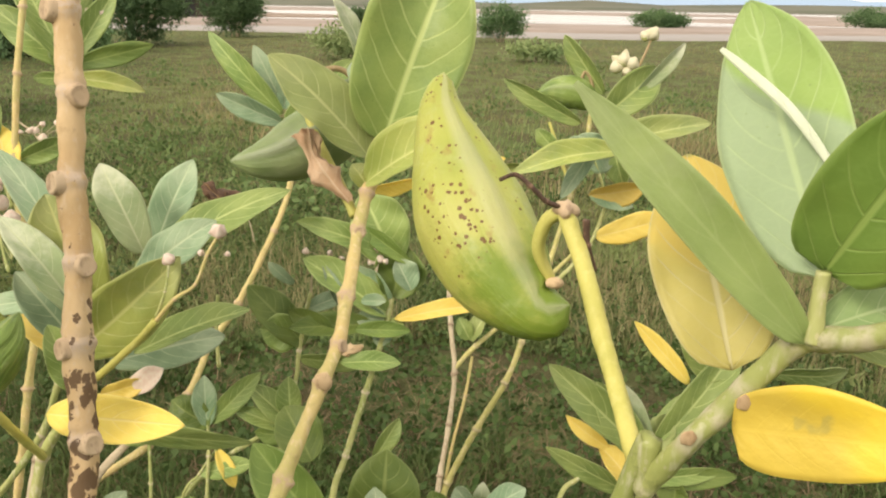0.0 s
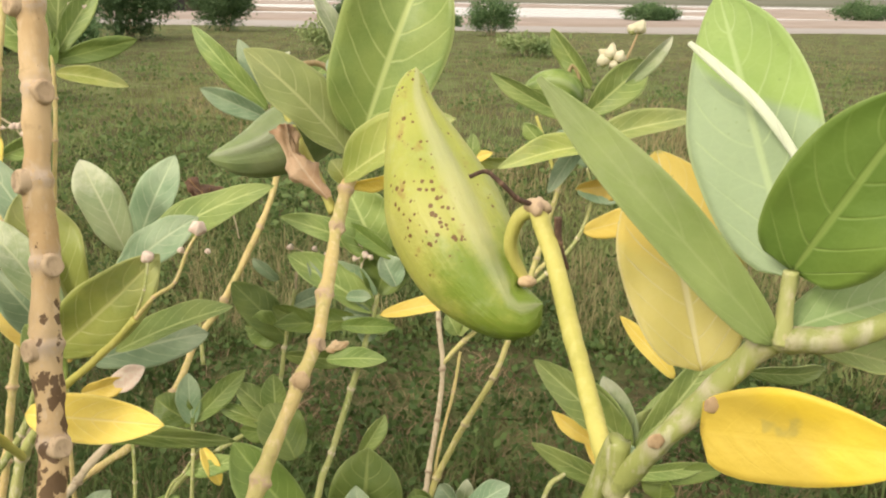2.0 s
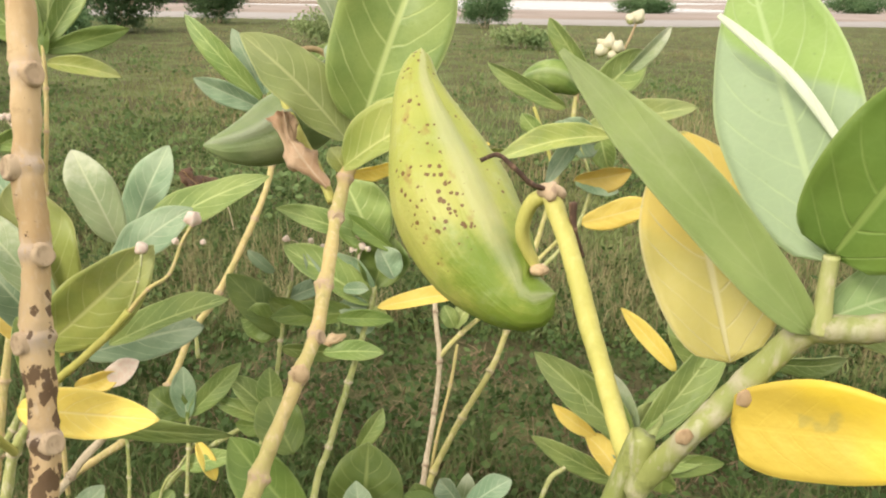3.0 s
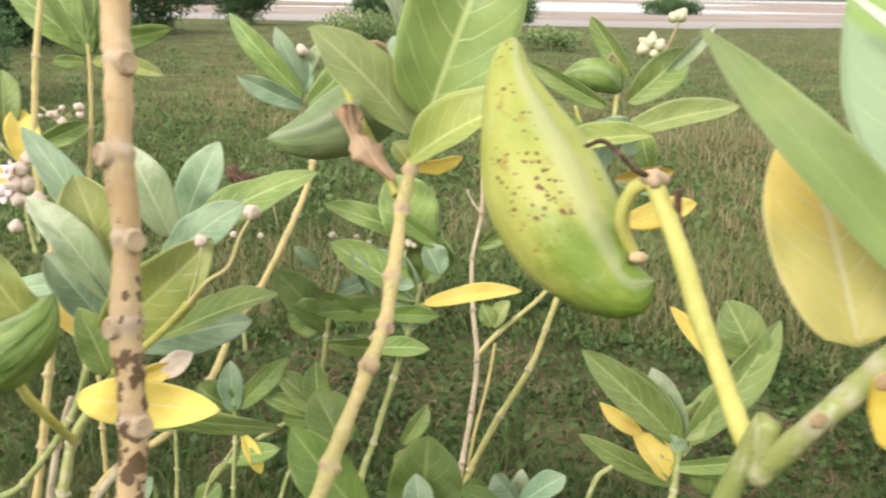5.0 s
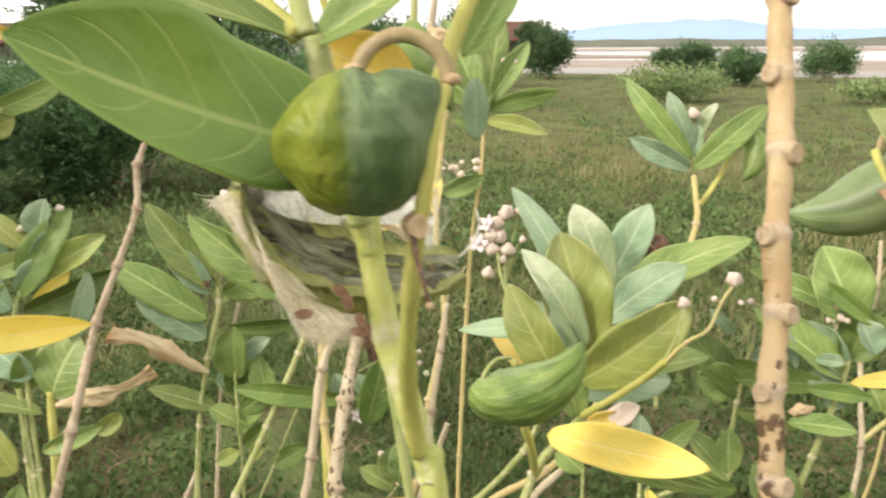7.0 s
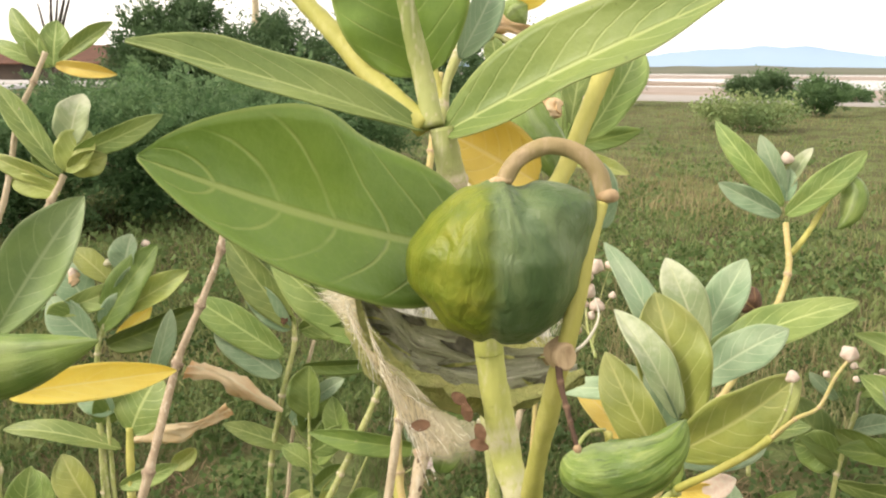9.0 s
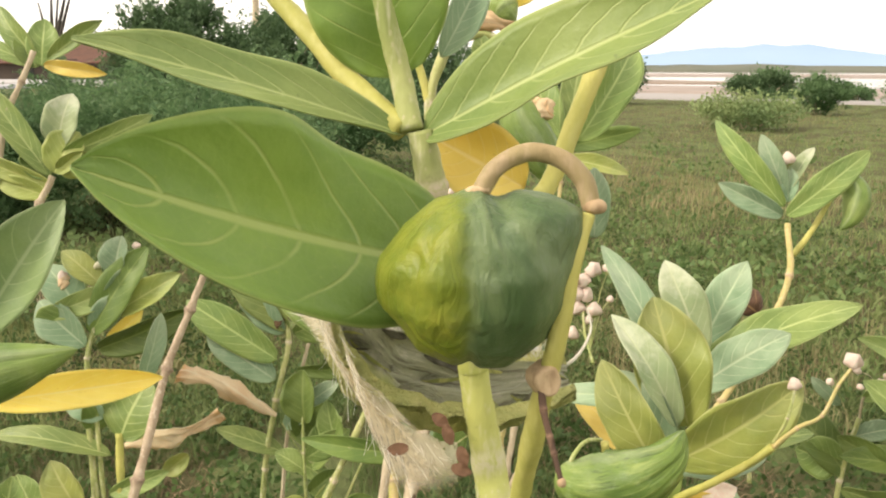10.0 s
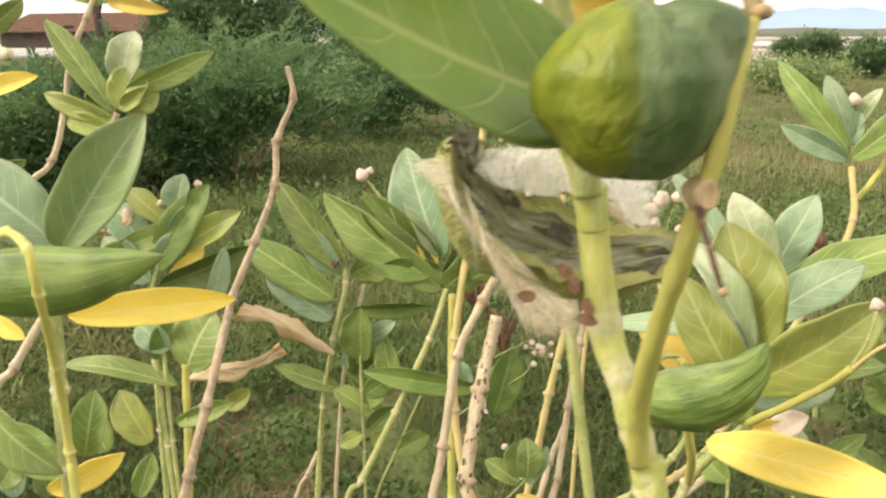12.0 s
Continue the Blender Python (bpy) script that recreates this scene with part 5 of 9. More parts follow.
tube('pod_stalk', s, [(-0.022, 1.204, 0.947), (-0.039, 1.219, 0.971), (-0.059, 1.235, 0.997), (-0.073, 1.249, 1.018), (-0.078, 1.262, 1.027)], 0.0037, 0.003, STEM_Y, joints=False)
tube('pedicel', s, [(-0.077, 1.261, 1.023), (-0.072, 1.273, 1.043), (-0.057, 1.282, 1.048), (-0.044, 1.286, 1.04)], 0.0026, 0.0023, STALK, joints=False)
pod(s, [(-0.044, 1.296, 1.039), (-0.055, 1.273, 1.005), (-0.086, 1.252, 0.985), (-0.109, 1.241, 0.978), (-0.134, 1.237, 0.977)], 0.0542, POD_M, label='grey-green hanging pod', seam=(0.317, -0.756, 0.492), keel=0.07)
dry_leaf(s, (-0.026, 1.198, 0.957), (-0.066, 1.221, 1.003), 0.021, (0.07, -0.85, 0.53), KB, 0.7, mouth=True)
leaf(s, (-0.005, 1.223, 0.999), (0.044, 1.236, 1.136), 0.0826, (0.04, -1.00, 0.08), G, bend=0.03, cup=0.6, curl=0.3, wide=0.5)
leaf(s, (-0.015, 1.219, 0.99), (-0.083, 1.202, 1.063), 0.045, (0.66, -0.58, 0.48), L, bend=0.06, cup=0.3, curl=0, wide=0.5)
leaf(s, (-0.01, 1.193, 0.976), (0.072, 1.174, 1.024), 0.0391, (-0.47, -0.73, 0.50), V, bend=0.06, cup=0.6, curl=0, wide=0.5)
leaf(s, (-0.025, 1.256, 1.046), (-0.058, 1.28, 1.104), 0.0224, (0.79, -0.28, 0.55), C, bend=0.06, cup=0.15, curl=0)
leaf(s, (-0.011, 1.245, 1.025), (-0.047, 1.287, 1.055), 0.0233, (-0.09, -0.63, 0.77), B, bend=0.07, cup=0.15, curl=0.15)
leaf(s, (-0.019, 1.242, 1.021), (-0.045, 1.296, 1.081), 0.0194, (0.56, -0.48, 0.68), C, bend=0.07, cup=0.45, curl=0.3)
leaf(s, (-0.016, 1.224, 0.964), (-0.03, 1.226, 0.982), 0.0181, (0.38, -0.83, 0.40), V, bend=0.06, cup=0.6, curl=0.3)
leaf(s, (-0.013, 1.215, 0.966), (0.02, 1.236, 0.971), 0.0143, (0.52, -0.75, -0.41), Y, bend=0.04, cup=0.6, curl=0)

s = shrub((-0.401, 1.098, 0), 'milkweed shrub with green pod, grey-green rosette and buds')
tube('stem', s, [(-0.401, 1.098, -0.02), (-0.388, 1.146, 0.284), (-0.368, 1.213, 0.568), (-0.362, 1.234, 0.624), (-0.351, 1.245, 0.675), (-0.33, 1.254, 0.712), (-0.303, 1.255, 0.748)], 0.0059, 0.0047, STEM_G, swell=1.08)
tube('pod_stalk', s, [(-0.35, 1.245, 0.675), (-0.332, 1.196, 0.731), (-0.328, 1.166, 0.778), (-0.332, 1.153, 0.839)], 0.0042, 0.0036, STEM_Y, joints=False)
tube('branch', s, [(-0.611, 1.233, -0.02), (-0.565, 1.243, 0.267), (-0.502, 1.258, 0.533), (-0.437, 1.272, 0.599), (-0.382, 1.285, 0.673), (-0.359, 1.292, 0.731), (-0.327, 1.292, 0.79)], 0.004, 0.0035, STEM_G, swell=1.08)
tube('branch', s, [(-0.304, 1.255, 0.749), (-0.273, 1.255, 0.776), (-0.247, 1.257, 0.8), (-0.227, 1.261, 0.822)], 0.0036, 0.0032, STEM_Y, joints=False)
tube('flower_stalk', s, [(-0.227, 1.261, 0.822), (-0.211, 1.268, 0.841), (-0.195, 1.278, 0.853), (-0.187, 1.289, 0.878), (-0.179, 1.297, 0.894)], 0.0019, 0.0013, STEM_T, knobs=False, swell=1.35)
tube('flower_stalk', s, [(-0.227, 1.262, 0.825), (-0.219, 1.267, 0.848), (-0.217, 1.275, 0.871)], 0.0014, 0.0012, STEM_G, knobs=False, swell=1.08)
bud(s, (-0.179, 1.299, 0.899), 0.0072, BUD, (0.5, -0.5, 1))
bud(s, (-0.218, 1.277, 0.876), 0.0058, BUD, (-0.4, -0.3, 1))
bud(s, (-0.194, 1.292, 0.879), 0.0032, BUD, (0.6, -0.1, 1))
bud(s, (-0.172, 1.3, 0.877), 0.0027, BUD, (0.2, -0.2, 1))
pod(s, [(-0.356, 1.124, 0.824), (-0.338, 1.121, 0.817), (-0.312, 1.122, 0.823), (-0.288, 1.125, 0.836), (-0.272, 1.13, 0.854), (-0.264, 1.14, 0.875)], 0.0491, POD_R, label='ridged olive green pod', seam=(-0.043, -0.194, 0.982), keel=0.05, lumps=0.07, wrinkle=0.08, profile=(0.4, 0.78, 0.95, 1, 0.98, 0.9, 0.72, 0.45, 0.12))
tube('pedicel', s, [(-0.346, 1.12, 0.83), (-0.345, 1.126, 0.837), (-0.341, 1.137, 0.844), (-0.334, 1.151, 0.842)], 0.0019, 0.0016, STEM_G, joints=False)
leaf(s, (-0.283, 1.153, 0.823), (-0.336, 1.148, 0.911), 0.0415, (0.25, -0.96, 0.09), V, bend=0.05, cup=0.15, curl=0)
leaf(s, (-0.309, 1.293, 0.805), (-0.359, 1.313, 0.919), 0.0692, (0.34, -0.89, 0.30), V, bend=0.04, cup=0.45, curl=-0.15, wide=0.5)
leaf(s, (-0.309, 1.255, 0.784), (-0.212, 1.284, 0.874), 0.0606, (0.33, -0.94, -0.04), V, bend=0.06, cup=0.3, curl=0.15, wide=0.5)
leaf(s, (-0.33, 1.314, 0.826), (-0.418, 1.327, 0.962), 0.0377, (0.68, -0.55, 0.49), B, bend=0.06, cup=0.15, curl=0.15)
leaf(s, (-0.351, 1.455, 0.816), (-0.405, 1.47, 0.918), 0.0488, (0.5, -0.78, 0.37), C, bend=0.08, cup=0.3, curl=0.15)
leaf(s, (-0.374, 1.515, 0.799), (-0.338, 1.565, 0.907), 0.0492, (0.22, -0.91, 0.35), B, bend=0.08, cup=0.15, curl=0)
leaf(s, (-0.315, 1.282, 0.808), (-0.379, 1.27, 0.909), 0.0384, (0.74, -0.53, 0.42), C, bend=0.06, cup=0.45, curl=0.15)
leaf(s, (-0.319, 1.276, 0.782), (-0.368, 1.267, 0.856), 0.0379, (0.63, -0.71, 0.32), B, bend=0.03, cup=0.6, curl=0.3)
leaf(s, (-0.367, 1.454, 0.792), (-0.209, 1.545, 0.89), 0.0509, (-0.03, -0.71, 0.71), G, bend=0.03, cup=0.15, curl=0.3)
leaf(s, (-0.342, 1.414, 0.793), (-0.261, 1.456, 0.863), 0.051, (-0.02, -0.85, 0.53), B, bend=0.07, cup=0.15, curl=0.15)
leaf(s, (-0.329, 1.379, 0.726), (-0.228, 1.462, 0.754), 0.0389, (0.17, -0.49, 0.86), G, bend=0.05, cup=0.6, curl=0)
leaf(s, (-0.372, 1.395, 0.703), (-0.273, 1.492, 0.708), 0.0534, (0.51, -0.56, 0.65), B, bend=0.02, cup=0.15, curl=0.3)
leaf(s, (-0.309, 1.253, 0.747), (-0.333, 1.254, 0.811), 0.0356, (0.75, -0.59, 0.30), G, bend=0.06, cup=0.45, curl=-0.15)
leaf(s, (-0.385, 1.381, 0.708), (-0.471, 1.372, 0.775), 0.0411, (0.50, -0.67, 0.55), Y, bend=0.07, cup=0.45, curl=-0.15)
leaf(s, (-0.311, 1.329, 0.817), (-0.482, 1.309, 0.791), 0.0254, (0.02, -0.85, 0.53), B, bend=0.03, cup=0.15, curl=0.15)
leaf(s, (-0.335, 1.239, 0.727), (-0.165, 1.185, 0.765), 0.0420, (0.28, -0.80, 0.52), Y, bend=0.03, cup=0.15, curl=0, wide=0.52)
leaf(s, (-0.321, 1.274, 0.697), (-0.184, 1.351, 0.648), 0.0264, (0.47, -0.88, -0.06), G, bend=0.03, cup=0.15, curl=0)
leaf(s, (-0.331, 1.316, 0.708), (-0.29, 1.335, 0.719), 0.0223, (0.40, -0.91, 0.09), Y, bend=0.08, cup=0.45, curl=-0.15)
leaf(s, (-0.308, 1.325, 0.709), (-0.271, 1.336, 0.733), 0.0245, (0.11, -0.95, 0.28), BUD, bend=0.04, cup=0.15, curl=0.15)
dry_leaf(s, (-0.367, 1.757, 0.786), (-0.423, 1.75, 0.829), 0.0463, (0.3, -0.92, 0.25), W)
tube('dry_stalk', s, [(-0.374, 1.758, 0.797), (-0.356, 1.758, 0.776), (-0.345, 1.75, 0.742)], 0.0008, 0.0008, STEM_B, joints=False)
tube('flower_stalk', s, [(-0.423, 1.324, 0.832), (-0.444, 1.345, 0.856), (-0.455, 1.36, 0.881)], 0.0016, 0.0012, STEM_G, joints=False)
bud(s, (-0.436, 1.381, 0.922), 0.007, BUD, (-0.2, 0.6, 1))
tube('pedicel', s, [(-0.436, 1.381, 0.922), (-0.441, 1.37, 0.889), (-0.44, 1.351, 0.835)], 0.0006, 0.0006, STEM_G, joints=False)
bud(s, (-0.454, 1.365, 0.893), 0.0087, BUD, (0.5, -0.1, 1))
tube('pedicel', s, [(-0.454, 1.365, 0.893), (-0.45, 1.362, 0.874), (-0.44, 1.351, 0.835)], 0.0006, 0.0006, STEM_G, joints=False)
bud(s, (-0.443, 1.364, 0.878), 0.0081, BUD, (-0.0, 0.0, 1))
tube('pedicel', s, [(-0.443, 1.364, 0.878), (-0.444, 1.362, 0.867), (-0.44, 1.351, 0.835)], 0.0006, 0.0006, STEM_G, joints=False)
bud(s, (-0.461, 1.348, 0.852), 0.0076, BUD, (0.2, 0.1, 1))
tube('pedicel', s, [(-0.461, 1.348, 0.852), (-0.453, 1.354, 0.854), (-0.44, 1.351, 0.835)], 0.0006, 0.0006, STEM_G, joints=False)
bud(s, (-0.429, 1.373, 0.89), 0.0043, BUD, (0.1, 0.1, 1))
tube('pedicel', s, [(-0.429, 1.373, 0.89), (-0.437, 1.366, 0.873), (-0.44, 1.351, 0.835)], 0.0006, 0.0006, STEM_G, joints=False)
bud(s, (-0.447, 1.359, 0.867), 0.0054, BUD, (0.5, 0.0, 1))
tube('pedicel', s, [(-0.447, 1.359, 0.867), (-0.446, 1.359, 0.861), (-0.44, 1.351, 0.835)], 0.0006, 0.0006, STEM_G, joints=False)
blossom(s, (-0.474, 1.349, 0.885), 0.0115, (0.2, -0.81, 0.54), PETAL)
blossom(s, (-0.468, 1.356, 0.908), 0.0105, (-0.3, -0.84, 0.5), PETAL)
for at, r, axis in (((-0.4485, 1.369, 0.922), 0.0088, (0.3, -0.5, 0.8)), ((-0.4575, 1.362, 0.910), 0.0082, (-0.2, -0.7, 0.6)), ((-0.4625, 1.358, 0.894), 0.0092, (-0.3, -0.9, 0.2)), ((-0.4610, 1.357, 0.878), 0.0086, (-0.1, -0.8, -0.5))):
    bud(s, at, r, BUD, axis)

s = shrub((-0.687, 1.594, 0), 'milkweed shrub with slim tan stem and top rosette')
tube('stem', s, [(-0.703, 1.584, -0.121), (-0.673, 1.603, 0.106), (-0.63, 1.631, 0.312), (-0.527, 1.695, 0.398), (-0.487, 1.763, 0.458), (-0.473, 1.828, 0.523), (-0.438, 1.875, 0.586), (-0.395, 1.95, 0.701), (-0.378, 2.002, 0.788), (-0.399, 2.046, 0.869)], 0.0074, 0.0051, STEM_T, swell=1.35)
leaf(s, (-0.406, 2.045, 0.898), (-0.523, 2.001, 1.044), 0.0433, (0.28, -0.96, -0.06), G, bend=0.05, cup=0.15, curl=0.3)
leaf(s, (-0.407, 2.05, 0.917), (-0.455, 2.045, 1.022), 0.0355, (0.35, -0.93, 0.12), B, bend=0.06, cup=0.15, curl=0.15)
leaf(s, (-0.407, 2.041, 0.883), (-0.506, 1.985, 0.94), 0.0412, (0.49, -0.87, -0.01), B, bend=0.06, cup=0.45, curl=-0.15)
leaf(s, (-0.401, 2.044, 0.883), (-0.301, 2.148, 0.993), 0.0542, (0.56, -0.79, 0.24), G, bend=0.06, cup=0.15, curl=-0.15)
leaf(s, (-0.403, 2.056, 0.931), (-0.378, 2.094, 1.001), 0.0284, (-0.14, -0.85, 0.51), C, bend=0.06, cup=0.45, curl=0.15)
leaf(s, (-0.403, 2.049, 0.907), (-0.406, 2.065, 0.965), 0.0296, (0.33, -0.91, 0.25), B, bend=0.04, cup=0.45, curl=0)
bud(s, (-0.41, 2.054, 0.982), 0.0116, BUD, (-0.2, -0.2, 1))
tube('pod_stalk', s, [(-0.385, 2.048, 0.814), (-0.365, 2.074, 0.853), (-0.345, 2.105, 0.91)], 0.0055, 0.0044, STEM_Y, joints=False)
pod(s, [(-0.335, 2.126, 0.958), (-0.309, 2.134, 0.92), (-0.309, 2.122, 0.882), (-0.324, 2.105, 0.856)], 0.0453, POD_G, label='small pale green pod', seam=(0.08, -0.855, 0.489))

s = shrub((-0.857, 1.712, 0), 'milkweed shrub with slim stem, yellow leaves and flowers')
tube('stem', s, [(-0.861, 1.687, -0.164), (-0.857, 1.713, 0.008), (-0.855, 1.749, 0.158), (-0.852, 1.787, 0.266), (-0.851, 1.832, 0.396), (-0.844, 1.878, 0.528), (-0.858, 1.902, 0.615), (-0.883, 1.918, 0.69), (-0.901, 1.952, 0.81), (-0.909, 1.999, 0.961), (-0.908, 2.04, 1.081), (-0.912, 2.068, 1.168)], 0.0081, 0.0056, STEM_T, swell=1.35)
leaf(s, (-0.907, 1.935, 0.766), (-0.935, 1.96, 0.873), 0.0594, (0.6, -0.73, 0.33), Y, bend=0.04, cup=0.45, curl=0.15)
leaf(s, (-0.918, 1.926, 0.754), (-1.057, 1.871, 0.743), 0.044, (0.32, -0.88, 0.36), Y, bend=0.07, cup=0.15, curl=0)
leaf(s, (-0.948, 1.93, 0.799), (-1.055, 1.896, 0.817), 0.0377, (0.33, -0.72, 0.61), G, bend=0.08, cup=0.3, curl=0.15)
leaf(s, (-0.892, 1.954, 0.808), (-0.814, 1.996, 0.844), 0.0436, (0.54, -0.82, -0.21), G, bend=0.05, cup=0.45, curl=0)
leaf(s, (-0.951, 1.94, 0.831), (-0.964, 1.972, 0.938), 0.0594, (0.64, -0.71, 0.28), G, bend=0.04, cup=0.6, curl=0)
tube('flower_stalk', s, [(-0.9, 1.922, 0.723), (-0.917, 1.931, 0.766), (-0.953, 1.93, 0.804), (-0.984, 1.93, 0.837), (-1.0, 1.939, 0.881)], 0.0033, 0.0025, STEM_G, knobs=False, swell=1.08)
tube('flower_stalk', s, [(-0.975, 1.929, 0.826), (-1.008, 1.928, 0.859), (-1.031, 1.927, 0.88)], 0.002, 0.0016, STEM_G, joints=False)
blossom(s, (-1.003, 1.943, 0.895), 0.0251, (0.21, -0.79, 0.31), PETAL_W)
bud(s, (-1.035, 1.926, 0.882), 0.0087, BUD, (-0.2, 0.4, 1))
bud(s, (-0.896, 1.97, 0.856), 0.0049, BUD, (-0.3, 0.3, 1))
tube('pedicel', s, [(-0.896, 1.97, 0.856), (-0.878, 1.976, 0.855), (-0.862, 1.975, 0.838)], 0.0006, 0.0006, STEM_B, joints=False)
bud(s, (-0.877, 1.979, 0.862), 0.0046, BUD, (0.1, -0.6, 1))
tube('pedicel', s, [(-0.877, 1.979, 0.862), (-0.869, 1.98, 0.859), (-0.862, 1.975, 0.838)], 0.0006, 0.0006, STEM_B, joints=False)
bud(s, (-0.86, 1.987, 0.87), 0.0054, BUD, (0.6, 0.3, 1))
tube('pedicel', s, [(-0.86, 1.987, 0.87), (-0.86, 1.984, 0.863), (-0.862, 1.975, 0.838)], 0.0006, 0.0006, STEM_B, joints=False)
bud(s, (-0.87, 1.98, 0.86), 0.0054, BUD, (0.6, -0.5, 1))
tube('pedicel', s, [(-0.87, 1.98, 0.86), (-0.868, 1.98, 0.857), (-0.862, 1.975, 0.838)], 0.0006, 0.0006, STEM_B, joints=False)
bud(s, (-0.88, 1.975, 0.859), 0.006, BUD, (0.8, -0.7, 1))
tube('pedicel', s, [(-0.88, 1.975, 0.859), (-0.875, 1.978, 0.856), (-0.862, 1.975, 0.838)], 0.0006, 0.0006, STEM_B, joints=False)
bud(s, (-0.832, 1.998, 0.872), 0.0087, BUD, (-0.1, 0.9, 1))
tube('pedicel', s, [(-0.832, 1.998, 0.872), (-0.846, 1.99, 0.863), (-0.862, 1.975, 0.838)], 0.0006, 0.0006, STEM_B, joints=False)
bud(s, (-0.858, 1.98, 0.846), 0.008, BUD, (0.3, 0.0, 1))
tube('pedicel', s, [(-0.858, 1.98, 0.846), (-0.863, 1.98, 0.851), (-0.862, 1.975, 0.838)], 0.0006, 0.0006, STEM_B, joints=False)
bud(s, (-0.871, 1.979, 0.857), 0.0044, BUD, (0.2, -0.4, 1))
tube('pedicel', s, [(-0.871, 1.979, 0.857), (-0.865, 1.981, 0.856), (-0.862, 1.975, 0.838)], 0.0006, 0.0006, STEM_B, joints=False)
bud(s, (-0.829, 1.995, 0.857), 0.0073, BUD, (0.8, 0.8, 1))
tube('pedicel', s, [(-0.829, 1.995, 0.857), (-0.844, 1.989, 0.856), (-0.862, 1.975, 0.838)], 0.0006, 0.0006, STEM_B, joints=False)
tube('dry_stalk', s, [(-0.9, 1.974, 0.874), (-0.88, 1.978, 0.862), (-0.86, 1.988, 0.87)], 0.0016, 0.0016, STEM_B, joints=False)
tube('branch', s, [(-0.853, 1.893, 0.582), (-0.838, 1.913, 0.625), (-0.821, 1.932, 0.663)], 0.0025, 0.0016, STEM_B, joints=False)
tube('stem', s, [(-0.831, 1.678, -0.164), (-0.827, 1.705, 0.02), (-0.82, 1.745, 0.182), (-0.814, 1.78, 0.278), (-0.797, 1.815, 0.364)], 0.0073, 0.0056, STEM_B, swell=1.35)

s = shrub((-0.869, 1.973, 0), 'slim milkweed shrub with top leaves, lowest one yellowing')
tube('stem', s, [(-0.868, 1.958, -0.186), (-0.87, 1.988, 0.186), (-0.873, 2.029, 0.536), (-0.875, 2.057, 0.695), (-0.86, 2.065, 0.818), (-0.866, 2.09, 0.897), (-0.876, 2.113, 0.978)], 0.0054, 0.0041, STEM_T, swell=1.35)
leaf(s, (-0.88, 2.11, 0.972), (-1.02, 2.094, 1.081), 0.0675, (0.34, -0.89, 0.31), G, bend=0.02, cup=0.15, curl=0)
leaf(s, (-0.87, 2.116, 0.978), (-0.873, 2.18, 1.172), 0.06, (0.52, -0.81, 0.27), G, bend=0.03, cup=0.15, curl=-0.15)
leaf(s, (-0.873, 2.111, 0.968), (-0.728, 2.179, 1.009), 0.0408, (0.42, -0.91, 0.0), D, bend=0.02, cup=0.15, curl=0.15)
leaf(s, (-0.867, 2.105, 0.945), (-0.736, 2.145, 0.918), 0.039, (0.35, -0.8, 0.49), V, bend=0.08, cup=0.6, curl=0)
leaf(s, (-0.881, 2.101, 0.945), (-0.937, 2.08, 0.945), 0.0268, (0.35, -0.93, -0.07), G, bend=0.03, cup=0.15, curl=0)
leaf(s, (-0.875, 2.106, 0.957), (-0.895, 2.124, 1.029), 0.0574, (0.22, -0.93, 0.28), D, bend=0.04, cup=0.3, curl=0)
leaf(s, (-0.869, 2.118, 0.983), (-0.805, 2.186, 1.114), 0.0481, (0.55, -0.82, 0.16), G, bend=0.05, cup=0.6, curl=0)
leaf(s, (-0.885, 2.11, 0.978), (-0.99, 2.133, 1.162), 0.0747, (0.58, -0.7, 0.42), G, bend=0.03, cup=0.6, curl=0)
tube('flower_stalk', s, [(-0.874, 2.129, 1.024), (-0.861, 2.149, 1.07), (-0.85, 2.157, 1.079)], 0.0016, 0.0016, STEM_G, joints=False)
bud(s, (-0.86, 2.152, 1.075), 0.0043, BUD, (-0.9, -0.7, 1))
tube('pedicel', s, [(-0.86, 2.152, 1.075), (-0.856, 2.152, 1.072), (-0.845, 2.153, 1.063)], 0.0006, 0.0006, STEM_B, joints=False)
bud(s, (-0.826, 2.163, 1.071), 0.0085, BUD, (-0.8, 0.0, 1))
tube('pedicel', s, [(-0.826, 2.163, 1.071), (-0.837, 2.158, 1.07), (-0.845, 2.153, 1.063)], 0.0006, 0.0006, STEM_B, joints=False)
bud(s, (-0.849, 2.155, 1.072), 0.0075, BUD, (0.2, -0.3, 1))
tube('pedicel', s, [(-0.849, 2.155, 1.072), (-0.85, 2.155, 1.07), (-0.845, 2.153, 1.063)], 0.0006, 0.0006, STEM_B, joints=False)
bud(s, (-0.849, 2.156, 1.074), 0.007, BUD, (0.4, -0.2, 1))
tube('pedicel', s, [(-0.849, 2.156, 1.074), (-0.85, 2.155, 1.071), (-0.845, 2.153, 1.063)], 0.0006, 0.0006, STEM_B, joints=False)

s = shrub((-0.112, 1.95, 0), 'milkweed shrub with pale flowers, pod and yellow leaves')
tube('stem', s, [(-0.112, 1.95, -0.02), (-0.093, 1.949, 0.11), (-0.066, 1.947, 0.221), (-0.014, 1.943, 0.345), (0.034, 1.959, 0.437), (0.059, 1.987, 0.508), (0.099, 2.039, 0.646), (0.129, 2.083, 0.764), (0.15, 2.115, 0.853), (0.156, 2.136, 0.911)], 0.0068, 0.004, STEM_O, swell=1.35)
tube('branch', s, [(0.079, 2.018, 0.592), (0.118, 2.033, 0.619), (0.17, 2.062, 0.681), (0.194, 2.088, 0.75)], 0.004, 0.0032, STEM_G, swell=1.08)
tube('branch', s, [(0.128, 2.085, 0.772), (0.109, 2.101, 0.827), (0.082, 2.118, 0.893)], 0.0036, 0.003, STEM_Y, joints=False)
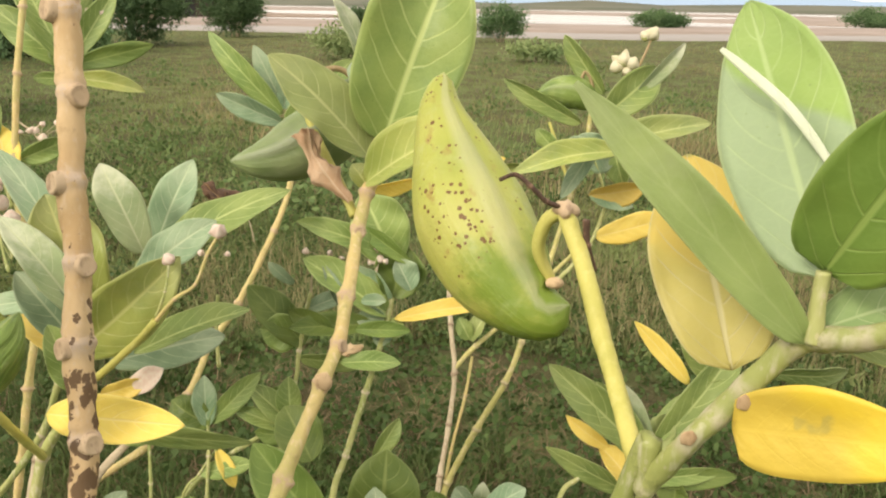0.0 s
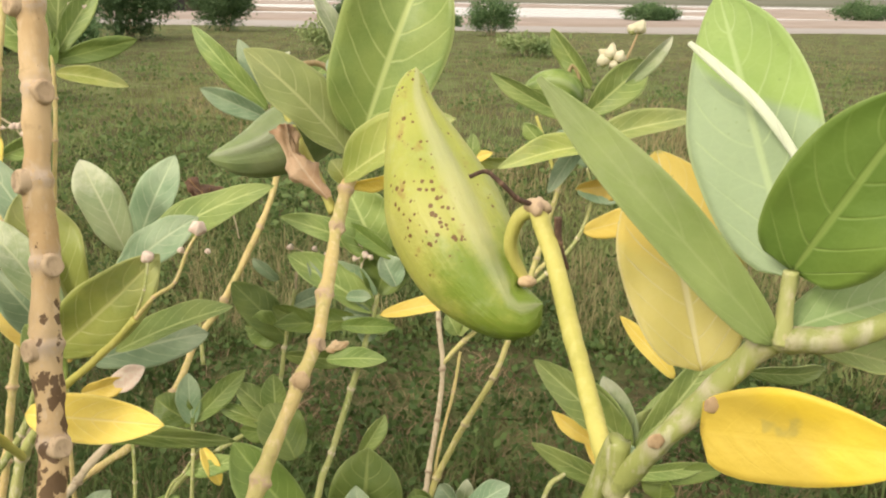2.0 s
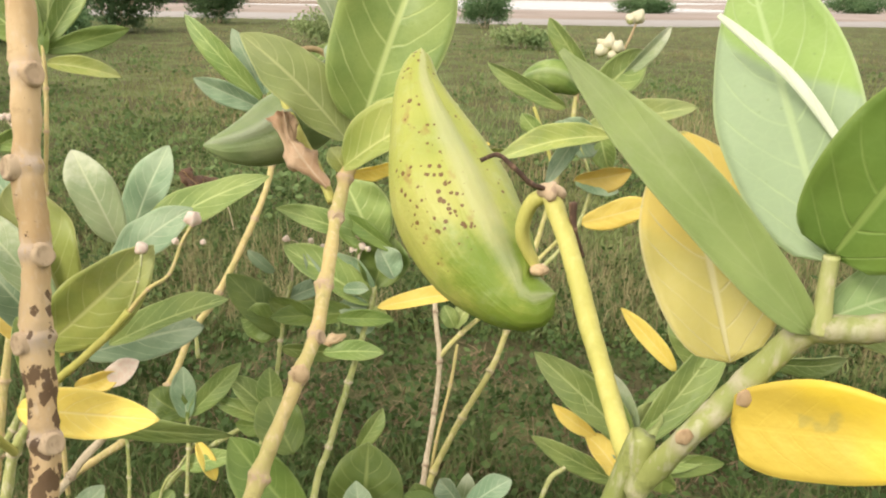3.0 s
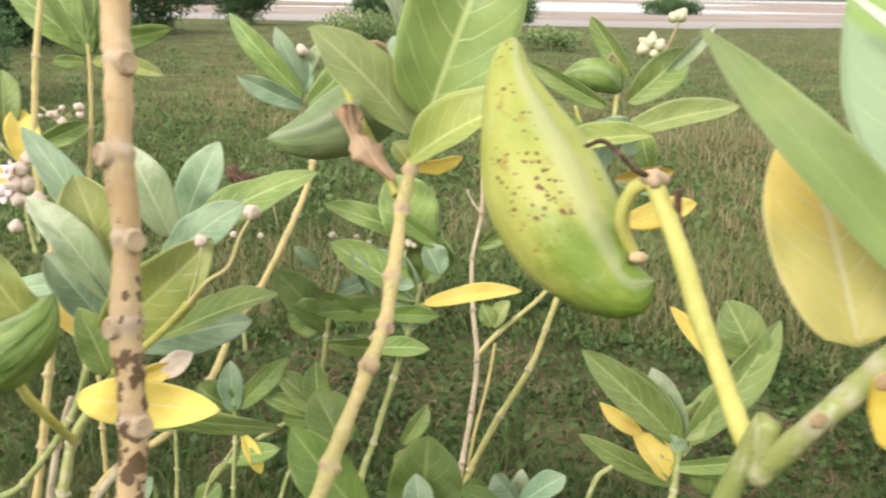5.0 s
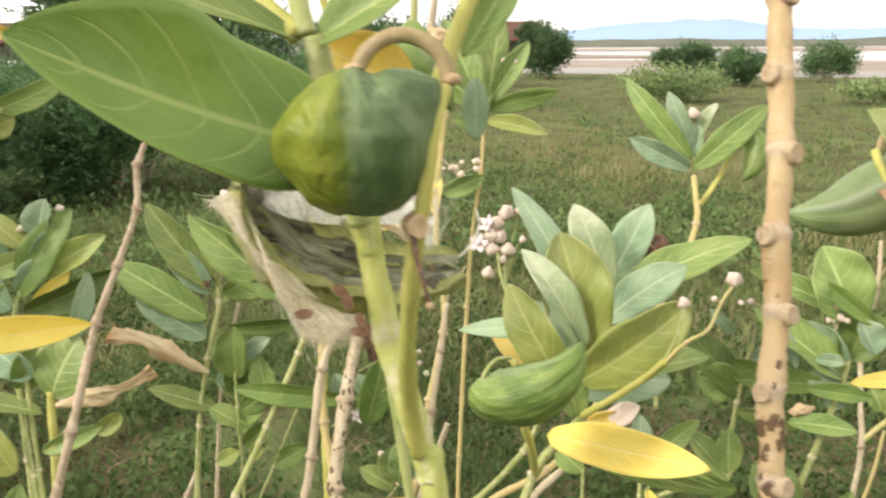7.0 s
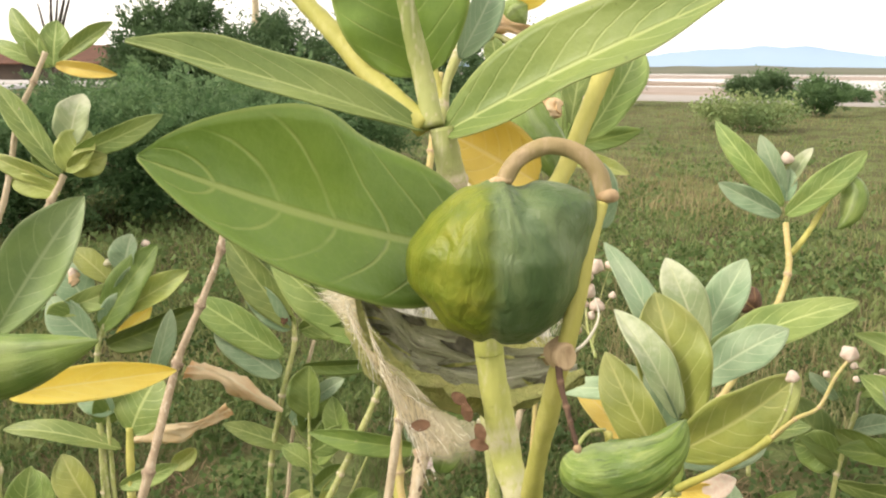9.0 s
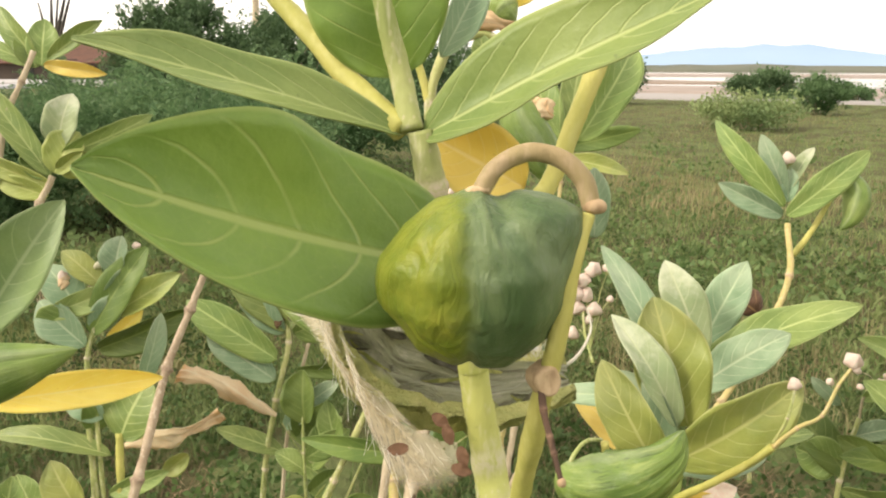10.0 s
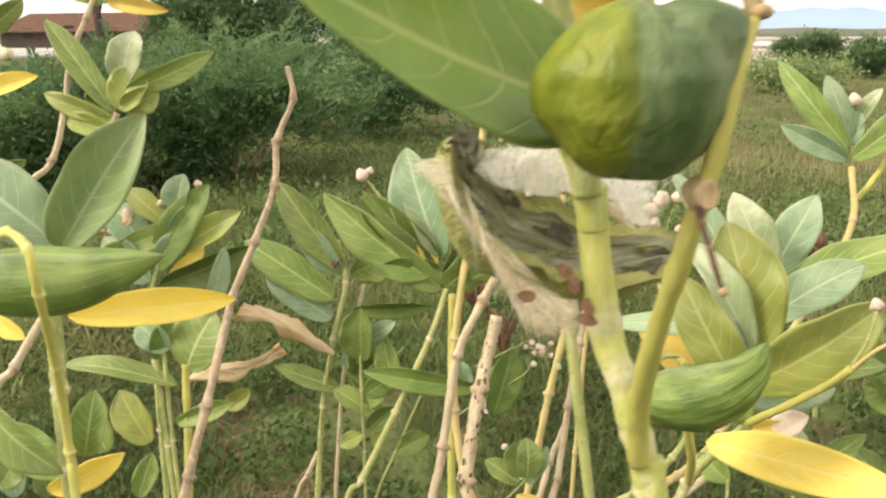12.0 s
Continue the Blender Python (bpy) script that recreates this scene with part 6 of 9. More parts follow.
tube('branch', s, [(0.156, 2.116, 0.853), (0.183, 2.101, 0.794), (0.194, 2.087, 0.745)], 0.0022, 0.0022, STEM_G, joints=False)
tube('pedicel', s, [(0.159, 2.133, 0.902), (0.155, 2.152, 0.96), (0.141, 2.157, 0.982), (0.134, 2.149, 0.962), (0.135, 2.143, 0.942)], 0.0034, 0.0026, STALK, joints=False)
pod(s, [(0.164, 2.14, 0.919), (0.132, 2.142, 0.942), (0.091, 2.137, 0.948), (0.053, 2.129, 0.941)], 0.0597, POD_G, label='grey-green pod', seam=(0.011, -0.83, 0.42))
leaf(s, (0.14, 2.127, 0.892), (-0.006, 2.129, 0.968), 0.0393, (-0.11, -0.98, -0.18), G, bend=0.04, cup=0.6, curl=0)
leaf(s, (0.175, 2.135, 0.9), (0.278, 2.182, 0.994), 0.0665, (0.24, -0.95, 0.21), G, bend=0.05, cup=0.45, curl=0.3)
leaf(s, (0.234, 2.158, 0.942), (0.325, 2.204, 1.037), 0.0278, (0.33, -0.93, 0.13), C, bend=0.04, cup=0.6, curl=0.3)
leaf(s, (0.178, 2.15, 0.943), (0.102, 2.172, 1.048), 0.0424, (-0.45, -0.88, -0.13), G, bend=0.03, cup=0.45, curl=-0.15)
leaf(s, (0.169, 2.117, 0.848), (0.376, 2.166, 0.897), 0.0526, (0.04, -0.79, 0.61), L, bend=0.05, cup=0.6, curl=0)
leaf(s, (0.157, 2.112, 0.838), (0.109, 2.109, 0.854), 0.0469, (0.20, -0.84, 0.50), B, bend=0.08, cup=0.45, curl=-0.15)
leaf(s, (0.152, 2.108, 0.831), (0.204, 2.117, 0.832), 0.0497, (0.16, -0.98, -0.12), B, bend=0.04, cup=0.6, curl=0)
leaf(s, (0.162, 2.089, 0.767), (0.265, 2.11, 0.784), 0.0506, (0.23, -0.95, -0.19), Y, bend=0.06, cup=0.6, curl=0)
leaf(s, (0.179, 2.067, 0.694), (0.309, 2.1, 0.731), 0.0488, (0.22, -0.97, 0.10), Y, bend=0.05, cup=0.15, curl=-0.15)
leaf(s, (0.2, 2.126, 0.861), (0.224, 2.103, 0.78), 0.0444, (-0.28, -0.94, 0.19), G, bend=0.05, cup=0.3, curl=0.3)
leaf(s, (0.164, 2.088, 0.765), (0.246, 2.097, 0.751), 0.0394, (0.18, -0.76, 0.63), B, bend=0.03, cup=0.15, curl=0.3)
leaf(s, (0.098, 2.104, 0.842), (0.06, 2.11, 0.881), 0.0327, (-0.22, -0.97, -0.05), G, bend=0.02, cup=0.15, curl=0)
leaf(s, (0.217, 2.068, 0.854), (0.034, 1.938, 0.836), 0.0467, (0.35, -0.60, 0.72), V, bend=0.07, cup=0.6, curl=0.15)
leaf(s, (0.192, 2.06, 0.856), (0.137, 2.048, 0.883), 0.0319, (0.24, -0.97, 0.08), B, bend=0.07, cup=0.15, curl=-0.15)
leaf(s, (0.173, 2.058, 0.874), (0.113, 2.003, 0.776), 0.0318, (0.06, -0.88, 0.46), B, bend=0.06, cup=0.15, curl=-0.15)
leaf(s, (-0.028, 2.04, 0.807), (-0.027, 2.06, 0.866), 0.0271, (0.38, -0.88, 0.29), G, bend=0.08, cup=0.15, curl=-0.15)
leaf(s, (-0.044, 2.042, 0.818), (0.01, 2.055, 0.834), 0.0205, (0.12, -0.92, 0.38), Y, bend=0.05, cup=0.15, curl=0)
leaf(s, (-0.063, 2.069, 0.815), (0.061, 2.09, 0.82), 0.0238, (0.17, -0.93, -0.32), V, bend=0.06, cup=0.6, curl=-0.15)
bud(s, (0.209, 2.175, 1.005), 0.0131, PETAL_W, (0.2, 0.5, 1))
bud(s, (0.195, 2.169, 0.992), 0.0114, PETAL_W, (-0.3, 0.1, 1))
bud(s, (0.225, 2.175, 0.999), 0.0123, PETAL_W, (0.5, 0.1, 1))
bud(s, (0.259, 2.198, 1.052), 0.0131, PETAL_W, (0.6, -0.1, 1))
bud(s, (0.216, 2.169, 0.985), 0.0088, PETAL_W, (-0.3, 0.5, 1))
bud(s, (0.247, 2.195, 1.048), 0.0105, PETAL_W, (0.4, 0.6, 1))
blossom(s, (0.209, 2.174, 1), 0.0227, (-0.13, -1.00, 0.41), PETAL_W)
tube('flower_stalk', s, [(0.196, 2.139, 0.902), (0.216, 2.165, 0.971), (0.238, 2.177, 0.996), (0.256, 2.194, 1.04)], 0.0026, 0.0018, STALK, knobs=False, swell=0.3)

s = shrub((-0.097, 1.906, 0), 'bare greyish milkweed stems with few leaves')
tube('stem', s, [(-0.097, 1.906, -0.02), (-0.091, 1.925, 0.115), (-0.083, 1.952, 0.23), (-0.073, 1.986, 0.323), (-0.069, 2.018, 0.416), (-0.083, 2.045, 0.508), (-0.091, 2.073, 0.601), (-0.08, 2.103, 0.683), (-0.084, 2.129, 0.765)], 0.0061, 0.0036, STEM_B, swell=1.35)
tube('branch', s, [(-0.07, 2.021, 0.426), (-0.032, 2.044, 0.467), (0.036, 2.081, 0.525), (0.093, 2.117, 0.587), (0.146, 2.148, 0.639)], 0.0047, 0.004, STEM_O, swell=1.35)
tube('stem', s, [(-0.091, 1.919, -0.02), (-0.081, 1.941, 0.136), (-0.066, 1.97, 0.271), (-0.046, 2.01, 0.375), (-0.038, 2.036, 0.447)], 0.0036, 0.0029, STEM_T, swell=1.35)
tube('dry_stalk', s, [(-0.076, 2.103, 0.678), (-0.101, 2.106, 0.709), (-0.11, 2.111, 0.729)], 0.0022, 0.0018, STEM_B, swell=1.35)
tube('dry_stalk', s, [(-0.084, 2.106, 0.693), (-0.071, 2.118, 0.719)], 0.0018, 0.0014, STEM_B, joints=False)
leaf(s, (-0.083, 2.082, 0.621), (0.031, 2.143, 0.715), 0.0449, (0.49, -0.87, -0.03), G, bend=0.05, cup=0.6, curl=0)
leaf(s, (-0.045, 2.044, 0.478), (-0.068, 2.052, 0.519), 0.0328, (0.28, -0.91, 0.32), G, bend=0.07, cup=0.3, curl=0)
leaf(s, (-0.043, 2.044, 0.476), (-0.016, 2.067, 0.524), 0.0355, (-0.31, -0.78, 0.54), L, bend=0.06, cup=0.6, curl=-0.15)

s = shrub((-0.193, 1.403, 0), 'leafy milkweed shrub with pale small leaves, one yellow')
tube('stem', s, [(-0.193, 1.403, -0.02), (-0.174, 1.439, 0.236), (-0.147, 1.491, 0.473), (-0.133, 1.517, 0.536), (-0.114, 1.55, 0.613), (-0.097, 1.58, 0.683), (-0.09, 1.599, 0.73)], 0.005, 0.0036, STEM_G, swell=1.08)
leaf(s, (-0.09, 1.598, 0.728), (-0.077, 1.624, 0.792), 0.0664, (0.32, -0.90, 0.30), D, bend=0.03, cup=0.45, curl=0)
leaf(s, (-0.091, 1.596, 0.725), (-0.141, 1.594, 0.773), 0.0362, (-0.00, -1.00, -0.05), B, bend=0.05, cup=0.3, curl=-0.15)
leaf(s, (-0.092, 1.59, 0.707), (-0.203, 1.574, 0.781), 0.0479, (0.48, -0.65, 0.58), G, bend=0.04, cup=0.6, curl=-0.15)
leaf(s, (-0.091, 1.611, 0.77), (-0.136, 1.626, 0.862), 0.0772, (0.46, -0.82, 0.35), G, bend=0.06, cup=0.45, curl=0)
leaf(s, (-0.096, 1.587, 0.702), (-0.133, 1.575, 0.707), 0.033, (0.33, -0.93, 0.15), B, bend=0.04, cup=0.6, curl=0)
leaf(s, (-0.085, 1.591, 0.702), (0.04, 1.642, 0.716), 0.025, (0.21, -0.70, 0.68), Y, bend=0.04, cup=0.45, curl=0.3)
leaf(s, (-0.112, 1.579, 0.697), (-0.212, 1.542, 0.697), 0.0337, (0.27, -0.73, 0.63), D, bend=0.03, cup=0.6, curl=-0.15)
leaf(s, (-0.099, 1.584, 0.697), (-0.071, 1.59, 0.683), 0.0278, (0.42, -0.75, 0.52), L, bend=0.05, cup=0.15, curl=0.3)
leaf(s, (-0.087, 1.617, 0.781), (-0.213, 1.586, 0.829), 0.0338, (0.40, -0.65, 0.64), G, bend=0.02, cup=0.6, curl=0)
leaf(s, (-0.095, 1.585, 0.697), (-0.103, 1.573, 0.669), 0.0265, (0.14, -0.92, 0.36), B, bend=0.03, cup=0.3, curl=0)

s = shrub((-0.422, 1.391, 0), 'slender milkweed shrub with narrow leaves and dry flowers')
tube('stem', s, [(-0.422, 1.391, -0.02), (-0.392, 1.416, 0.225), (-0.35, 1.452, 0.45), (-0.3, 1.493, 0.518), (-0.243, 1.527, 0.555), (-0.216, 1.553, 0.602), (-0.211, 1.572, 0.653), (-0.208, 1.587, 0.693), (-0.202, 1.6, 0.726)], 0.0043, 0.0029, STEM_G, swell=1.08)
leaf(s, (-0.21, 1.569, 0.644), (-0.12, 1.6, 0.634), 0.0293, (0.31, -0.95, -0.06), G, bend=0.07, cup=0.3, curl=0)
leaf(s, (-0.205, 1.577, 0.66), (-0.28, 1.576, 0.74), 0.0494, (0.49, -0.75, 0.45), D, bend=0.03, cup=0.15, curl=0.15)
leaf(s, (-0.21, 1.58, 0.675), (-0.261, 1.563, 0.682), 0.0519, (0.31, -0.95, 0.04), G, bend=0.02, cup=0.3, curl=0.3)
leaf(s, (-0.204, 1.592, 0.705), (-0.159, 1.614, 0.72), 0.0285, (0.10, -0.69, 0.72), B, bend=0.07, cup=0.15, curl=0)
leaf(s, (-0.224, 1.596, 0.739), (-0.258, 1.593, 0.767), 0.0173, (0.16, -0.98, 0.08), B, bend=0.07, cup=0.15, curl=0.15)
leaf(s, (-0.203, 1.607, 0.747), (-0.183, 1.619, 0.76), 0.0168, (0.25, -0.88, 0.41), G, bend=0.06, cup=0.45, curl=0)
tube('flower_stalk', s, [(-0.202, 1.6, 0.726), (-0.202, 1.607, 0.747), (-0.195, 1.617, 0.769)], 0.0016, 0.0012, STEM_B, joints=False)
bud(s, (-0.167, 1.627, 0.768), 0.0039, BUD, (-0.8, 0.3, 1))
tube('pedicel', s, [(-0.167, 1.627, 0.768), (-0.172, 1.625, 0.766), (-0.177, 1.615, 0.742)], 0.0005, 0.0005, STEM_B, joints=False)
bud(s, (-0.187, 1.62, 0.77), 0.0037, BUD, (0.8, -0.8, 1))
tube('pedicel', s, [(-0.187, 1.62, 0.77), (-0.184, 1.621, 0.767), (-0.177, 1.615, 0.742)], 0.0005, 0.0005, STEM_B, joints=False)
bud(s, (-0.196, 1.615, 0.765), 0.0035, BUD, (0.1, 0.4, 1))
tube('pedicel', s, [(-0.196, 1.615, 0.765), (-0.187, 1.619, 0.764), (-0.177, 1.615, 0.742)], 0.0005, 0.0005, STEM_B, joints=False)
bud(s, (-0.19, 1.616, 0.761), 0.0048, BUD, (0.3, 0.9, 1))
tube('pedicel', s, [(-0.19, 1.616, 0.761), (-0.183, 1.619, 0.762), (-0.177, 1.615, 0.742)], 0.0005, 0.0005, STEM_B, joints=False)
bud(s, (-0.15, 1.628, 0.752), 0.0038, BUD, (0.1, 0.1, 1))
tube('pedicel', s, [(-0.15, 1.628, 0.752), (-0.164, 1.625, 0.758), (-0.177, 1.615, 0.742)], 0.0005, 0.0005, STEM_B, joints=False)
bud(s, (-0.185, 1.621, 0.77), 0.0037, BUD, (0.5, 0.5, 1))
tube('pedicel', s, [(-0.185, 1.621, 0.77), (-0.181, 1.621, 0.767), (-0.177, 1.615, 0.742)], 0.0005, 0.0005, STEM_B, joints=False)
bud(s, (-0.182, 1.625, 0.776), 0.0039, BUD, (0.8, -0.1, 1))
tube('pedicel', s, [(-0.182, 1.625, 0.776), (-0.182, 1.622, 0.77), (-0.177, 1.615, 0.742)], 0.0005, 0.0005, STEM_B, joints=False)
bud(s, (-0.212, 1.614, 0.78), 0.0048, BUD, (0.3, -0.2, 1))
tube('pedicel', s, [(-0.212, 1.614, 0.78), (-0.196, 1.618, 0.772), (-0.177, 1.615, 0.742)], 0.0005, 0.0005, STEM_B, joints=False)

s = shrub((0.111, 1.065, 0), 'low milkweed shoot with broad blue-green leaves')
tube('stem', s, [(0.111, 1.065, -0.02), (0.071, 1.106, 0.328), (0.014, 1.164, 0.656), (0.006, 1.172, 0.69), (0.003, 1.176, 0.703)], 0.005, 0.004, STEM_G, swell=0.8)
leaf(s, (-0.041, 1.163, 0.698), (-0.099, 1.17, 0.765), 0.0438, (0.35, -0.85, 0.40), D, bend=0.03, cup=0.6, curl=0.15)
leaf(s, (0.004, 1.171, 0.686), (0.006, 1.186, 0.763), 0.0596, (0.17, -0.97, 0.19), D, bend=0.07, cup=0.15, curl=0)
leaf(s, (0.007, 1.157, 0.709), (0.001, 1.166, 0.741), 0.0242, (0.15, -0.94, 0.29), B, bend=0.06, cup=0.6, curl=0.15)
leaf(s, (-0.114, 1.341, 0.64), (-0.153, 1.369, 0.687), 0.0486, (0.30, -0.70, 0.65), D, bend=0.03, cup=0.45, curl=0.3)
leaf(s, (0.074, 1.248, 0.666), (0.05, 1.268, 0.68), 0.0245, (-0.48, -0.81, 0.34), B, bend=0.03, cup=0.6, curl=-0.15)
leaf(s, (0.074, 1.248, 0.666), (0.112, 1.283, 0.678), 0.0225, (0.18, -0.46, 0.87), B, bend=0.06, cup=0.45, curl=0.15)
leaf(s, (0.069, 1.265, 0.656), (0.074, 1.275, 0.683), 0.0169, (0.39, -0.88, 0.26), C, bend=0.05, cup=0.15, curl=0.15)
leaf(s, (0.041, 1.239, 0.666), (0.031, 1.244, 0.689), 0.0245, (0.16, -0.95, 0.28), D, bend=0.08, cup=0.3, curl=0.15)
leaf(s, (0.06, 1.226, 0.676), (0.026, 1.222, 0.693), 0.0191, (0.34, -0.78, 0.53), D, bend=0.06, cup=0.15, curl=0)

s = shrub((0.181, 1.378, 0), 'milkweed rosette with silvery heart and yellow lower leaves')
tube('stem', s, [(0.181, 1.378, -0.02), (0.201, 1.417, 0.247), (0.229, 1.471, 0.495), (0.237, 1.487, 0.538), (0.24, 1.507, 0.594)], 0.0054, 0.0043, STEM_G, swell=1.08)
tube('branch', s, [(0.051, 1.389, -0.02), (0.087, 1.418, 0.264), (0.138, 1.458, 0.528), (0.164, 1.478, 0.568)], 0.0036, 0.0029, STEM_G, swell=1.08)
leaf(s, (0.237, 1.506, 0.594), (0.121, 1.509, 0.696), 0.0437, (0.30, -0.88, 0.36), G, bend=0.05, cup=0.6, curl=0)
leaf(s, (0.236, 1.503, 0.588), (0.178, 1.517, 0.675), 0.0404, (0.13, -0.96, 0.23), G, bend=0.03, cup=0.6, curl=0)
leaf(s, (0.241, 1.508, 0.597), (0.202, 1.523, 0.675), 0.0376, (0.02, -0.98, 0.20), C, bend=0.03, cup=0.3, curl=0)
leaf(s, (0.243, 1.507, 0.594), (0.264, 1.527, 0.636), 0.0364, (0.17, -0.92, 0.34), L, bend=0.04, cup=0.45, curl=0)
leaf(s, (0.245, 1.506, 0.589), (0.355, 1.58, 0.725), 0.0443, (0.16, -0.92, 0.37), G, bend=0.05, cup=0.6, curl=0.3)
leaf(s, (0.197, 1.497, 0.6), (0.146, 1.495, 0.636), 0.019, (0.13, -0.98, 0.13), Y, bend=0.07, cup=0.45, curl=0.3)
leaf(s, (0.23, 1.49, 0.552), (0.188, 1.492, 0.606), 0.040, (0.48, -0.68, 0.55), Y, bend=0.06, cup=0.45, curl=0.3)
leaf(s, (0.235, 1.489, 0.544), (0.124, 1.479, 0.603), 0.0294, (0.05, -1.00, -0.07), G, bend=0.03, cup=0.15, curl=0)
leaf(s, (0.231, 1.494, 0.564), (0.333, 1.523, 0.57), 0.0216, (0.24, -0.91, 0.32), G, bend=0.06, cup=0.6, curl=0)
leaf(s, (0.248, 1.497, 0.56), (0.35, 1.525, 0.563), 0.0259, (0.21, -0.81, 0.55), D, bend=0.05, cup=0.3, curl=-0.15)
leaf(s, (0.279, 1.496, 0.533), (0.281, 1.506, 0.562), 0.0407, (-0.51, -0.80, 0.32), D, bend=0.07, cup=0.6, curl=0)
leaf(s, (0.24, 1.5, 0.575), (0.222, 1.504, 0.6), 0.0325, (0.13, -0.97, 0.23), B, bend=0.08, cup=0.3, curl=0)
leaf(s, (0.244, 1.51, 0.6), (0.292, 1.543, 0.662), 0.0259, (-0.16, -0.81, 0.56), G, bend=0.03, cup=0.15, curl=0)
tube('branch', s, [(0.245, 1.502, 0.575), (0.271, 1.523, 0.619), (0.288, 1.544, 0.669)], 0.0022, 0.0018, STEM_G, joints=False)
leaf(s, (0.287, 1.544, 0.67), (0.216, 1.549, 0.742), 0.0243, (0.36, -0.84, 0.41), Y, bend=0.04, cup=0.3, curl=-0.15)
leaf(s, (0.329, 1.555, 0.669), (0.283, 1.569, 0.748), 0.0577, (0.13, -0.96, 0.25), G, bend=0.02, cup=0.15, curl=0.15)
leaf(s, (0.286, 1.541, 0.662), (0.346, 1.561, 0.674), 0.022, (0.33, -0.94, -0.12), G, bend=0.04, cup=0.45, curl=0)

s = shrub((-0.621, 1.078, 0), 'milkweed shrub with pale pinkish bark and swollen joints')
tube('stem', s, [(-0.621, 1.078, -0.02), (-0.622, 1.12, 0.269), (-0.624, 1.179, 0.538), (-0.624, 1.209, 0.634), (-0.627, 1.24, 0.735), (-0.611, 1.268, 0.799), (-0.594, 1.296, 0.862), (-0.577, 1.339, 0.971), (-0.57, 1.363, 1.034), (-0.565, 1.385, 1.098), (-0.565, 1.407, 1.168)], 0.0058, 0.0043, STEM_B, swell=1.89)

s = shrub((-0.523, 1.197, 0), 'milkweed stem turning from green to orange-brown')
tube('stem', s, [(-0.523, 1.197, -0.02), (-0.562, 1.22, 0.258), (-0.617, 1.252, 0.517), (-0.635, 1.262, 0.569), (-0.66, 1.277, 0.641), (-0.677, 1.3, 0.726), (-0.684, 1.337, 0.843), (-0.691, 1.373, 0.961), (-0.697, 1.395, 1.032), (-0.705, 1.425, 1.13)], 0.005, 0.0043, STEM_T, swell=1.35)
leaf(s, (-0.673, 1.326, 0.799), (-0.572, 1.381, 0.851), 0.032, (0.54, -0.82, -0.17), G, bend=0.02, cup=0.15, curl=0)
dry_leaf(s, (-0.723, 1.446, 0.714), (-0.692, 1.439, 0.659), 0.0285, (0.58, -0.70, 0.42), W)
dry_leaf(s, (-0.769, 1.442, 0.753), (-0.743, 1.437, 0.708), 0.0206, (0.59, -0.69, 0.42), W)
leaf(s, (-0.693, 1.409, 0.57), (-0.685, 1.444, 0.664), 0.054, (0.78, -0.61, 0.16), D, bend=0.04, cup=0.3, curl=0)
leaf(s, (-0.701, 1.418, 0.604), (-0.716, 1.424, 0.64), 0.0256, (0.82, -0.37, 0.43), B, bend=0.05, cup=0.3, curl=0.3)
tube('flower_stalk', s, [(-0.742, 1.388, 0.563), (-0.708, 1.411, 0.593), (-0.664, 1.44, 0.63), (-0.658, 1.447, 0.645)], 0.0012, 0.0009, STEM_G, knobs=False, swell=1.08)
bud(s, (-0.655, 1.454, 0.661), 0.0036, BUD, (0.7, 0.4, 1))
tube('pedicel', s, [(-0.655, 1.454, 0.661), (-0.65, 1.456, 0.663), (-0.644, 1.456, 0.656)], 0.0005, 0.0005, STEM_B, joints=False)
bud(s, (-0.651, 1.458, 0.67), 0.0048, BUD, (-0.6, -0.0, 1))
tube('pedicel', s, [(-0.651, 1.458, 0.67), (-0.65, 1.458, 0.667), (-0.644, 1.456, 0.656)], 0.0005, 0.0005, STEM_B, joints=False)
bud(s, (-0.668, 1.451, 0.668), 0.0037, BUD, (-0.1, -0.9, 1))
tube('pedicel', s, [(-0.668, 1.451, 0.668), (-0.657, 1.455, 0.666), (-0.644, 1.456, 0.656)], 0.0005, 0.0005, STEM_B, joints=False)
bud(s, (-0.636, 1.466, 0.676), 0.0034, BUD, (-0.2, 0.9, 1))
tube('pedicel', s, [(-0.636, 1.466, 0.676), (-0.639, 1.463, 0.67), (-0.644, 1.456, 0.656)], 0.0005, 0.0005, STEM_B, joints=False)
bud(s, (-0.646, 1.459, 0.665), 0.0048, BUD, (0.1, -0.7, 1))
tube('pedicel', s, [(-0.646, 1.459, 0.665), (-0.647, 1.458, 0.664), (-0.644, 1.456, 0.656)], 0.0005, 0.0005, STEM_B, joints=False)
bud(s, (-0.661, 1.456, 0.674), 0.0042, BUD, (-0.7, 0.2, 1))
tube('pedicel', s, [(-0.661, 1.456, 0.674), (-0.653, 1.457, 0.669), (-0.644, 1.456, 0.656)], 0.0005, 0.0005, STEM_B, joints=False)
bud(s, (-0.633, 1.462, 0.66), 0.0036, BUD, (-0.4, -0.9, 1))
tube('pedicel', s, [(-0.633, 1.462, 0.66), (-0.638, 1.461, 0.662), (-0.644, 1.456, 0.656)], 0.0005, 0.0005, STEM_B, joints=False)
bud(s, (-0.645, 1.46, 0.669), 0.0038, BUD, (0.8, 0.8, 1))
tube('pedicel', s, [(-0.645, 1.46, 0.669), (-0.646, 1.459, 0.666), (-0.644, 1.456, 0.656)], 0.0005, 0.0005, STEM_B, joints=False)
bud(s, (-0.653, 1.457, 0.668), 0.0034, BUD, (-0.8, 0.8, 1))
tube('pedicel', s, [(-0.653, 1.457, 0.668), (-0.648, 1.458, 0.666), (-0.644, 1.456, 0.656)], 0.0005, 0.0005, STEM_B, joints=False)
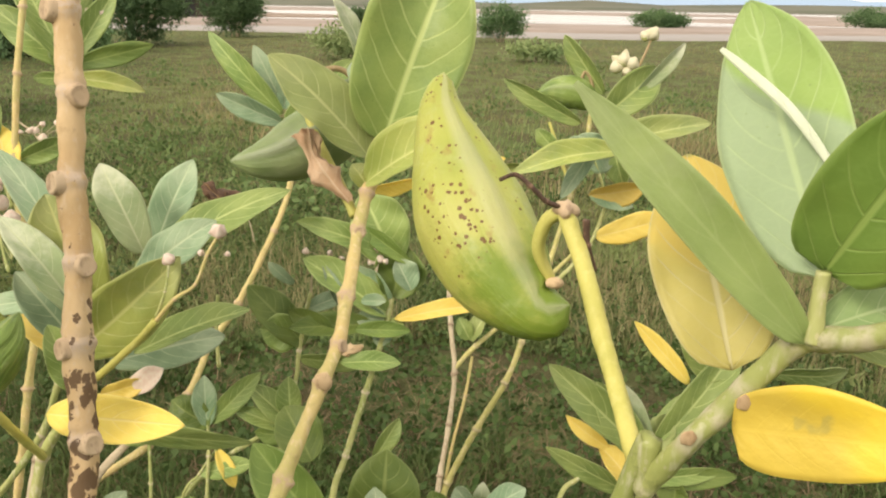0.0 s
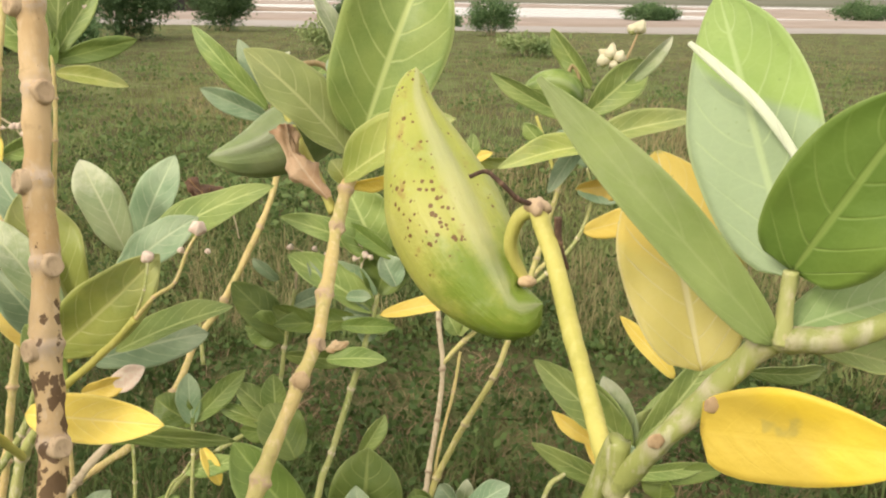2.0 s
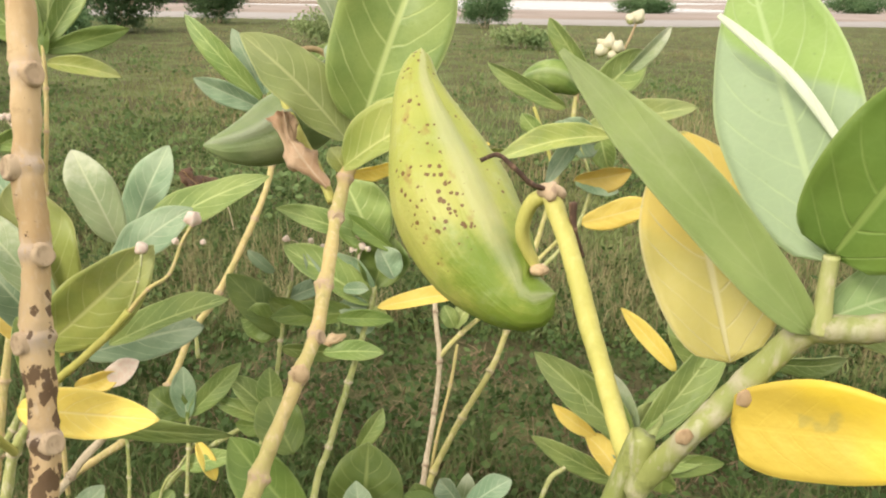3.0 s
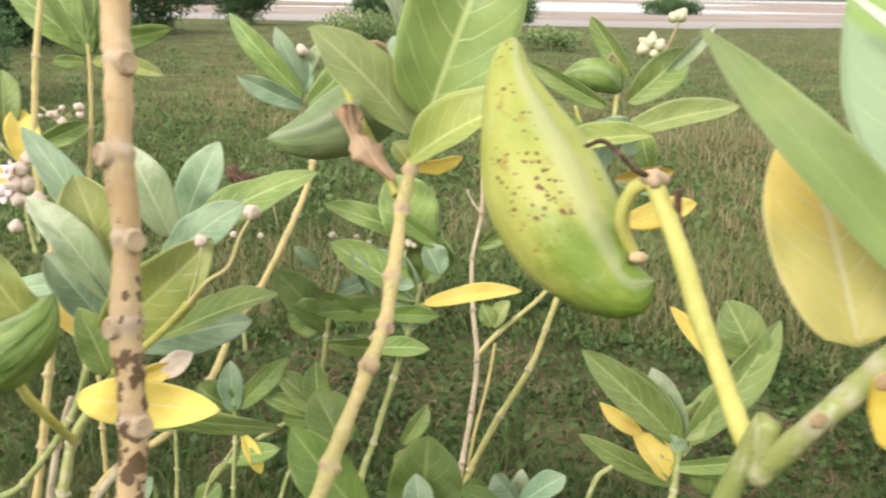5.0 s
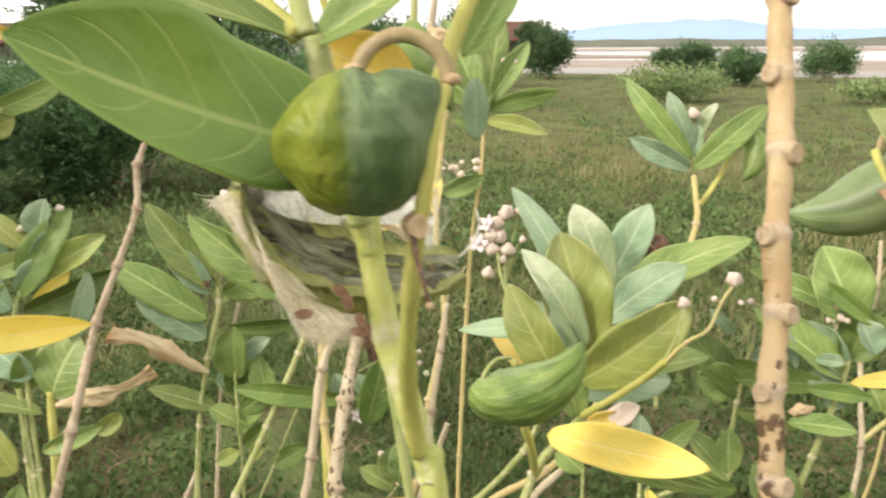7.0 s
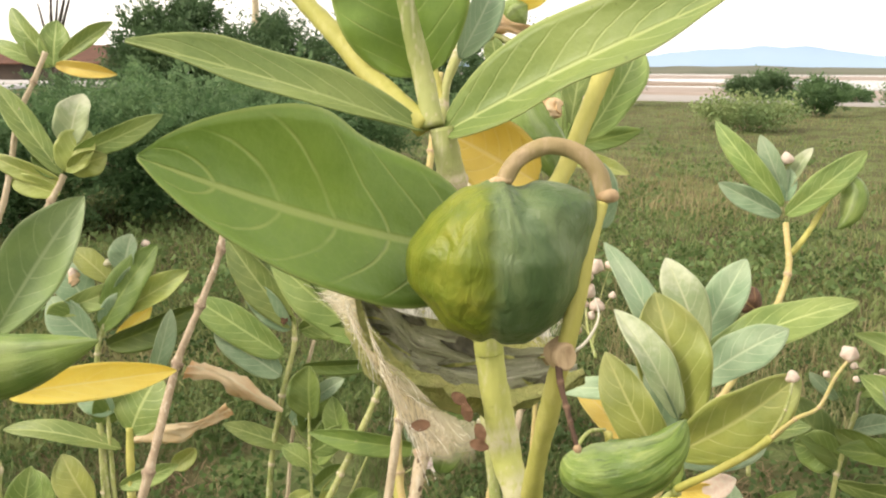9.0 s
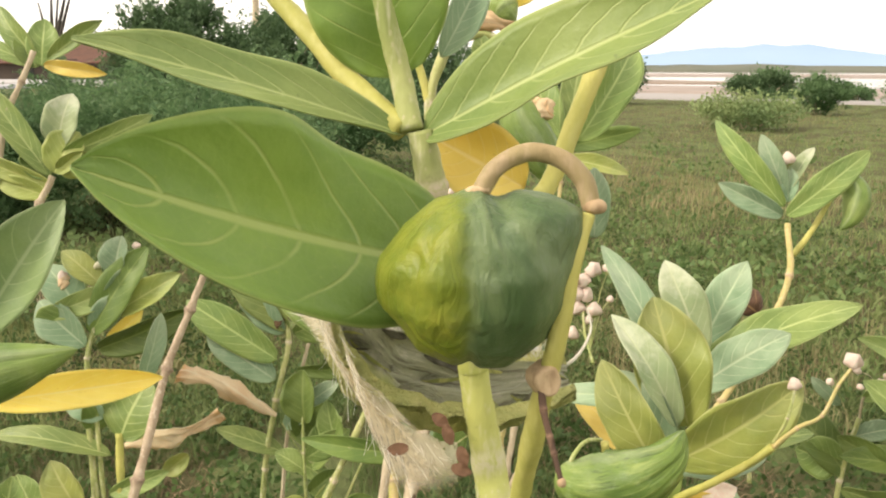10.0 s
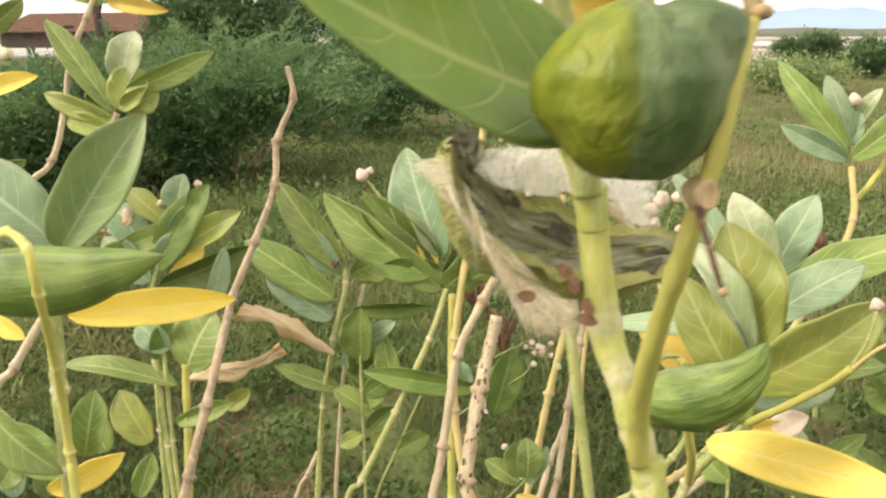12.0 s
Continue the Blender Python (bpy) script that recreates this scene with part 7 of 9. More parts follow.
bud(s, (-0.621, 1.462, 0.647), 0.0047, PETAL_W, (0.4, -0.3, 1))
blossom(s, (-0.707, 1.408, 0.581), 0.0111, (1.09, -0.67, 0.99), PETAL)
leaf(s, (-0.642, 1.394, 0.468), (-0.602, 1.408, 0.468), 0.0199, (0.34, -0.90, 0.27), Y, bend=0.08, cup=0.6, curl=0)
tube('branch', s, [(-0.723, 1.303, -0.02), (-0.699, 1.332, 0.213), (-0.665, 1.371, 0.427), (-0.644, 1.395, 0.476), (-0.621, 1.415, 0.509)], 0.0018, 0.0014, STEM_G, swell=1.08)
leaf(s, (-0.641, 1.4, 0.487), (-0.692, 1.389, 0.51), 0.0286, (0.43, -0.66, 0.62), G, bend=0.02, cup=0.45, curl=0.15)
leaf(s, (-0.638, 1.404, 0.494), (-0.651, 1.416, 0.544), 0.0484, (0.45, -0.83, 0.32), G, bend=0.02, cup=0.6, curl=0)
leaf(s, (-0.63, 1.404, 0.487), (-0.614, 1.428, 0.54), 0.0239, (0.56, -0.81, 0.19), B, bend=0.02, cup=0.15, curl=0)

s = shrub((-0.813, 1.086, 0), 'milkweed shrub with pale stem and spreading top leaves')
tube('stem', s, [(-0.813, 1.086, -0.02), (-0.792, 1.126, 0.256), (-0.763, 1.181, 0.511), (-0.752, 1.202, 0.546), (-0.732, 1.247, 0.629), (-0.713, 1.294, 0.719), (-0.706, 1.321, 0.78)], 0.005, 0.0036, STEM_G, swell=1.08)
tube('stem', s, [(-0.663, 1.28, -0.02), (-0.684, 1.304, 0.234), (-0.713, 1.339, 0.467), (-0.732, 1.361, 0.574), (-0.758, 1.399, 0.742)], 0.006, 0.005, STEM_Y, swell=0.4)
leaf(s, (-0.709, 1.319, 0.78), (-0.848, 1.249, 0.899), 0.0543, (0.38, -0.92, -0.10), G, bend=0.05, cup=0.6, curl=0)
leaf(s, (-0.718, 1.324, 0.816), (-0.776, 1.327, 0.954), 0.0699, (0.35, -0.92, 0.16), B, bend=0.05, cup=0.45, curl=0)
leaf(s, (-0.716, 1.327, 0.819), (-0.765, 1.315, 0.898), 0.0473, (0.79, -0.42, 0.44), C, bend=0.07, cup=0.45, curl=0.3)
leaf(s, (-0.709, 1.319, 0.781), (-0.676, 1.362, 0.826), 0.0525, (0.80, -0.59, -0.04), G, bend=0.08, cup=0.15, curl=0.3)
leaf(s, (-0.717, 1.321, 0.805), (-0.779, 1.272, 0.806), 0.0324, (0.62, -0.78, 0.09), D, bend=0.06, cup=0.6, curl=0)
leaf(s, (-0.708, 1.323, 0.788), (-0.697, 1.356, 0.857), 0.0484, (0.88, -0.46, 0.08), G, bend=0.03, cup=0.6, curl=0)
leaf(s, (-0.722, 1.318, 0.809), (-0.744, 1.313, 0.844), 0.0216, (0.62, -0.74, 0.28), Y, bend=0.05, cup=0.6, curl=0)
leaf(s, (-0.767, 1.293, 0.837), (-0.81, 1.278, 0.893), 0.0461, (0.76, -0.45, 0.47), D, bend=0.07, cup=0.6, curl=-0.15)
leaf(s, (-0.652, 1.321, 0.656), (-0.774, 1.231, 0.678), 0.0291, (0.60, -0.75, 0.29), D, bend=0.03, cup=0.6, curl=0.3)
leaf(s, (-0.718, 1.324, 0.816), (-0.811, 1.28, 0.9), 0.0375, (0.48, -0.88, 0.06), D, bend=0.07, cup=0.6, curl=0.15)
tube('flower_stalk', s, [(-0.725, 1.321, 0.823), (-0.772, 1.3, 0.872), (-0.807, 1.287, 0.914)], 0.0018, 0.0014, STEM_G, joints=False)
bud(s, (-0.814, 1.284, 0.921), 0.0086, BUD, (-0.3, -0.4, 1))
bud(s, (-0.807, 1.292, 0.926), 0.0049, BUD, (0.3, 0.1, 1))
bud(s, (-0.778, 1.296, 0.873), 0.0073, BUD, (0.3, -0.1, 1))
bud(s, (-0.769, 1.302, 0.869), 0.0061, BUD, (-0.0, -0.4, 1))
dry_leaf(s, (-0.758, 1.466, 0.742), (-0.753, 1.457, 0.706), 0.0166, (0.56, -0.78, 0.27), W)
dry_leaf(s, (-0.714, 1.483, 0.694), (-0.71, 1.471, 0.65), 0.0166, (0.53, -0.81, 0.27), W)
tube('flower_stalk', s, [(-0.717, 1.397, 0.643), (-0.684, 1.432, 0.665), (-0.661, 1.455, 0.68)], 0.0009, 0.0007, STEM_G, knobs=False, swell=1.08)
bud(s, (-0.7, 1.484, 0.473), 0.0048, BUD, (0.5, 0.4, 1))
tube('pedicel', s, [(-0.7, 1.484, 0.473), (-0.7, 1.482, 0.468), (-0.694, 1.477, 0.44)], 0.0005, 0.0005, STEM_B, joints=False)
bud(s, (-0.693, 1.48, 0.446), 0.0054, BUD, (0.8, 0.7, 1))
tube('pedicel', s, [(-0.693, 1.48, 0.446), (-0.695, 1.481, 0.455), (-0.694, 1.477, 0.44)], 0.0005, 0.0005, STEM_B, joints=False)
bud(s, (-0.685, 1.499, 0.482), 0.0043, BUD, (-0.3, -0.9, 1))
tube('pedicel', s, [(-0.685, 1.499, 0.482), (-0.692, 1.49, 0.473), (-0.694, 1.477, 0.44)], 0.0005, 0.0005, STEM_B, joints=False)
bud(s, (-0.694, 1.488, 0.472), 0.0051, BUD, (-0.8, -0.8, 1))
tube('pedicel', s, [(-0.694, 1.488, 0.472), (-0.695, 1.486, 0.468), (-0.694, 1.477, 0.44)], 0.0005, 0.0005, STEM_B, joints=False)
bud(s, (-0.698, 1.483, 0.466), 0.0036, BUD, (0.3, 0.2, 1))
tube('pedicel', s, [(-0.698, 1.483, 0.466), (-0.7, 1.481, 0.465), (-0.694, 1.477, 0.44)], 0.0005, 0.0005, STEM_B, joints=False)
bud(s, (-0.689, 1.48, 0.438), 0.0039, BUD, (0.1, -0.2, 1))
tube('pedicel', s, [(-0.689, 1.48, 0.438), (-0.692, 1.482, 0.451), (-0.694, 1.477, 0.44)], 0.0005, 0.0005, STEM_B, joints=False)
bud(s, (-0.717, 1.474, 0.484), 0.005, BUD, (-0.6, -0.6, 1))
tube('pedicel', s, [(-0.717, 1.474, 0.484), (-0.709, 1.477, 0.474), (-0.694, 1.477, 0.44)], 0.0005, 0.0005, STEM_B, joints=False)
bud(s, (-0.697, 1.487, 0.476), 0.0032, BUD, (0.9, -0.6, 1))
tube('pedicel', s, [(-0.697, 1.487, 0.476), (-0.696, 1.486, 0.47), (-0.694, 1.477, 0.44)], 0.0005, 0.0005, STEM_B, joints=False)
bud(s, (-0.653, 1.45, 0.646), 0.0047, PETAL_W, (-0.5, -0.0, 1))

s = shrub((-0.548, 1.189, 0), 'milkweed stem with brown bark behind the fork')
tube('stem', s, [(-0.548, 1.189, -0.02), (-0.544, 1.235, 0.259), (-0.537, 1.298, 0.519), (-0.535, 1.318, 0.572), (-0.539, 1.345, 0.657), (-0.54, 1.37, 0.73), (-0.542, 1.389, 0.789)], 0.005, 0.0036, STEM_B, swell=1.35)
tube('stem', s, [(-0.474, 1.177, -0.02), (-0.517, 1.19, 0.275), (-0.579, 1.209, 0.55), (-0.594, 1.214, 0.6), (-0.598, 1.246, 0.7), (-0.597, 1.276, 0.781)], 0.0092, 0.0070, STEM_K, swell=1.5)

s = shrub((-0.117, 0.825, 0), 'milkweed shrub with dark pod, burst seed pod and large leaves')
tube('stem', s, [(-0.117, 0.825, -0.02), (-0.16, 0.833, 0.444), (-0.221, 0.845, 0.889), (-0.226, 0.846, 0.915), (-0.231, 0.843, 0.939), (-0.241, 0.845, 0.963), (-0.25, 0.848, 0.982), (-0.257, 0.843, 1.034), (-0.261, 0.834, 1.057)], 0.0086, 0.0056, STEM_M, knobs=False, swell=0.8)
tube('stem', s, [(-0.254, 0.836, 1.035), (-0.256, 0.831, 1.064), (-0.262, 0.827, 1.093), (-0.266, 0.825, 1.114)], 0.0056, 0.005, STEM_G, swell=0.8)
tube('pod_stalk', s, [(-0.229, 0.841, 0.930), (-0.225, 0.8285, 0.959), (-0.212, 0.8085, 0.997), (-0.1995, 0.794, 1.03), (-0.193, 0.7885, 1.05), (-0.189, 0.788, 1.067), (-0.187, 0.790, 1.084), (-0.1862, 0.796, 1.097)], 0.0046, 0.0022, STEM_Y, joints=False)
tube('pedicel', s, [(-0.186, 0.798, 1.098), (-0.189, 0.798, 1.106), (-0.196, 0.795, 1.112), (-0.203, 0.79, 1.113), (-0.209, 0.785, 1.109), (-0.211, 0.781, 1.103)], 0.0027, 0.0026, STALK, joints=False)
ball('leaf_scar', s, (-0.185, 0.798, 1.099), 0.0033, SCAR, (0, 0, 1), 0.7)
tube('node', s, [(-0.2545, 0.8440, 1.020), (-0.2560, 0.8435, 1.029), (-0.2572, 0.8430, 1.0365)], 0.0056, 0.0074, STEM_M, joints=False)
leaf_scar(s, (-0.1905, 0.785, 1.051), (0.75, -0.62, 0.1), 0.0036, SCAR)
tube('dry_stalk', s, [(-0.1925, 0.7845, 1.050), (-0.190, 0.7815, 1.044), (-0.1865, 0.779, 1.038), (-0.1845, 0.778, 1.034), (-0.181, 0.776, 1.028)], 0.0011, 0.0007, STEM_D)
ball('dry_tip', s, (-0.1808, 0.776, 1.0275), 0.0012, SCAR, (0.2, 0, -1), 1.2)
ball('calyx', s, (-0.212, 0.781, 1.103), 0.0036, SCAR, (0.2, 0, -1), 0.5)
lobed_pod(s, (-0.211, 0.781, 1.0795), (0.81, 0.59), 'blunt dark green pod with a yellow-green lobe')
leaf(s, (-0.241, 0.817, 1.069), (-0.267, 0.697, 1.114), 0.0575, (0.86, -0.12, 0.49), H, bend=-0.045, cup=0.40, curl=0, wide=0.50)
leaf(s, (-0.271, 0.821, 1.113), (-0.318, 0.729, 1.144), 0.021, (0.71, -0.13, 0.69), G, bend=0.02, cup=0.5, curl=0)
leaf(s, (-0.265, 0.825, 1.112), (-0.169, 0.848, 1.159), 0.0338, (-0.05, -0.85, 0.53), G, bend=0.02, cup=0.5, curl=0)
leaf(s, (-0.282, 0.834, 1.132), (-0.3, 0.828, 1.203), 0.0545, (0.62, -0.78, 0.09), H, bend=0.03, cup=0.3, curl=-0.15)
tube('branch', s, [(-0.268, 0.823, 1.114), (-0.276, 0.826, 1.134), (-0.28, 0.822, 1.16), (-0.281, 0.82, 1.175)], 0.0044, 0.0032, STEM_G, joints=False)
tube('branch', s, [(-0.271, 0.821, 1.114), (-0.297, 0.821, 1.133), (-0.336, 0.822, 1.165), (-0.356, 0.819, 1.183)], 0.0042, 0.0038, STEM_Y, joints=False)
leaf(s, (-0.282, 0.86, 1.14), (-0.279, 0.885, 1.173), 0.0145, (0.82, -0.49, 0.30), B, bend=0.03, cup=0.6, curl=0.15)
leaf(s, (-0.254, 0.879, 1.088), (-0.29, 0.859, 1.11), 0.031, (0.57, -0.80, 0.21), Y, bend=0.04, cup=0.6, curl=0, wide=0.5)
tube('branch', s, [(-0.258, 0.838, 1.058), (-0.253, 0.855, 1.068), (-0.247, 0.883, 1.087), (-0.243, 0.898, 1.111), (-0.241, 0.906, 1.127), (-0.239, 0.92, 1.147)], 0.0042, 0.004, STEM_Y, joints=False)
leaf(s, (-0.253, 0.924, 1.104), (-0.241, 0.959, 1.148), 0.0194, (0.75, -0.60, 0.27), G, bend=0.04, cup=0.6, curl=0.3)
leaf(s, (-0.233, 0.902, 1.066), (-0.236, 0.907, 1.095), 0.0133, (0.57, -0.79, 0.23), B, bend=0.03, cup=0.15, curl=0.3)

s_near = s

s = shrub((-0.157, 0.885, 0), 'milkweed shoot with dry calyx, small pod and orange leaf')
tube('stem', s, [(-0.157, 0.885, -0.02), (-0.228, 0.907, 0.503), (-0.326, 0.936, 1.006), (-0.345, 0.942, 1.074), (-0.354, 0.948, 1.116), (-0.351, 0.958, 1.144), (-0.341, 0.975, 1.177)], 0.0034, 0.0028, STEM_G, knobs=False, swell=0.8)
tube('branch', s, [(-0.354, 0.948, 1.116), (-0.36, 0.948, 1.133), (-0.367, 0.948, 1.149)], 0.0024, 0.002, STEM_Y, joints=False)
pod(s, [(-0.319, 0.975, 1.124), (-0.311, 0.975, 1.104), (-0.302, 0.978, 1.09), (-0.292, 0.98, 1.071)], 0.0254, POD_G, label='small green pod under a dry calyx', seam=(0.413, -0.751, 0.435))
dry_leaf(s, (-0.302, 0.986, 1.119), (-0.308, 0.976, 1.1), 0.0139, (0.56, -0.80, 0.24), K)
dry_leaf(s, (-0.309, 0.981, 1.118), (-0.299, 0.986, 1.11), 0.0109, (0.49, -0.87, 0.05), K)
tube('pod_stalk', s, [(-0.316, 0.977, 1.122), (-0.32, 0.98, 1.141), (-0.334, 0.973, 1.153), (-0.348, 0.962, 1.149)], 0.0024, 0.002, STEM_G, joints=False)
dry_leaf(s, (-0.346, 0.965, 1.157), (-0.318, 0.986, 1.16), 0.0103, (0.60, -0.80, -0.04), K)
leaf(s, (-0.331, 0.98, 1.169), (-0.311, 0.998, 1.183), 0.0129, (0.74, -0.60, -0.30), Y, bend=0.04, cup=0.15, curl=0.15)
pod(s, [(-0.332, 0.976, 1.16), (-0.328, 0.981, 1.166), (-0.323, 0.986, 1.171)], 0.0181, POD_G, seam=(0.454, -0.731, 0.268))
leaf(s, (-0.331, 0.97, 1.135), (-0.337, 0.971, 1.153), 0.0135, (0.36, -0.92, 0.16), G, bend=0.05, cup=0.15, curl=-0.15)

s = shrub((-0.872, 0.916, 0), 'bare pale brown withered twig')
tube('stem', s, [(-0.872, 0.916, -0.02), (-0.875, 0.96, 0.262), (-0.879, 1.021, 0.524), (-0.881, 1.039, 0.58), (-0.878, 1.07, 0.662), (-0.909, 1.141, 0.771), (-0.899, 1.174, 0.841), (-0.89, 1.205, 0.91), (-0.897, 1.219, 0.965), (-0.89, 1.243, 1.016), (-0.902, 1.247, 1.055)], 0.0085, 0.0032, TWIG, swell=1.8)

s = shrub((-0.932, 1.249, 0), 'milkweed shrub with narrow leaves and curled withered leaf')
tube('stem', s, [(-0.932, 1.249, -0.02), (-0.943, 1.273, 0.183), (-0.959, 1.305, 0.366), (-0.978, 1.345, 0.522), (-0.982, 1.378, 0.626), (-0.981, 1.409, 0.713), (-1.002, 1.416, 0.778)], 0.0058, 0.0036, STEM_G, swell=1.08)
tube('stem', s, [(-0.957, 1.307, -0.02), (-0.968, 1.338, 0.222), (-0.983, 1.38, 0.445), (-0.995, 1.415, 0.571), (-0.991, 1.461, 0.693)], 0.0036, 0.0029, STEM_B, swell=1.35)
leaf(s, (-0.989, 1.384, 0.656), (-1.083, 1.332, 0.724), 0.0514, (0.67, -0.53, 0.52), B, bend=0.04, cup=0.15, curl=-0.15)
leaf(s, (-0.991, 1.392, 0.687), (-1.119, 1.323, 0.779), 0.0594, (0.64, -0.67, 0.38), G, bend=0.03, cup=0.15, curl=0.15)
leaf(s, (-0.984, 1.413, 0.73), (-1.091, 1.376, 0.868), 0.0543, (0.51, -0.84, 0.17), G, bend=0.05, cup=0.45, curl=0)
leaf(s, (-0.99, 1.407, 0.726), (-1.055, 1.381, 0.8), 0.0458, (0.57, -0.79, 0.22), B, bend=0.06, cup=0.3, curl=0)
leaf(s, (-0.965, 1.408, 0.671), (-0.868, 1.488, 0.677), 0.0273, (0.64, -0.77, -0.05), D, bend=0.08, cup=0.6, curl=-0.15)
leaf(s, (-0.962, 1.367, 0.548), (-1.048, 1.31, 0.583), 0.0347, (0.56, -0.41, 0.72), G, bend=0.04, cup=0.3, curl=-0.15)
leaf(s, (-0.943, 1.389, 0.569), (-0.951, 1.411, 0.647), 0.0566, (0.93, -0.31, 0.17), D, bend=0.05, cup=0.6, curl=0.3)
leaf(s, (-0.978, 1.417, 0.726), (-0.924, 1.473, 0.764), 0.0581, (0.78, -0.59, -0.22), G, bend=0.08, cup=0.45, curl=0)
leaf(s, (-0.964, 1.377, 0.582), (-0.94, 1.412, 0.626), 0.0343, (0.34, -0.82, 0.46), B, bend=0.03, cup=0.3, curl=0.15)
leaf(s, (-0.899, 1.417, 0.547), (-0.962, 1.382, 0.591), 0.036, (0.64, -0.64, 0.41), D, bend=0.02, cup=0.6, curl=0)
leaf(s, (-0.923, 1.389, 0.521), (-0.9, 1.434, 0.599), 0.0512, (0.32, -0.86, 0.41), G, bend=0.03, cup=0.6, curl=0.3)
leaf(s, (-0.969, 1.361, 0.548), (-0.891, 1.407, 0.499), 0.0366, (0.61, -0.26, 0.75), G, bend=0.05, cup=0.3, curl=0.15)
dry_leaf(s, (-0.956, 1.358, 0.622), (-1.082, 1.277, 0.679), 0.031, (0.62, -0.67, 0.41), KO, 0.95, mouth=True)
tube('dry_stalk', s, [(-1.001, 1.414, 0.772), (-1.003, 1.406, 0.752), (-1.009, 1.396, 0.739)], 0.003, 0.0025, STEM_Y, joints=False)
dry_leaf(s, (-0.998, 1.414, 0.765), (-0.998, 1.402, 0.732), 0.0198, (0.70, -0.67, 0.24), W)
tube('flower_stalk', s, [(-0.969, 1.376, 0.591), (-0.933, 1.387, 0.539), (-0.902, 1.406, 0.521)], 0.0012, 0.0009, STEM_G, joints=False)

s = shrub((-0.526, 0.755, 0), 'milkweed shrub with long green pod on a bowed stalk')
tube('stem', s, [(-0.526, 0.755, -0.02), (-0.579, 0.777, 0.364), (-0.653, 0.807, 0.728), (-0.671, 0.815, 0.79), (-0.656, 0.808, 0.866), (-0.619, 0.788, 0.934), (-0.621, 0.786, 0.964), (-0.647, 0.785, 0.971), (-0.685, 0.775, 0.964)], 0.0041, 0.0029, STEM_Y)
pod(s, [(-0.732, 0.768, 0.925), (-0.696, 0.792, 0.926), (-0.656, 0.825, 0.927), (-0.631, 0.852, 0.934), (-0.616, 0.878, 0.94)], 0.0505, POD_G, label='long green pod', seam=(0.567, -0.173, 0.826), keel=0.05, lumps=0.03)
tube('stem', s, [(-0.595, 0.76, -0.02), (-0.643, 0.789, 0.377), (-0.709, 0.828, 0.755), (-0.725, 0.838, 0.817), (-0.74, 0.848, 0.881)], 0.0065, 0.006, STEM_G, swell=0.8)
leaf(s, (-0.751, 0.865, 0.923), (-0.7, 0.922, 1.033), 0.0553, (0.70, -0.52, 0.42), R, bend=0.03, cup=0.6, curl=0.15)
leaf(s, (-0.769, 0.874, 0.923), (-0.845, 0.835, 0.986), 0.0604, (0.69, -0.50, 0.52), B, bend=0.07, cup=0.6, curl=0)
leaf(s, (-0.77, 0.873, 0.86), (-0.725, 1.017, 0.846), 0.0333, (0.92, -0.26, 0.30), Y, bend=0.03, cup=0.6, curl=0.15, wide=0.48)
leaf(s, (-0.745, 0.787, 0.816), (-0.688, 0.815, 0.765), 0.0331, (0.60, -0.76, 0.26), G, bend=0.08, cup=0.45, curl=0)
leaf(s, (-0.778, 0.874, 0.72), (-0.781, 0.893, 0.78), 0.0323, (0.82, -0.53, 0.20), G, bend=0.08, cup=0.6, curl=-0.15)
leaf(s, (-0.759, 0.83, 0.714), (-0.713, 0.878, 0.743), 0.0271, (0.75, -0.65, -0.15), Y, bend=0.03, cup=0.45, curl=0.15)
leaf(s, (-0.801, 0.816, 0.768), (-0.749, 0.842, 0.725), 0.0348, (0.68, -0.55, 0.48), G, bend=0.02, cup=0.45, curl=0.15)
leaf(s, (-1.001, 0.894, 0.802), (-0.965, 0.914, 0.778), 0.0194, (0.61, -0.73, 0.29), Y, bend=0.04, cup=0.3, curl=-0.15)
leaf(s, (-0.877, 0.834, 0.672), (-0.865, 0.855, 0.703), 0.0379, (0.43, -0.82, 0.38), D, bend=0.03, cup=0.3, curl=-0.15)
tube('stem', s, [(-1.126, 0.774, -0.02), (-1.102, 0.827, 0.328), (-1.07, 0.9, 0.656), (-1.056, 0.932, 0.714), (-1.039, 0.965, 0.769)], 0.006, 0.005, STEM_B)

s = shrub((-0.889, 1.035, 0), 'cluster of slim milkweed stems with drooping leaves')
tube('stem', s, [(-0.889, 1.035, -0.02), (-0.924, 1.05, 0.242), (-0.972, 1.071, 0.484), (-0.994, 1.081, 0.564), (-1.032, 1.1, 0.702)], 0.0043, 0.0036, STEM_G, swell=1.08)
tube('stem', s, [(-0.889, 1.034, -0.02), (-0.922, 1.051, 0.242), (-0.967, 1.075, 0.483), (-0.99, 1.087, 0.571), (-1.021, 1.106, 0.695)], 0.0036, 0.0029, STEM_G, swell=1.08)
tube('stem', s, [(-0.903, 1.024, -0.02), (-0.925, 1.048, 0.242), (-0.957, 1.082, 0.483), (-0.977, 1.103, 0.585), (-0.993, 1.119, 0.669)], 0.0055, 0.005, STEM_Y, swell=0.4)
leaf(s, (-0.991, 1.118, 0.662), (-0.974, 1.159, 0.738), 0.0794, (0.37, -0.85, 0.37), G, bend=0.08, cup=0.15, curl=0)
leaf(s, (-0.996, 1.107, 0.642), (-1.123, 1.016, 0.673), 0.0329, (0.44, -0.34, 0.83), G, bend=0.07, cup=0.45, curl=0.15)
leaf(s, (-0.98, 1.151, 0.731), (-0.977, 1.185, 0.82), 0.0311, (0.99, -0.16, 0.03), B, bend=0.02, cup=0.3, curl=0)
leaf(s, (-1.012, 1.068, 0.568), (-1.056, 1.057, 0.637), 0.052, (0.55, -0.81, 0.22), V, bend=0.05, cup=0.45, curl=0)
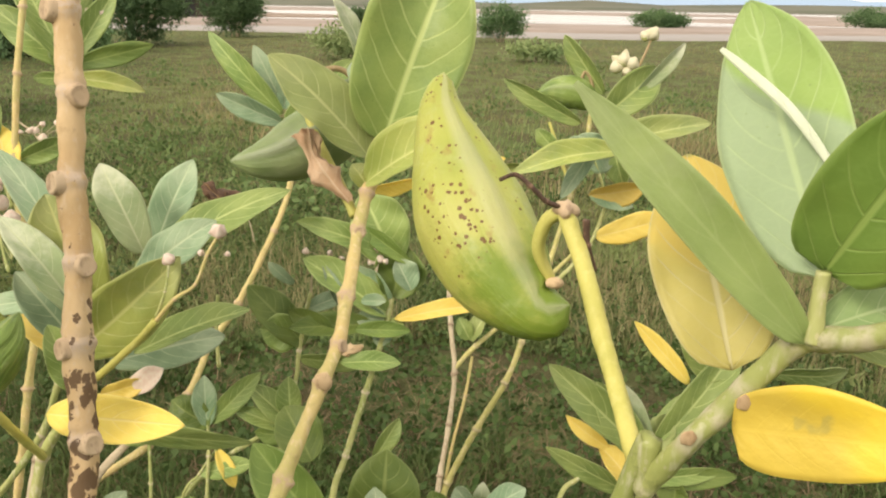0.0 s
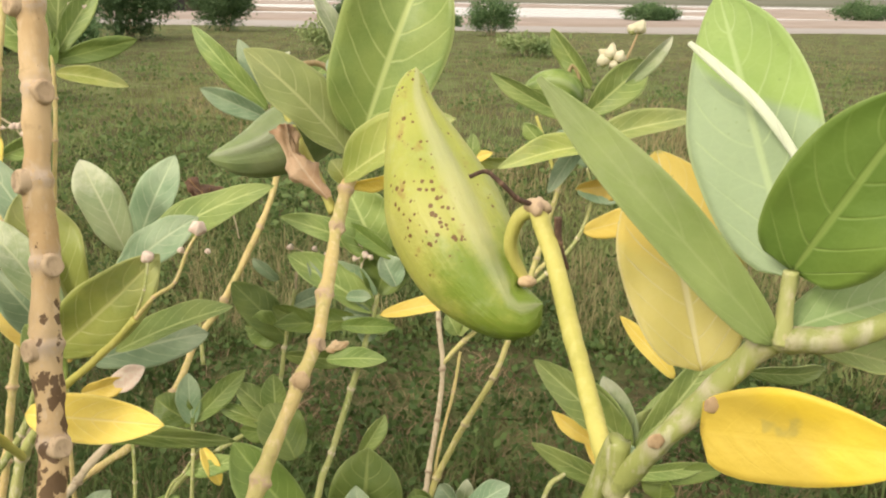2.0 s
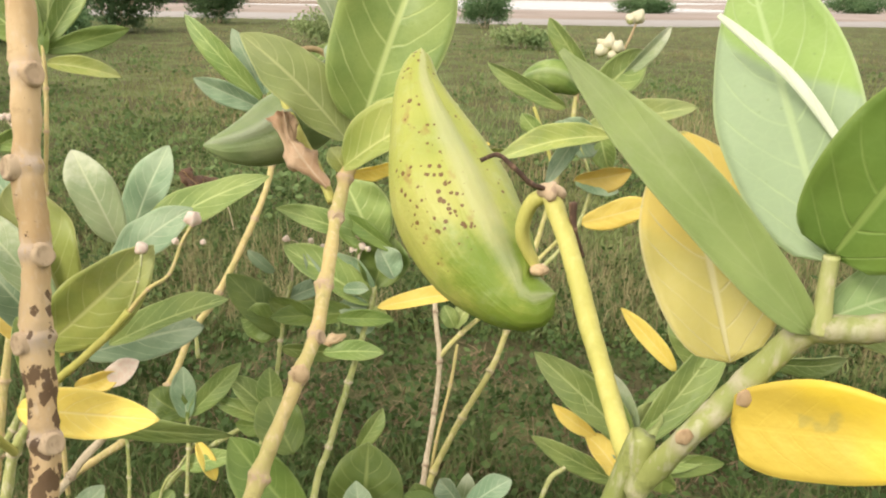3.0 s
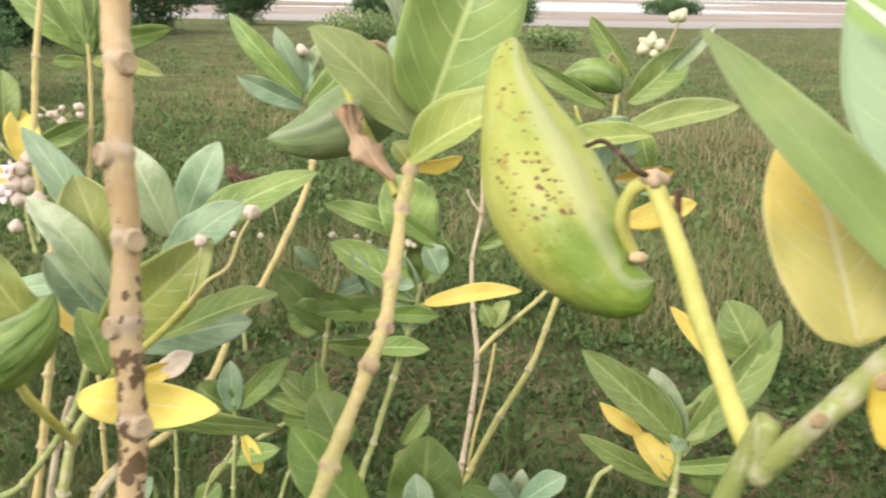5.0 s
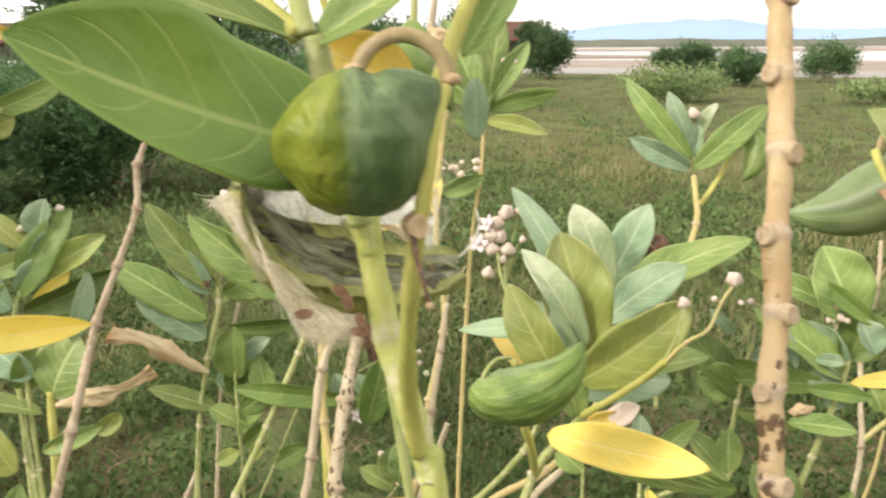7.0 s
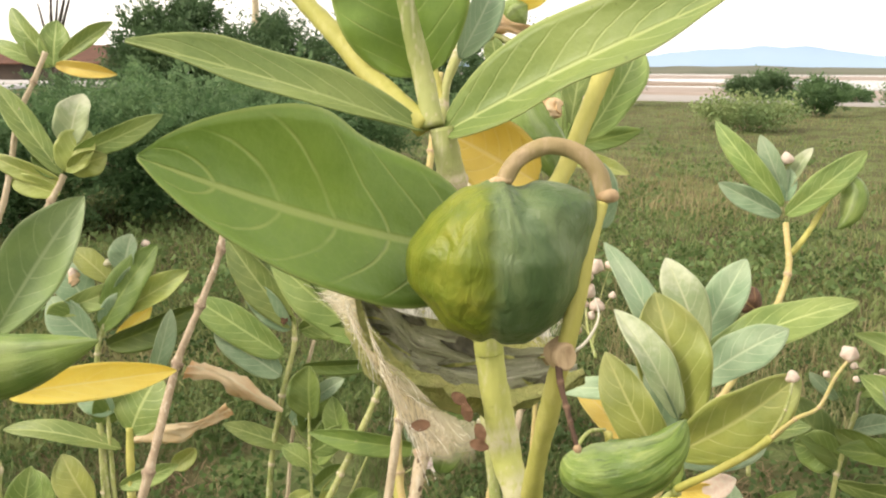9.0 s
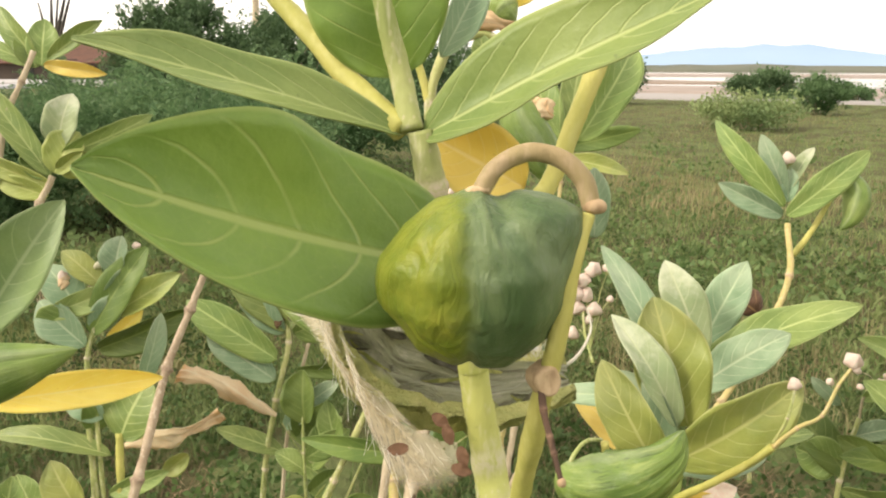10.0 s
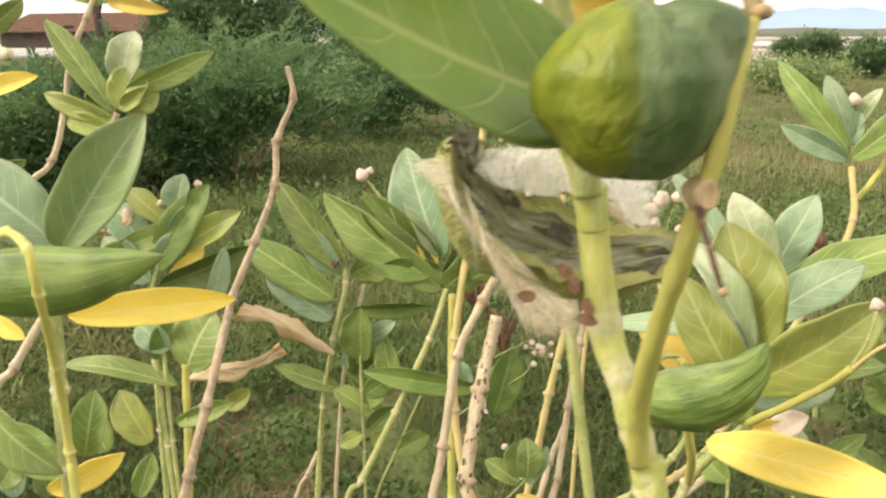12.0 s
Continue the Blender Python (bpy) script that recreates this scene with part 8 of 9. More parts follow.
leaf(s, (-0.99, 1.095, 0.594), (-0.935, 1.148, 0.62), 0.0259, (0.61, -0.75, 0.25), G, bend=0.07, cup=0.6, curl=0.15)
leaf(s, (-1.013, 1.11, 0.688), (-1.054, 1.09, 0.724), 0.039, (0.62, -0.72, 0.31), B, bend=0.06, cup=0.6, curl=0.3)
leaf(s, (-1.022, 1.097, 0.673), (-1.014, 1.124, 0.731), 0.0466, (0.91, -0.40, 0.06), D, bend=0.04, cup=0.15, curl=0.3)
dry_leaf(s, (-1.041, 1.154, 0.614), (-0.948, 1.248, 0.669), 0.036, (0.59, -0.75, 0.29), KO, 0.45, mouth=True)

s = shrub((-1.014, 1.075, 0), 'milkweed rosette with grey-green and yellowing leaves')
tube('stem', s, [(-1.014, 1.075, -0.02), (-1.045, 1.097, 0.269), (-1.089, 1.128, 0.537), (-1.112, 1.144, 0.633), (-1.132, 1.162, 0.729), (-1.128, 1.187, 0.793)], 0.0047, 0.0036, STEM_G, swell=1.08)
leaf(s, (-1.133, 1.172, 0.761), (-1.088, 1.25, 0.882), 0.0562, (0.44, -0.82, 0.37), D, bend=0.08, cup=0.3, curl=-0.15)
leaf(s, (-1.113, 1.197, 0.789), (-1.048, 1.27, 0.844), 0.0395, (0.55, -0.76, 0.34), V, bend=0.03, cup=0.6, curl=-0.15)
leaf(s, (-1.133, 1.196, 0.829), (-1.187, 1.171, 0.879), 0.036, (0.72, -0.41, 0.56), V, bend=0.04, cup=0.3, curl=0.15)
leaf(s, (-1.123, 1.21, 0.845), (-1.123, 1.228, 0.898), 0.0436, (0.45, -0.84, 0.29), B, bend=0.02, cup=0.6, curl=0)
leaf(s, (-1.123, 1.173, 0.741), (-1.029, 1.268, 0.798), 0.0507, (0.76, -0.62, -0.21), D, bend=0.07, cup=0.6, curl=-0.15)
leaf(s, (-1.189, 1.137, 0.789), (-1.108, 1.217, 0.831), 0.032, (0.71, -0.71, -0.03), L, bend=0.08, cup=0.6, curl=0.15)
leaf(s, (-1.114, 1.182, 0.746), (-1.082, 1.225, 0.794), 0.0265, (0.74, -0.67, 0.10), Y, bend=0.03, cup=0.3, curl=0)
leaf(s, (-1.151, 1.169, 0.793), (-1.201, 1.153, 0.861), 0.0506, (0.79, -0.36, 0.49), B, bend=0.08, cup=0.15, curl=0.3)
leaf(s, (-1.163, 1.165, 0.809), (-1.141, 1.177, 0.793), 0.0345, (0.57, -0.79, 0.20), C, bend=0.05, cup=0.45, curl=0.15)
leaf(s, (-1.134, 1.174, 0.769), (-1.106, 1.213, 0.817), 0.0415, (0.73, -0.67, 0.13), B, bend=0.08, cup=0.3, curl=-0.15)
leaf(s, (-1.137, 1.164, 0.745), (-1.202, 1.134, 0.809), 0.0506, (0.64, -0.70, 0.32), B, bend=0.05, cup=0.6, curl=0.3)
leaf(s, (-1.125, 1.196, 0.809), (-1.103, 1.229, 0.856), 0.0391, (0.92, -0.38, -0.14), B, bend=0.07, cup=0.45, curl=0)
leaf(s, (-1.154, 1.166, 0.793), (-1.196, 1.125, 0.769), 0.0506, (0.72, -0.69, -0.05), G, bend=0.06, cup=0.15, curl=0.3)
bud(s, (-1.143, 1.198, 0.857), 0.0056, PETAL_W, (-0.4, 0.3, 1))
dry_leaf(s, (-1.176, 1.167, 0.845), (-1.177, 1.158, 0.819), 0.0199, (0.86, -0.49, 0.16), K)
bud(s, (-1.179, 1.164, 0.843), 0.0084, BUD, (0.3, -0.3, 1))
bud(s, (-1.251, 1.16, 0.807), 0.0037, BUD, (-0.0, 0.5, 1))
tube('pedicel', s, [(-1.251, 1.16, 0.807), (-1.248, 1.162, 0.805), (-1.243, 1.156, 0.776)], 0.0005, 0.0005, STEM_B, joints=False)
bud(s, (-1.255, 1.157, 0.806), 0.0049, BUD, (0.3, 0.9, 1))
tube('pedicel', s, [(-1.255, 1.157, 0.806), (-1.251, 1.159, 0.804), (-1.243, 1.156, 0.776)], 0.0005, 0.0005, STEM_B, joints=False)
bud(s, (-1.242, 1.168, 0.807), 0.0037, BUD, (-0.4, 0.2, 1))
tube('pedicel', s, [(-1.242, 1.168, 0.807), (-1.244, 1.165, 0.805), (-1.243, 1.156, 0.776)], 0.0005, 0.0005, STEM_B, joints=False)
bud(s, (-1.239, 1.17, 0.806), 0.0052, BUD, (0.8, -0.0, 1))
tube('pedicel', s, [(-1.239, 1.17, 0.806), (-1.241, 1.167, 0.805), (-1.243, 1.156, 0.776)], 0.0005, 0.0005, STEM_B, joints=False)
bud(s, (-1.253, 1.167, 0.831), 0.004, BUD, (0.3, -0.8, 1))
tube('pedicel', s, [(-1.253, 1.167, 0.831), (-1.249, 1.166, 0.817), (-1.243, 1.156, 0.776)], 0.0005, 0.0005, STEM_B, joints=False)
bud(s, (-1.236, 1.181, 0.832), 0.0075, BUD, (0.4, -0.1, 1))
tube('pedicel', s, [(-1.236, 1.181, 0.832), (-1.24, 1.173, 0.817), (-1.243, 1.156, 0.776)], 0.0005, 0.0005, STEM_B, joints=False)
bud(s, (-1.105, 1.238, 0.884), 0.0056, BUD, (-0.0, -0.3, 1))

s = shrub((-1.433, 0.901, 0), 'tall milkweed shrub with two leafy tops against the sky')
tube('stem', s, [(-1.433, 0.901, -0.02), (-1.379, 0.941, 0.386), (-1.303, 0.998, 0.772), (-1.232, 1.05, 0.891), (-1.21, 1.081, 0.928), (-1.208, 1.105, 0.992), (-1.213, 1.128, 1.067), (-1.205, 1.151, 1.116), (-1.199, 1.17, 1.157)], 0.0058, 0.0036, STEM_B, swell=1.35)
tube('branch', s, [(-1.243, 1.041, 0.822), (-1.201, 1.066, 0.864), (-1.172, 1.106, 0.913), (-1.158, 1.132, 0.954), (-1.15, 1.151, 0.991)], 0.0058, 0.0043, STEM_B, swell=1.35)
leaf(s, (-1.152, 1.15, 0.991), (-1.249, 1.116, 1.116), 0.036, (0.73, -0.55, 0.42), G, bend=0.03, cup=0.6, curl=0)
leaf(s, (-1.152, 1.163, 1.029), (-1.151, 1.189, 1.102), 0.0503, (0.64, -0.73, 0.26), C, bend=0.07, cup=0.3, curl=0.3)
leaf(s, (-1.146, 1.164, 1.018), (-1.059, 1.251, 1.069), 0.0333, (0.75, -0.62, -0.21), G, bend=0.06, cup=0.3, curl=0.3)
leaf(s, (-1.149, 1.153, 0.995), (-1.134, 1.185, 1.05), 0.0577, (0.57, -0.77, 0.29), V, bend=0.07, cup=0.3, curl=0.15)
leaf(s, (-1.15, 1.147, 0.98), (-1.234, 1.094, 1.018), 0.0296, (0.53, -0.85, -0.03), V, bend=0.07, cup=0.3, curl=0)
leaf(s, (-1.154, 1.147, 0.988), (-1.185, 1.136, 1.029), 0.0406, (0.72, -0.57, 0.40), D, bend=0.03, cup=0.3, curl=0.3)
leaf(s, (-1.147, 1.156, 0.999), (-1.109, 1.193, 1.017), 0.0407, (0.74, -0.61, -0.29), V, bend=0.05, cup=0.3, curl=0)
leaf(s, (-1.15, 1.142, 0.965), (-1.209, 1.103, 0.988), 0.0321, (0.56, -0.83, 0.04), V, bend=0.03, cup=0.3, curl=0.15)
leaf(s, (-1.202, 1.18, 1.137), (-1.207, 1.195, 1.201), 0.0439, (0.65, -0.73, 0.22), G, bend=0.04, cup=0.15, curl=0)
leaf(s, (-1.209, 1.178, 1.147), (-1.267, 1.157, 1.219), 0.0341, (0.41, -0.91, 0.06), G, bend=0.04, cup=0.3, curl=0.3)
leaf(s, (-1.197, 1.187, 1.147), (-1.143, 1.241, 1.199), 0.0243, (0.67, -0.74, 0.07), G, bend=0.04, cup=0.6, curl=0)
leaf(s, (-1.205, 1.178, 1.137), (-1.286, 1.13, 1.174), 0.024, (0.60, -0.70, 0.39), G, bend=0.04, cup=0.15, curl=0.15)
leaf(s, (-1.2, 1.182, 1.139), (-1.126, 1.232, 1.126), 0.0219, (0.56, -0.82, 0.04), Y, bend=0.07, cup=0.6, curl=-0.15)
leaf(s, (-1.208, 1.176, 1.136), (-1.236, 1.168, 1.181), 0.0314, (0.70, -0.63, 0.33), D, bend=0.05, cup=0.45, curl=0.3)
leaf(s, (-1.06, 0.941, 1.031), (-1.011, 0.987, 1.052), 0.0226, (0.60, -0.75, 0.28), Y, bend=0.05, cup=0.6, curl=0)
leaf(s, (-1.161, 0.997, 1.097), (-1.13, 1.036, 1.136), 0.0283, (0.87, -0.35, -0.34), G, bend=0.04, cup=0.3, curl=0.15)
leaf(s, (-1.041, 0.926, 0.948), (-1.007, 0.959, 0.962), 0.021, (0.71, -0.55, -0.43), G, bend=0.07, cup=0.3, curl=0.15)
bud(s, (-1.135, 1.009, 1.074), 0.0081, PETAL_W, (-0.3, -0.4, 1))

s = shrub((-0.822, 1.275, 0), 'low grey-green milkweed shoots among the stems')
tube('stem', s, [(-0.822, 1.275, -0.02), (-0.841, 1.295, 0.197), (-0.867, 1.322, 0.394), (-0.883, 1.339, 0.478), (-0.901, 1.356, 0.569), (-0.916, 1.371, 0.644)], 0.0029, 0.0022, STEM_G, swell=1.08)
tube('stem', s, [(-0.885, 1.25, -0.02), (-0.874, 1.283, 0.197), (-0.859, 1.329, 0.394), (-0.846, 1.369, 0.477), (-0.829, 1.411, 0.56)], 0.0025, 0.0018, STEM_G, swell=1.08)
tube('stem', s, [(-1.053, 1.249, -0.02), (-1.04, 1.277, 0.177), (-1.022, 1.317, 0.355), (-1.014, 1.336, 0.391), (-1.007, 1.354, 0.427)], 0.0043, 0.0036, STEM_B, swell=1.35)
leaf(s, (-0.907, 1.367, 0.611), (-0.921, 1.383, 0.69), 0.0581, (0.29, -0.93, 0.24), D, bend=0.08, cup=0.6, curl=-0.15)
leaf(s, (-0.897, 1.357, 0.561), (-0.853, 1.407, 0.602), 0.0411, (0.74, -0.67, 0.02), G, bend=0.03, cup=0.15, curl=0)
leaf(s, (-0.897, 1.351, 0.544), (-0.935, 1.33, 0.57), 0.0336, (0.65, -0.33, 0.69), G, bend=0.07, cup=0.45, curl=-0.15)
leaf(s, (-0.885, 1.349, 0.511), (-0.857, 1.383, 0.544), 0.0353, (0.65, -0.73, 0.20), D, bend=0.04, cup=0.6, curl=-0.15)
leaf(s, (-0.89, 1.342, 0.503), (-0.914, 1.317, 0.486), 0.026, (0.46, -0.75, 0.47), V, bend=0.04, cup=0.3, curl=0.15)
leaf(s, (-0.874, 1.349, 0.486), (-0.861, 1.374, 0.527), 0.0225, (0.53, -0.79, 0.31), V, bend=0.05, cup=0.45, curl=-0.15)
leaf(s, (-0.846, 1.369, 0.477), (-0.809, 1.406, 0.502), 0.035, (0.40, -0.74, 0.55), D, bend=0.06, cup=0.45, curl=0.15)
leaf(s, (-0.79, 1.46, 0.61), (-0.776, 1.456, 0.568), 0.0266, (0.75, -0.58, 0.30), B, bend=0.08, cup=0.45, curl=0)
leaf(s, (-0.912, 1.371, 0.636), (-0.877, 1.411, 0.669), 0.0281, (0.30, -0.75, 0.58), B, bend=0.05, cup=0.45, curl=0)
leaf(s, (-0.861, 1.389, 0.569), (-0.887, 1.394, 0.644), 0.039, (0.50, -0.83, 0.24), G, bend=0.08, cup=0.6, curl=0)
leaf(s, (-1.142, 1.109, 0.413), (-1.136, 1.137, 0.48), 0.0346, (0.78, -0.60, 0.19), G, bend=0.05, cup=0.3, curl=-0.15)
leaf(s, (-1.287, 0.993, 0.415), (-1.31, 0.995, 0.473), 0.0398, (0.89, -0.27, 0.36), B, bend=0.05, cup=0.15, curl=0)
leaf(s, (-1.247, 1.026, 0.414), (-1.267, 1.024, 0.456), 0.0347, (0.83, -0.40, 0.39), D, bend=0.05, cup=0.45, curl=0)
leaf(s, (-1.19, 1.094, 0.48), (-1.228, 1.087, 0.547), 0.0503, (0.71, -0.62, 0.34), G, bend=0.04, cup=0.3, curl=0)
leaf(s, (-1.036, 1.249, 0.571), (-1.059, 1.221, 0.542), 0.0297, (0.70, -0.70, 0.14), V, bend=0.03, cup=0.6, curl=0)

s = shrub((-0.536, 1.324, 0), 'withered brown milkweed stem with pale shoots beside it')
tube('stem', s, [(-0.536, 1.324, -0.02), (-0.51, 1.352, 0.221), (-0.473, 1.392, 0.442), (-0.438, 1.429, 0.514), (-0.397, 1.462, 0.565)], 0.0058, 0.0047, STEM_B, swell=1.35)
tube('stem', s, [(-0.345, 1.35, -0.02), (-0.355, 1.384, 0.221), (-0.368, 1.431, 0.441), (-0.373, 1.451, 0.506), (-0.379, 1.467, 0.56)], 0.0025, 0.0022, STEM_G, swell=1.08)
tube('stem', s, [(-0.404, 1.379, -0.02), (-0.376, 1.409, 0.235), (-0.338, 1.452, 0.47), (-0.317, 1.474, 0.513), (-0.294, 1.495, 0.549)], 0.0025, 0.0018, STEM_G, swell=1.08)
leaf(s, (-0.379, 1.466, 0.557), (-0.417, 1.461, 0.586), 0.0303, (0.40, -0.83, 0.40), G, bend=0.07, cup=0.45, curl=0)
leaf(s, (-0.299, 1.491, 0.542), (-0.273, 1.483, 0.491), 0.0201, (0.55, -0.73, 0.39), Y, bend=0.05, cup=0.6, curl=0.3)
leaf(s, (-0.317, 1.474, 0.513), (-0.254, 1.5, 0.52), 0.0275, (0.23, -0.74, 0.63), G, bend=0.06, cup=0.15, curl=-0.15)
leaf(s, (-0.432, 1.414, 0.463), (-0.401, 1.438, 0.499), 0.0302, (0.24, -0.89, 0.39), B, bend=0.04, cup=0.15, curl=0.15)
leaf(s, (-0.402, 1.418, 0.441), (-0.4, 1.436, 0.492), 0.0253, (-0.06, -0.94, 0.33), D, bend=0.02, cup=0.15, curl=0)
leaf(s, (-0.347, 1.444, 0.456), (-0.321, 1.463, 0.484), 0.0339, (0.04, -0.85, 0.53), D, bend=0.04, cup=0.15, curl=0)
leaf(s, (-0.246, 1.52, 0.571), (-0.215, 1.546, 0.614), 0.0378, (0.22, -0.90, 0.38), D, bend=0.08, cup=0.6, curl=0.15)
leaf(s, (-0.609, 1.368, 0.521), (-0.618, 1.382, 0.572), 0.0402, (0.83, -0.48, 0.28), G, bend=0.07, cup=0.3, curl=0.3)

s = shrub((-0.296, 1.369, 0), 'low milkweed shoots with narrow grey leaves')
tube('stem', s, [(-0.296, 1.369, -0.02), (-0.299, 1.408, 0.24), (-0.304, 1.463, 0.481), (-0.306, 1.481, 0.536), (-0.31, 1.494, 0.577)], 0.0029, 0.0022, STEM_G, swell=1.08)
tube('stem', s, [(-0.308, 1.395, -0.02), (-0.281, 1.426, 0.234), (-0.243, 1.468, 0.468), (-0.219, 1.495, 0.537), (-0.195, 1.519, 0.599)], 0.0029, 0.0022, STEM_G, swell=1.08)
tube('stem', s, [(-0.301, 1.518, 0.645), (-0.309, 1.535, 0.7), (-0.309, 1.546, 0.734)], 0.0025, 0.0022, STEM_G, swell=1.08)
leaf(s, (-0.31, 1.492, 0.573), (-0.319, 1.511, 0.635), 0.0307, (0.30, -0.90, 0.32), B, bend=0.06, cup=0.6, curl=0)
leaf(s, (-0.307, 1.494, 0.577), (-0.246, 1.525, 0.641), 0.0274, (0.18, -0.94, 0.28), G, bend=0.07, cup=0.45, curl=-0.15)
leaf(s, (-0.314, 1.493, 0.577), (-0.36, 1.495, 0.603), 0.0426, (0.16, -0.93, 0.33), D, bend=0.07, cup=0.15, curl=0.3)
leaf(s, (-0.31, 1.491, 0.57), (-0.338, 1.5, 0.61), 0.0327, (0.05, -0.97, 0.25), D, bend=0.04, cup=0.15, curl=0.3)
leaf(s, (-0.2, 1.51, 0.575), (-0.26, 1.517, 0.624), 0.0337, (0.49, -0.55, 0.68), G, bend=0.03, cup=0.45, curl=0)
leaf(s, (-0.204, 1.513, 0.585), (-0.211, 1.529, 0.636), 0.0334, (0.25, -0.91, 0.32), G, bend=0.05, cup=0.6, curl=-0.15)
leaf(s, (-0.207, 1.508, 0.571), (-0.28, 1.505, 0.596), 0.0218, (0.25, -0.72, 0.64), G, bend=0.06, cup=0.6, curl=0.15)
leaf(s, (-0.192, 1.508, 0.565), (-0.249, 1.5, 0.567), 0.0284, (0.15, -0.98, 0.13), D, bend=0.08, cup=0.15, curl=0)
leaf(s, (-0.104, 1.507, 0.518), (-0.079, 1.513, 0.525), 0.0216, (0.04, -0.83, 0.56), V, bend=0.07, cup=0.45, curl=0)
leaf(s, (-0.094, 1.515, 0.539), (-0.066, 1.536, 0.588), 0.0247, (0.41, -0.90, 0.14), G, bend=0.04, cup=0.6, curl=0)
leaf(s, (-0.145, 1.566, 0.716), (-0.178, 1.58, 0.774), 0.0183, (0.55, -0.69, 0.47), B, bend=0.04, cup=0.6, curl=-0.15)
leaf(s, (-0.125, 1.574, 0.73), (-0.093, 1.579, 0.731), 0.018, (0.12, -0.78, 0.61), B, bend=0.04, cup=0.6, curl=0)
leaf(s, (-0.158, 1.557, 0.695), (-0.217, 1.555, 0.718), 0.0323, (0.03, -1.00, 0.02), D, bend=0.05, cup=0.3, curl=-0.15)
leaf(s, (-0.062, 1.588, 0.745), (-0.084, 1.597, 0.782), 0.0352, (0.48, -0.74, 0.46), B, bend=0.03, cup=0.6, curl=-0.15)
leaf(s, (-0.13, 1.561, 0.696), (-0.059, 1.572, 0.695), 0.0217, (0.14, -0.86, 0.50), D, bend=0.04, cup=0.6, curl=-0.15)
leaf(s, (-0.064, 1.599, 0.779), (-0.13, 1.603, 0.823), 0.0225, (0.01, -0.99, 0.11), D, bend=0.05, cup=0.45, curl=-0.15)
leaf(s, (-0.145, 1.545, 0.654), (-0.069, 1.558, 0.656), 0.0264, (0.10, -0.66, 0.74), G, bend=0.05, cup=0.45, curl=0.15)
bud(s, (-0.108, 1.598, 0.797), 0.0051, BUD, (0.5, -0.6, 1))
tube('pedicel', s, [(-0.108, 1.598, 0.797), (-0.11, 1.595, 0.786), (-0.108, 1.588, 0.765)], 0.0005, 0.0005, STEM_B, joints=False)
bud(s, (-0.117, 1.591, 0.779), 0.0032, BUD, (0.7, -0.6, 1))
tube('pedicel', s, [(-0.117, 1.591, 0.779), (-0.112, 1.591, 0.778), (-0.108, 1.588, 0.765)], 0.0005, 0.0005, STEM_B, joints=False)
bud(s, (-0.105, 1.594, 0.783), 0.0053, BUD, (-0.2, -0.6, 1))
tube('pedicel', s, [(-0.105, 1.594, 0.783), (-0.108, 1.593, 0.78), (-0.108, 1.588, 0.765)], 0.0005, 0.0005, STEM_B, joints=False)
bud(s, (-0.097, 1.594, 0.78), 0.0037, BUD, (0.7, 0.7, 1))
tube('pedicel', s, [(-0.097, 1.594, 0.78), (-0.105, 1.593, 0.778), (-0.108, 1.588, 0.765)], 0.0005, 0.0005, STEM_B, joints=False)
bud(s, (-0.117, 1.59, 0.778), 0.0031, BUD, (-0.5, -0.5, 1))
tube('pedicel', s, [(-0.117, 1.59, 0.778), (-0.112, 1.591, 0.777), (-0.108, 1.588, 0.765)], 0.0005, 0.0005, STEM_B, joints=False)
bud(s, (-0.112, 1.592, 0.779), 0.0032, BUD, (-0.1, 0.1, 1))
tube('pedicel', s, [(-0.112, 1.592, 0.779), (-0.111, 1.591, 0.778), (-0.108, 1.588, 0.765)], 0.0005, 0.0005, STEM_B, joints=False)
dry_leaf(s, (-0.146, 1.549, 0.667), (-0.118, 1.558, 0.675), 0.015, (0.12, -0.92, 0.38), K)

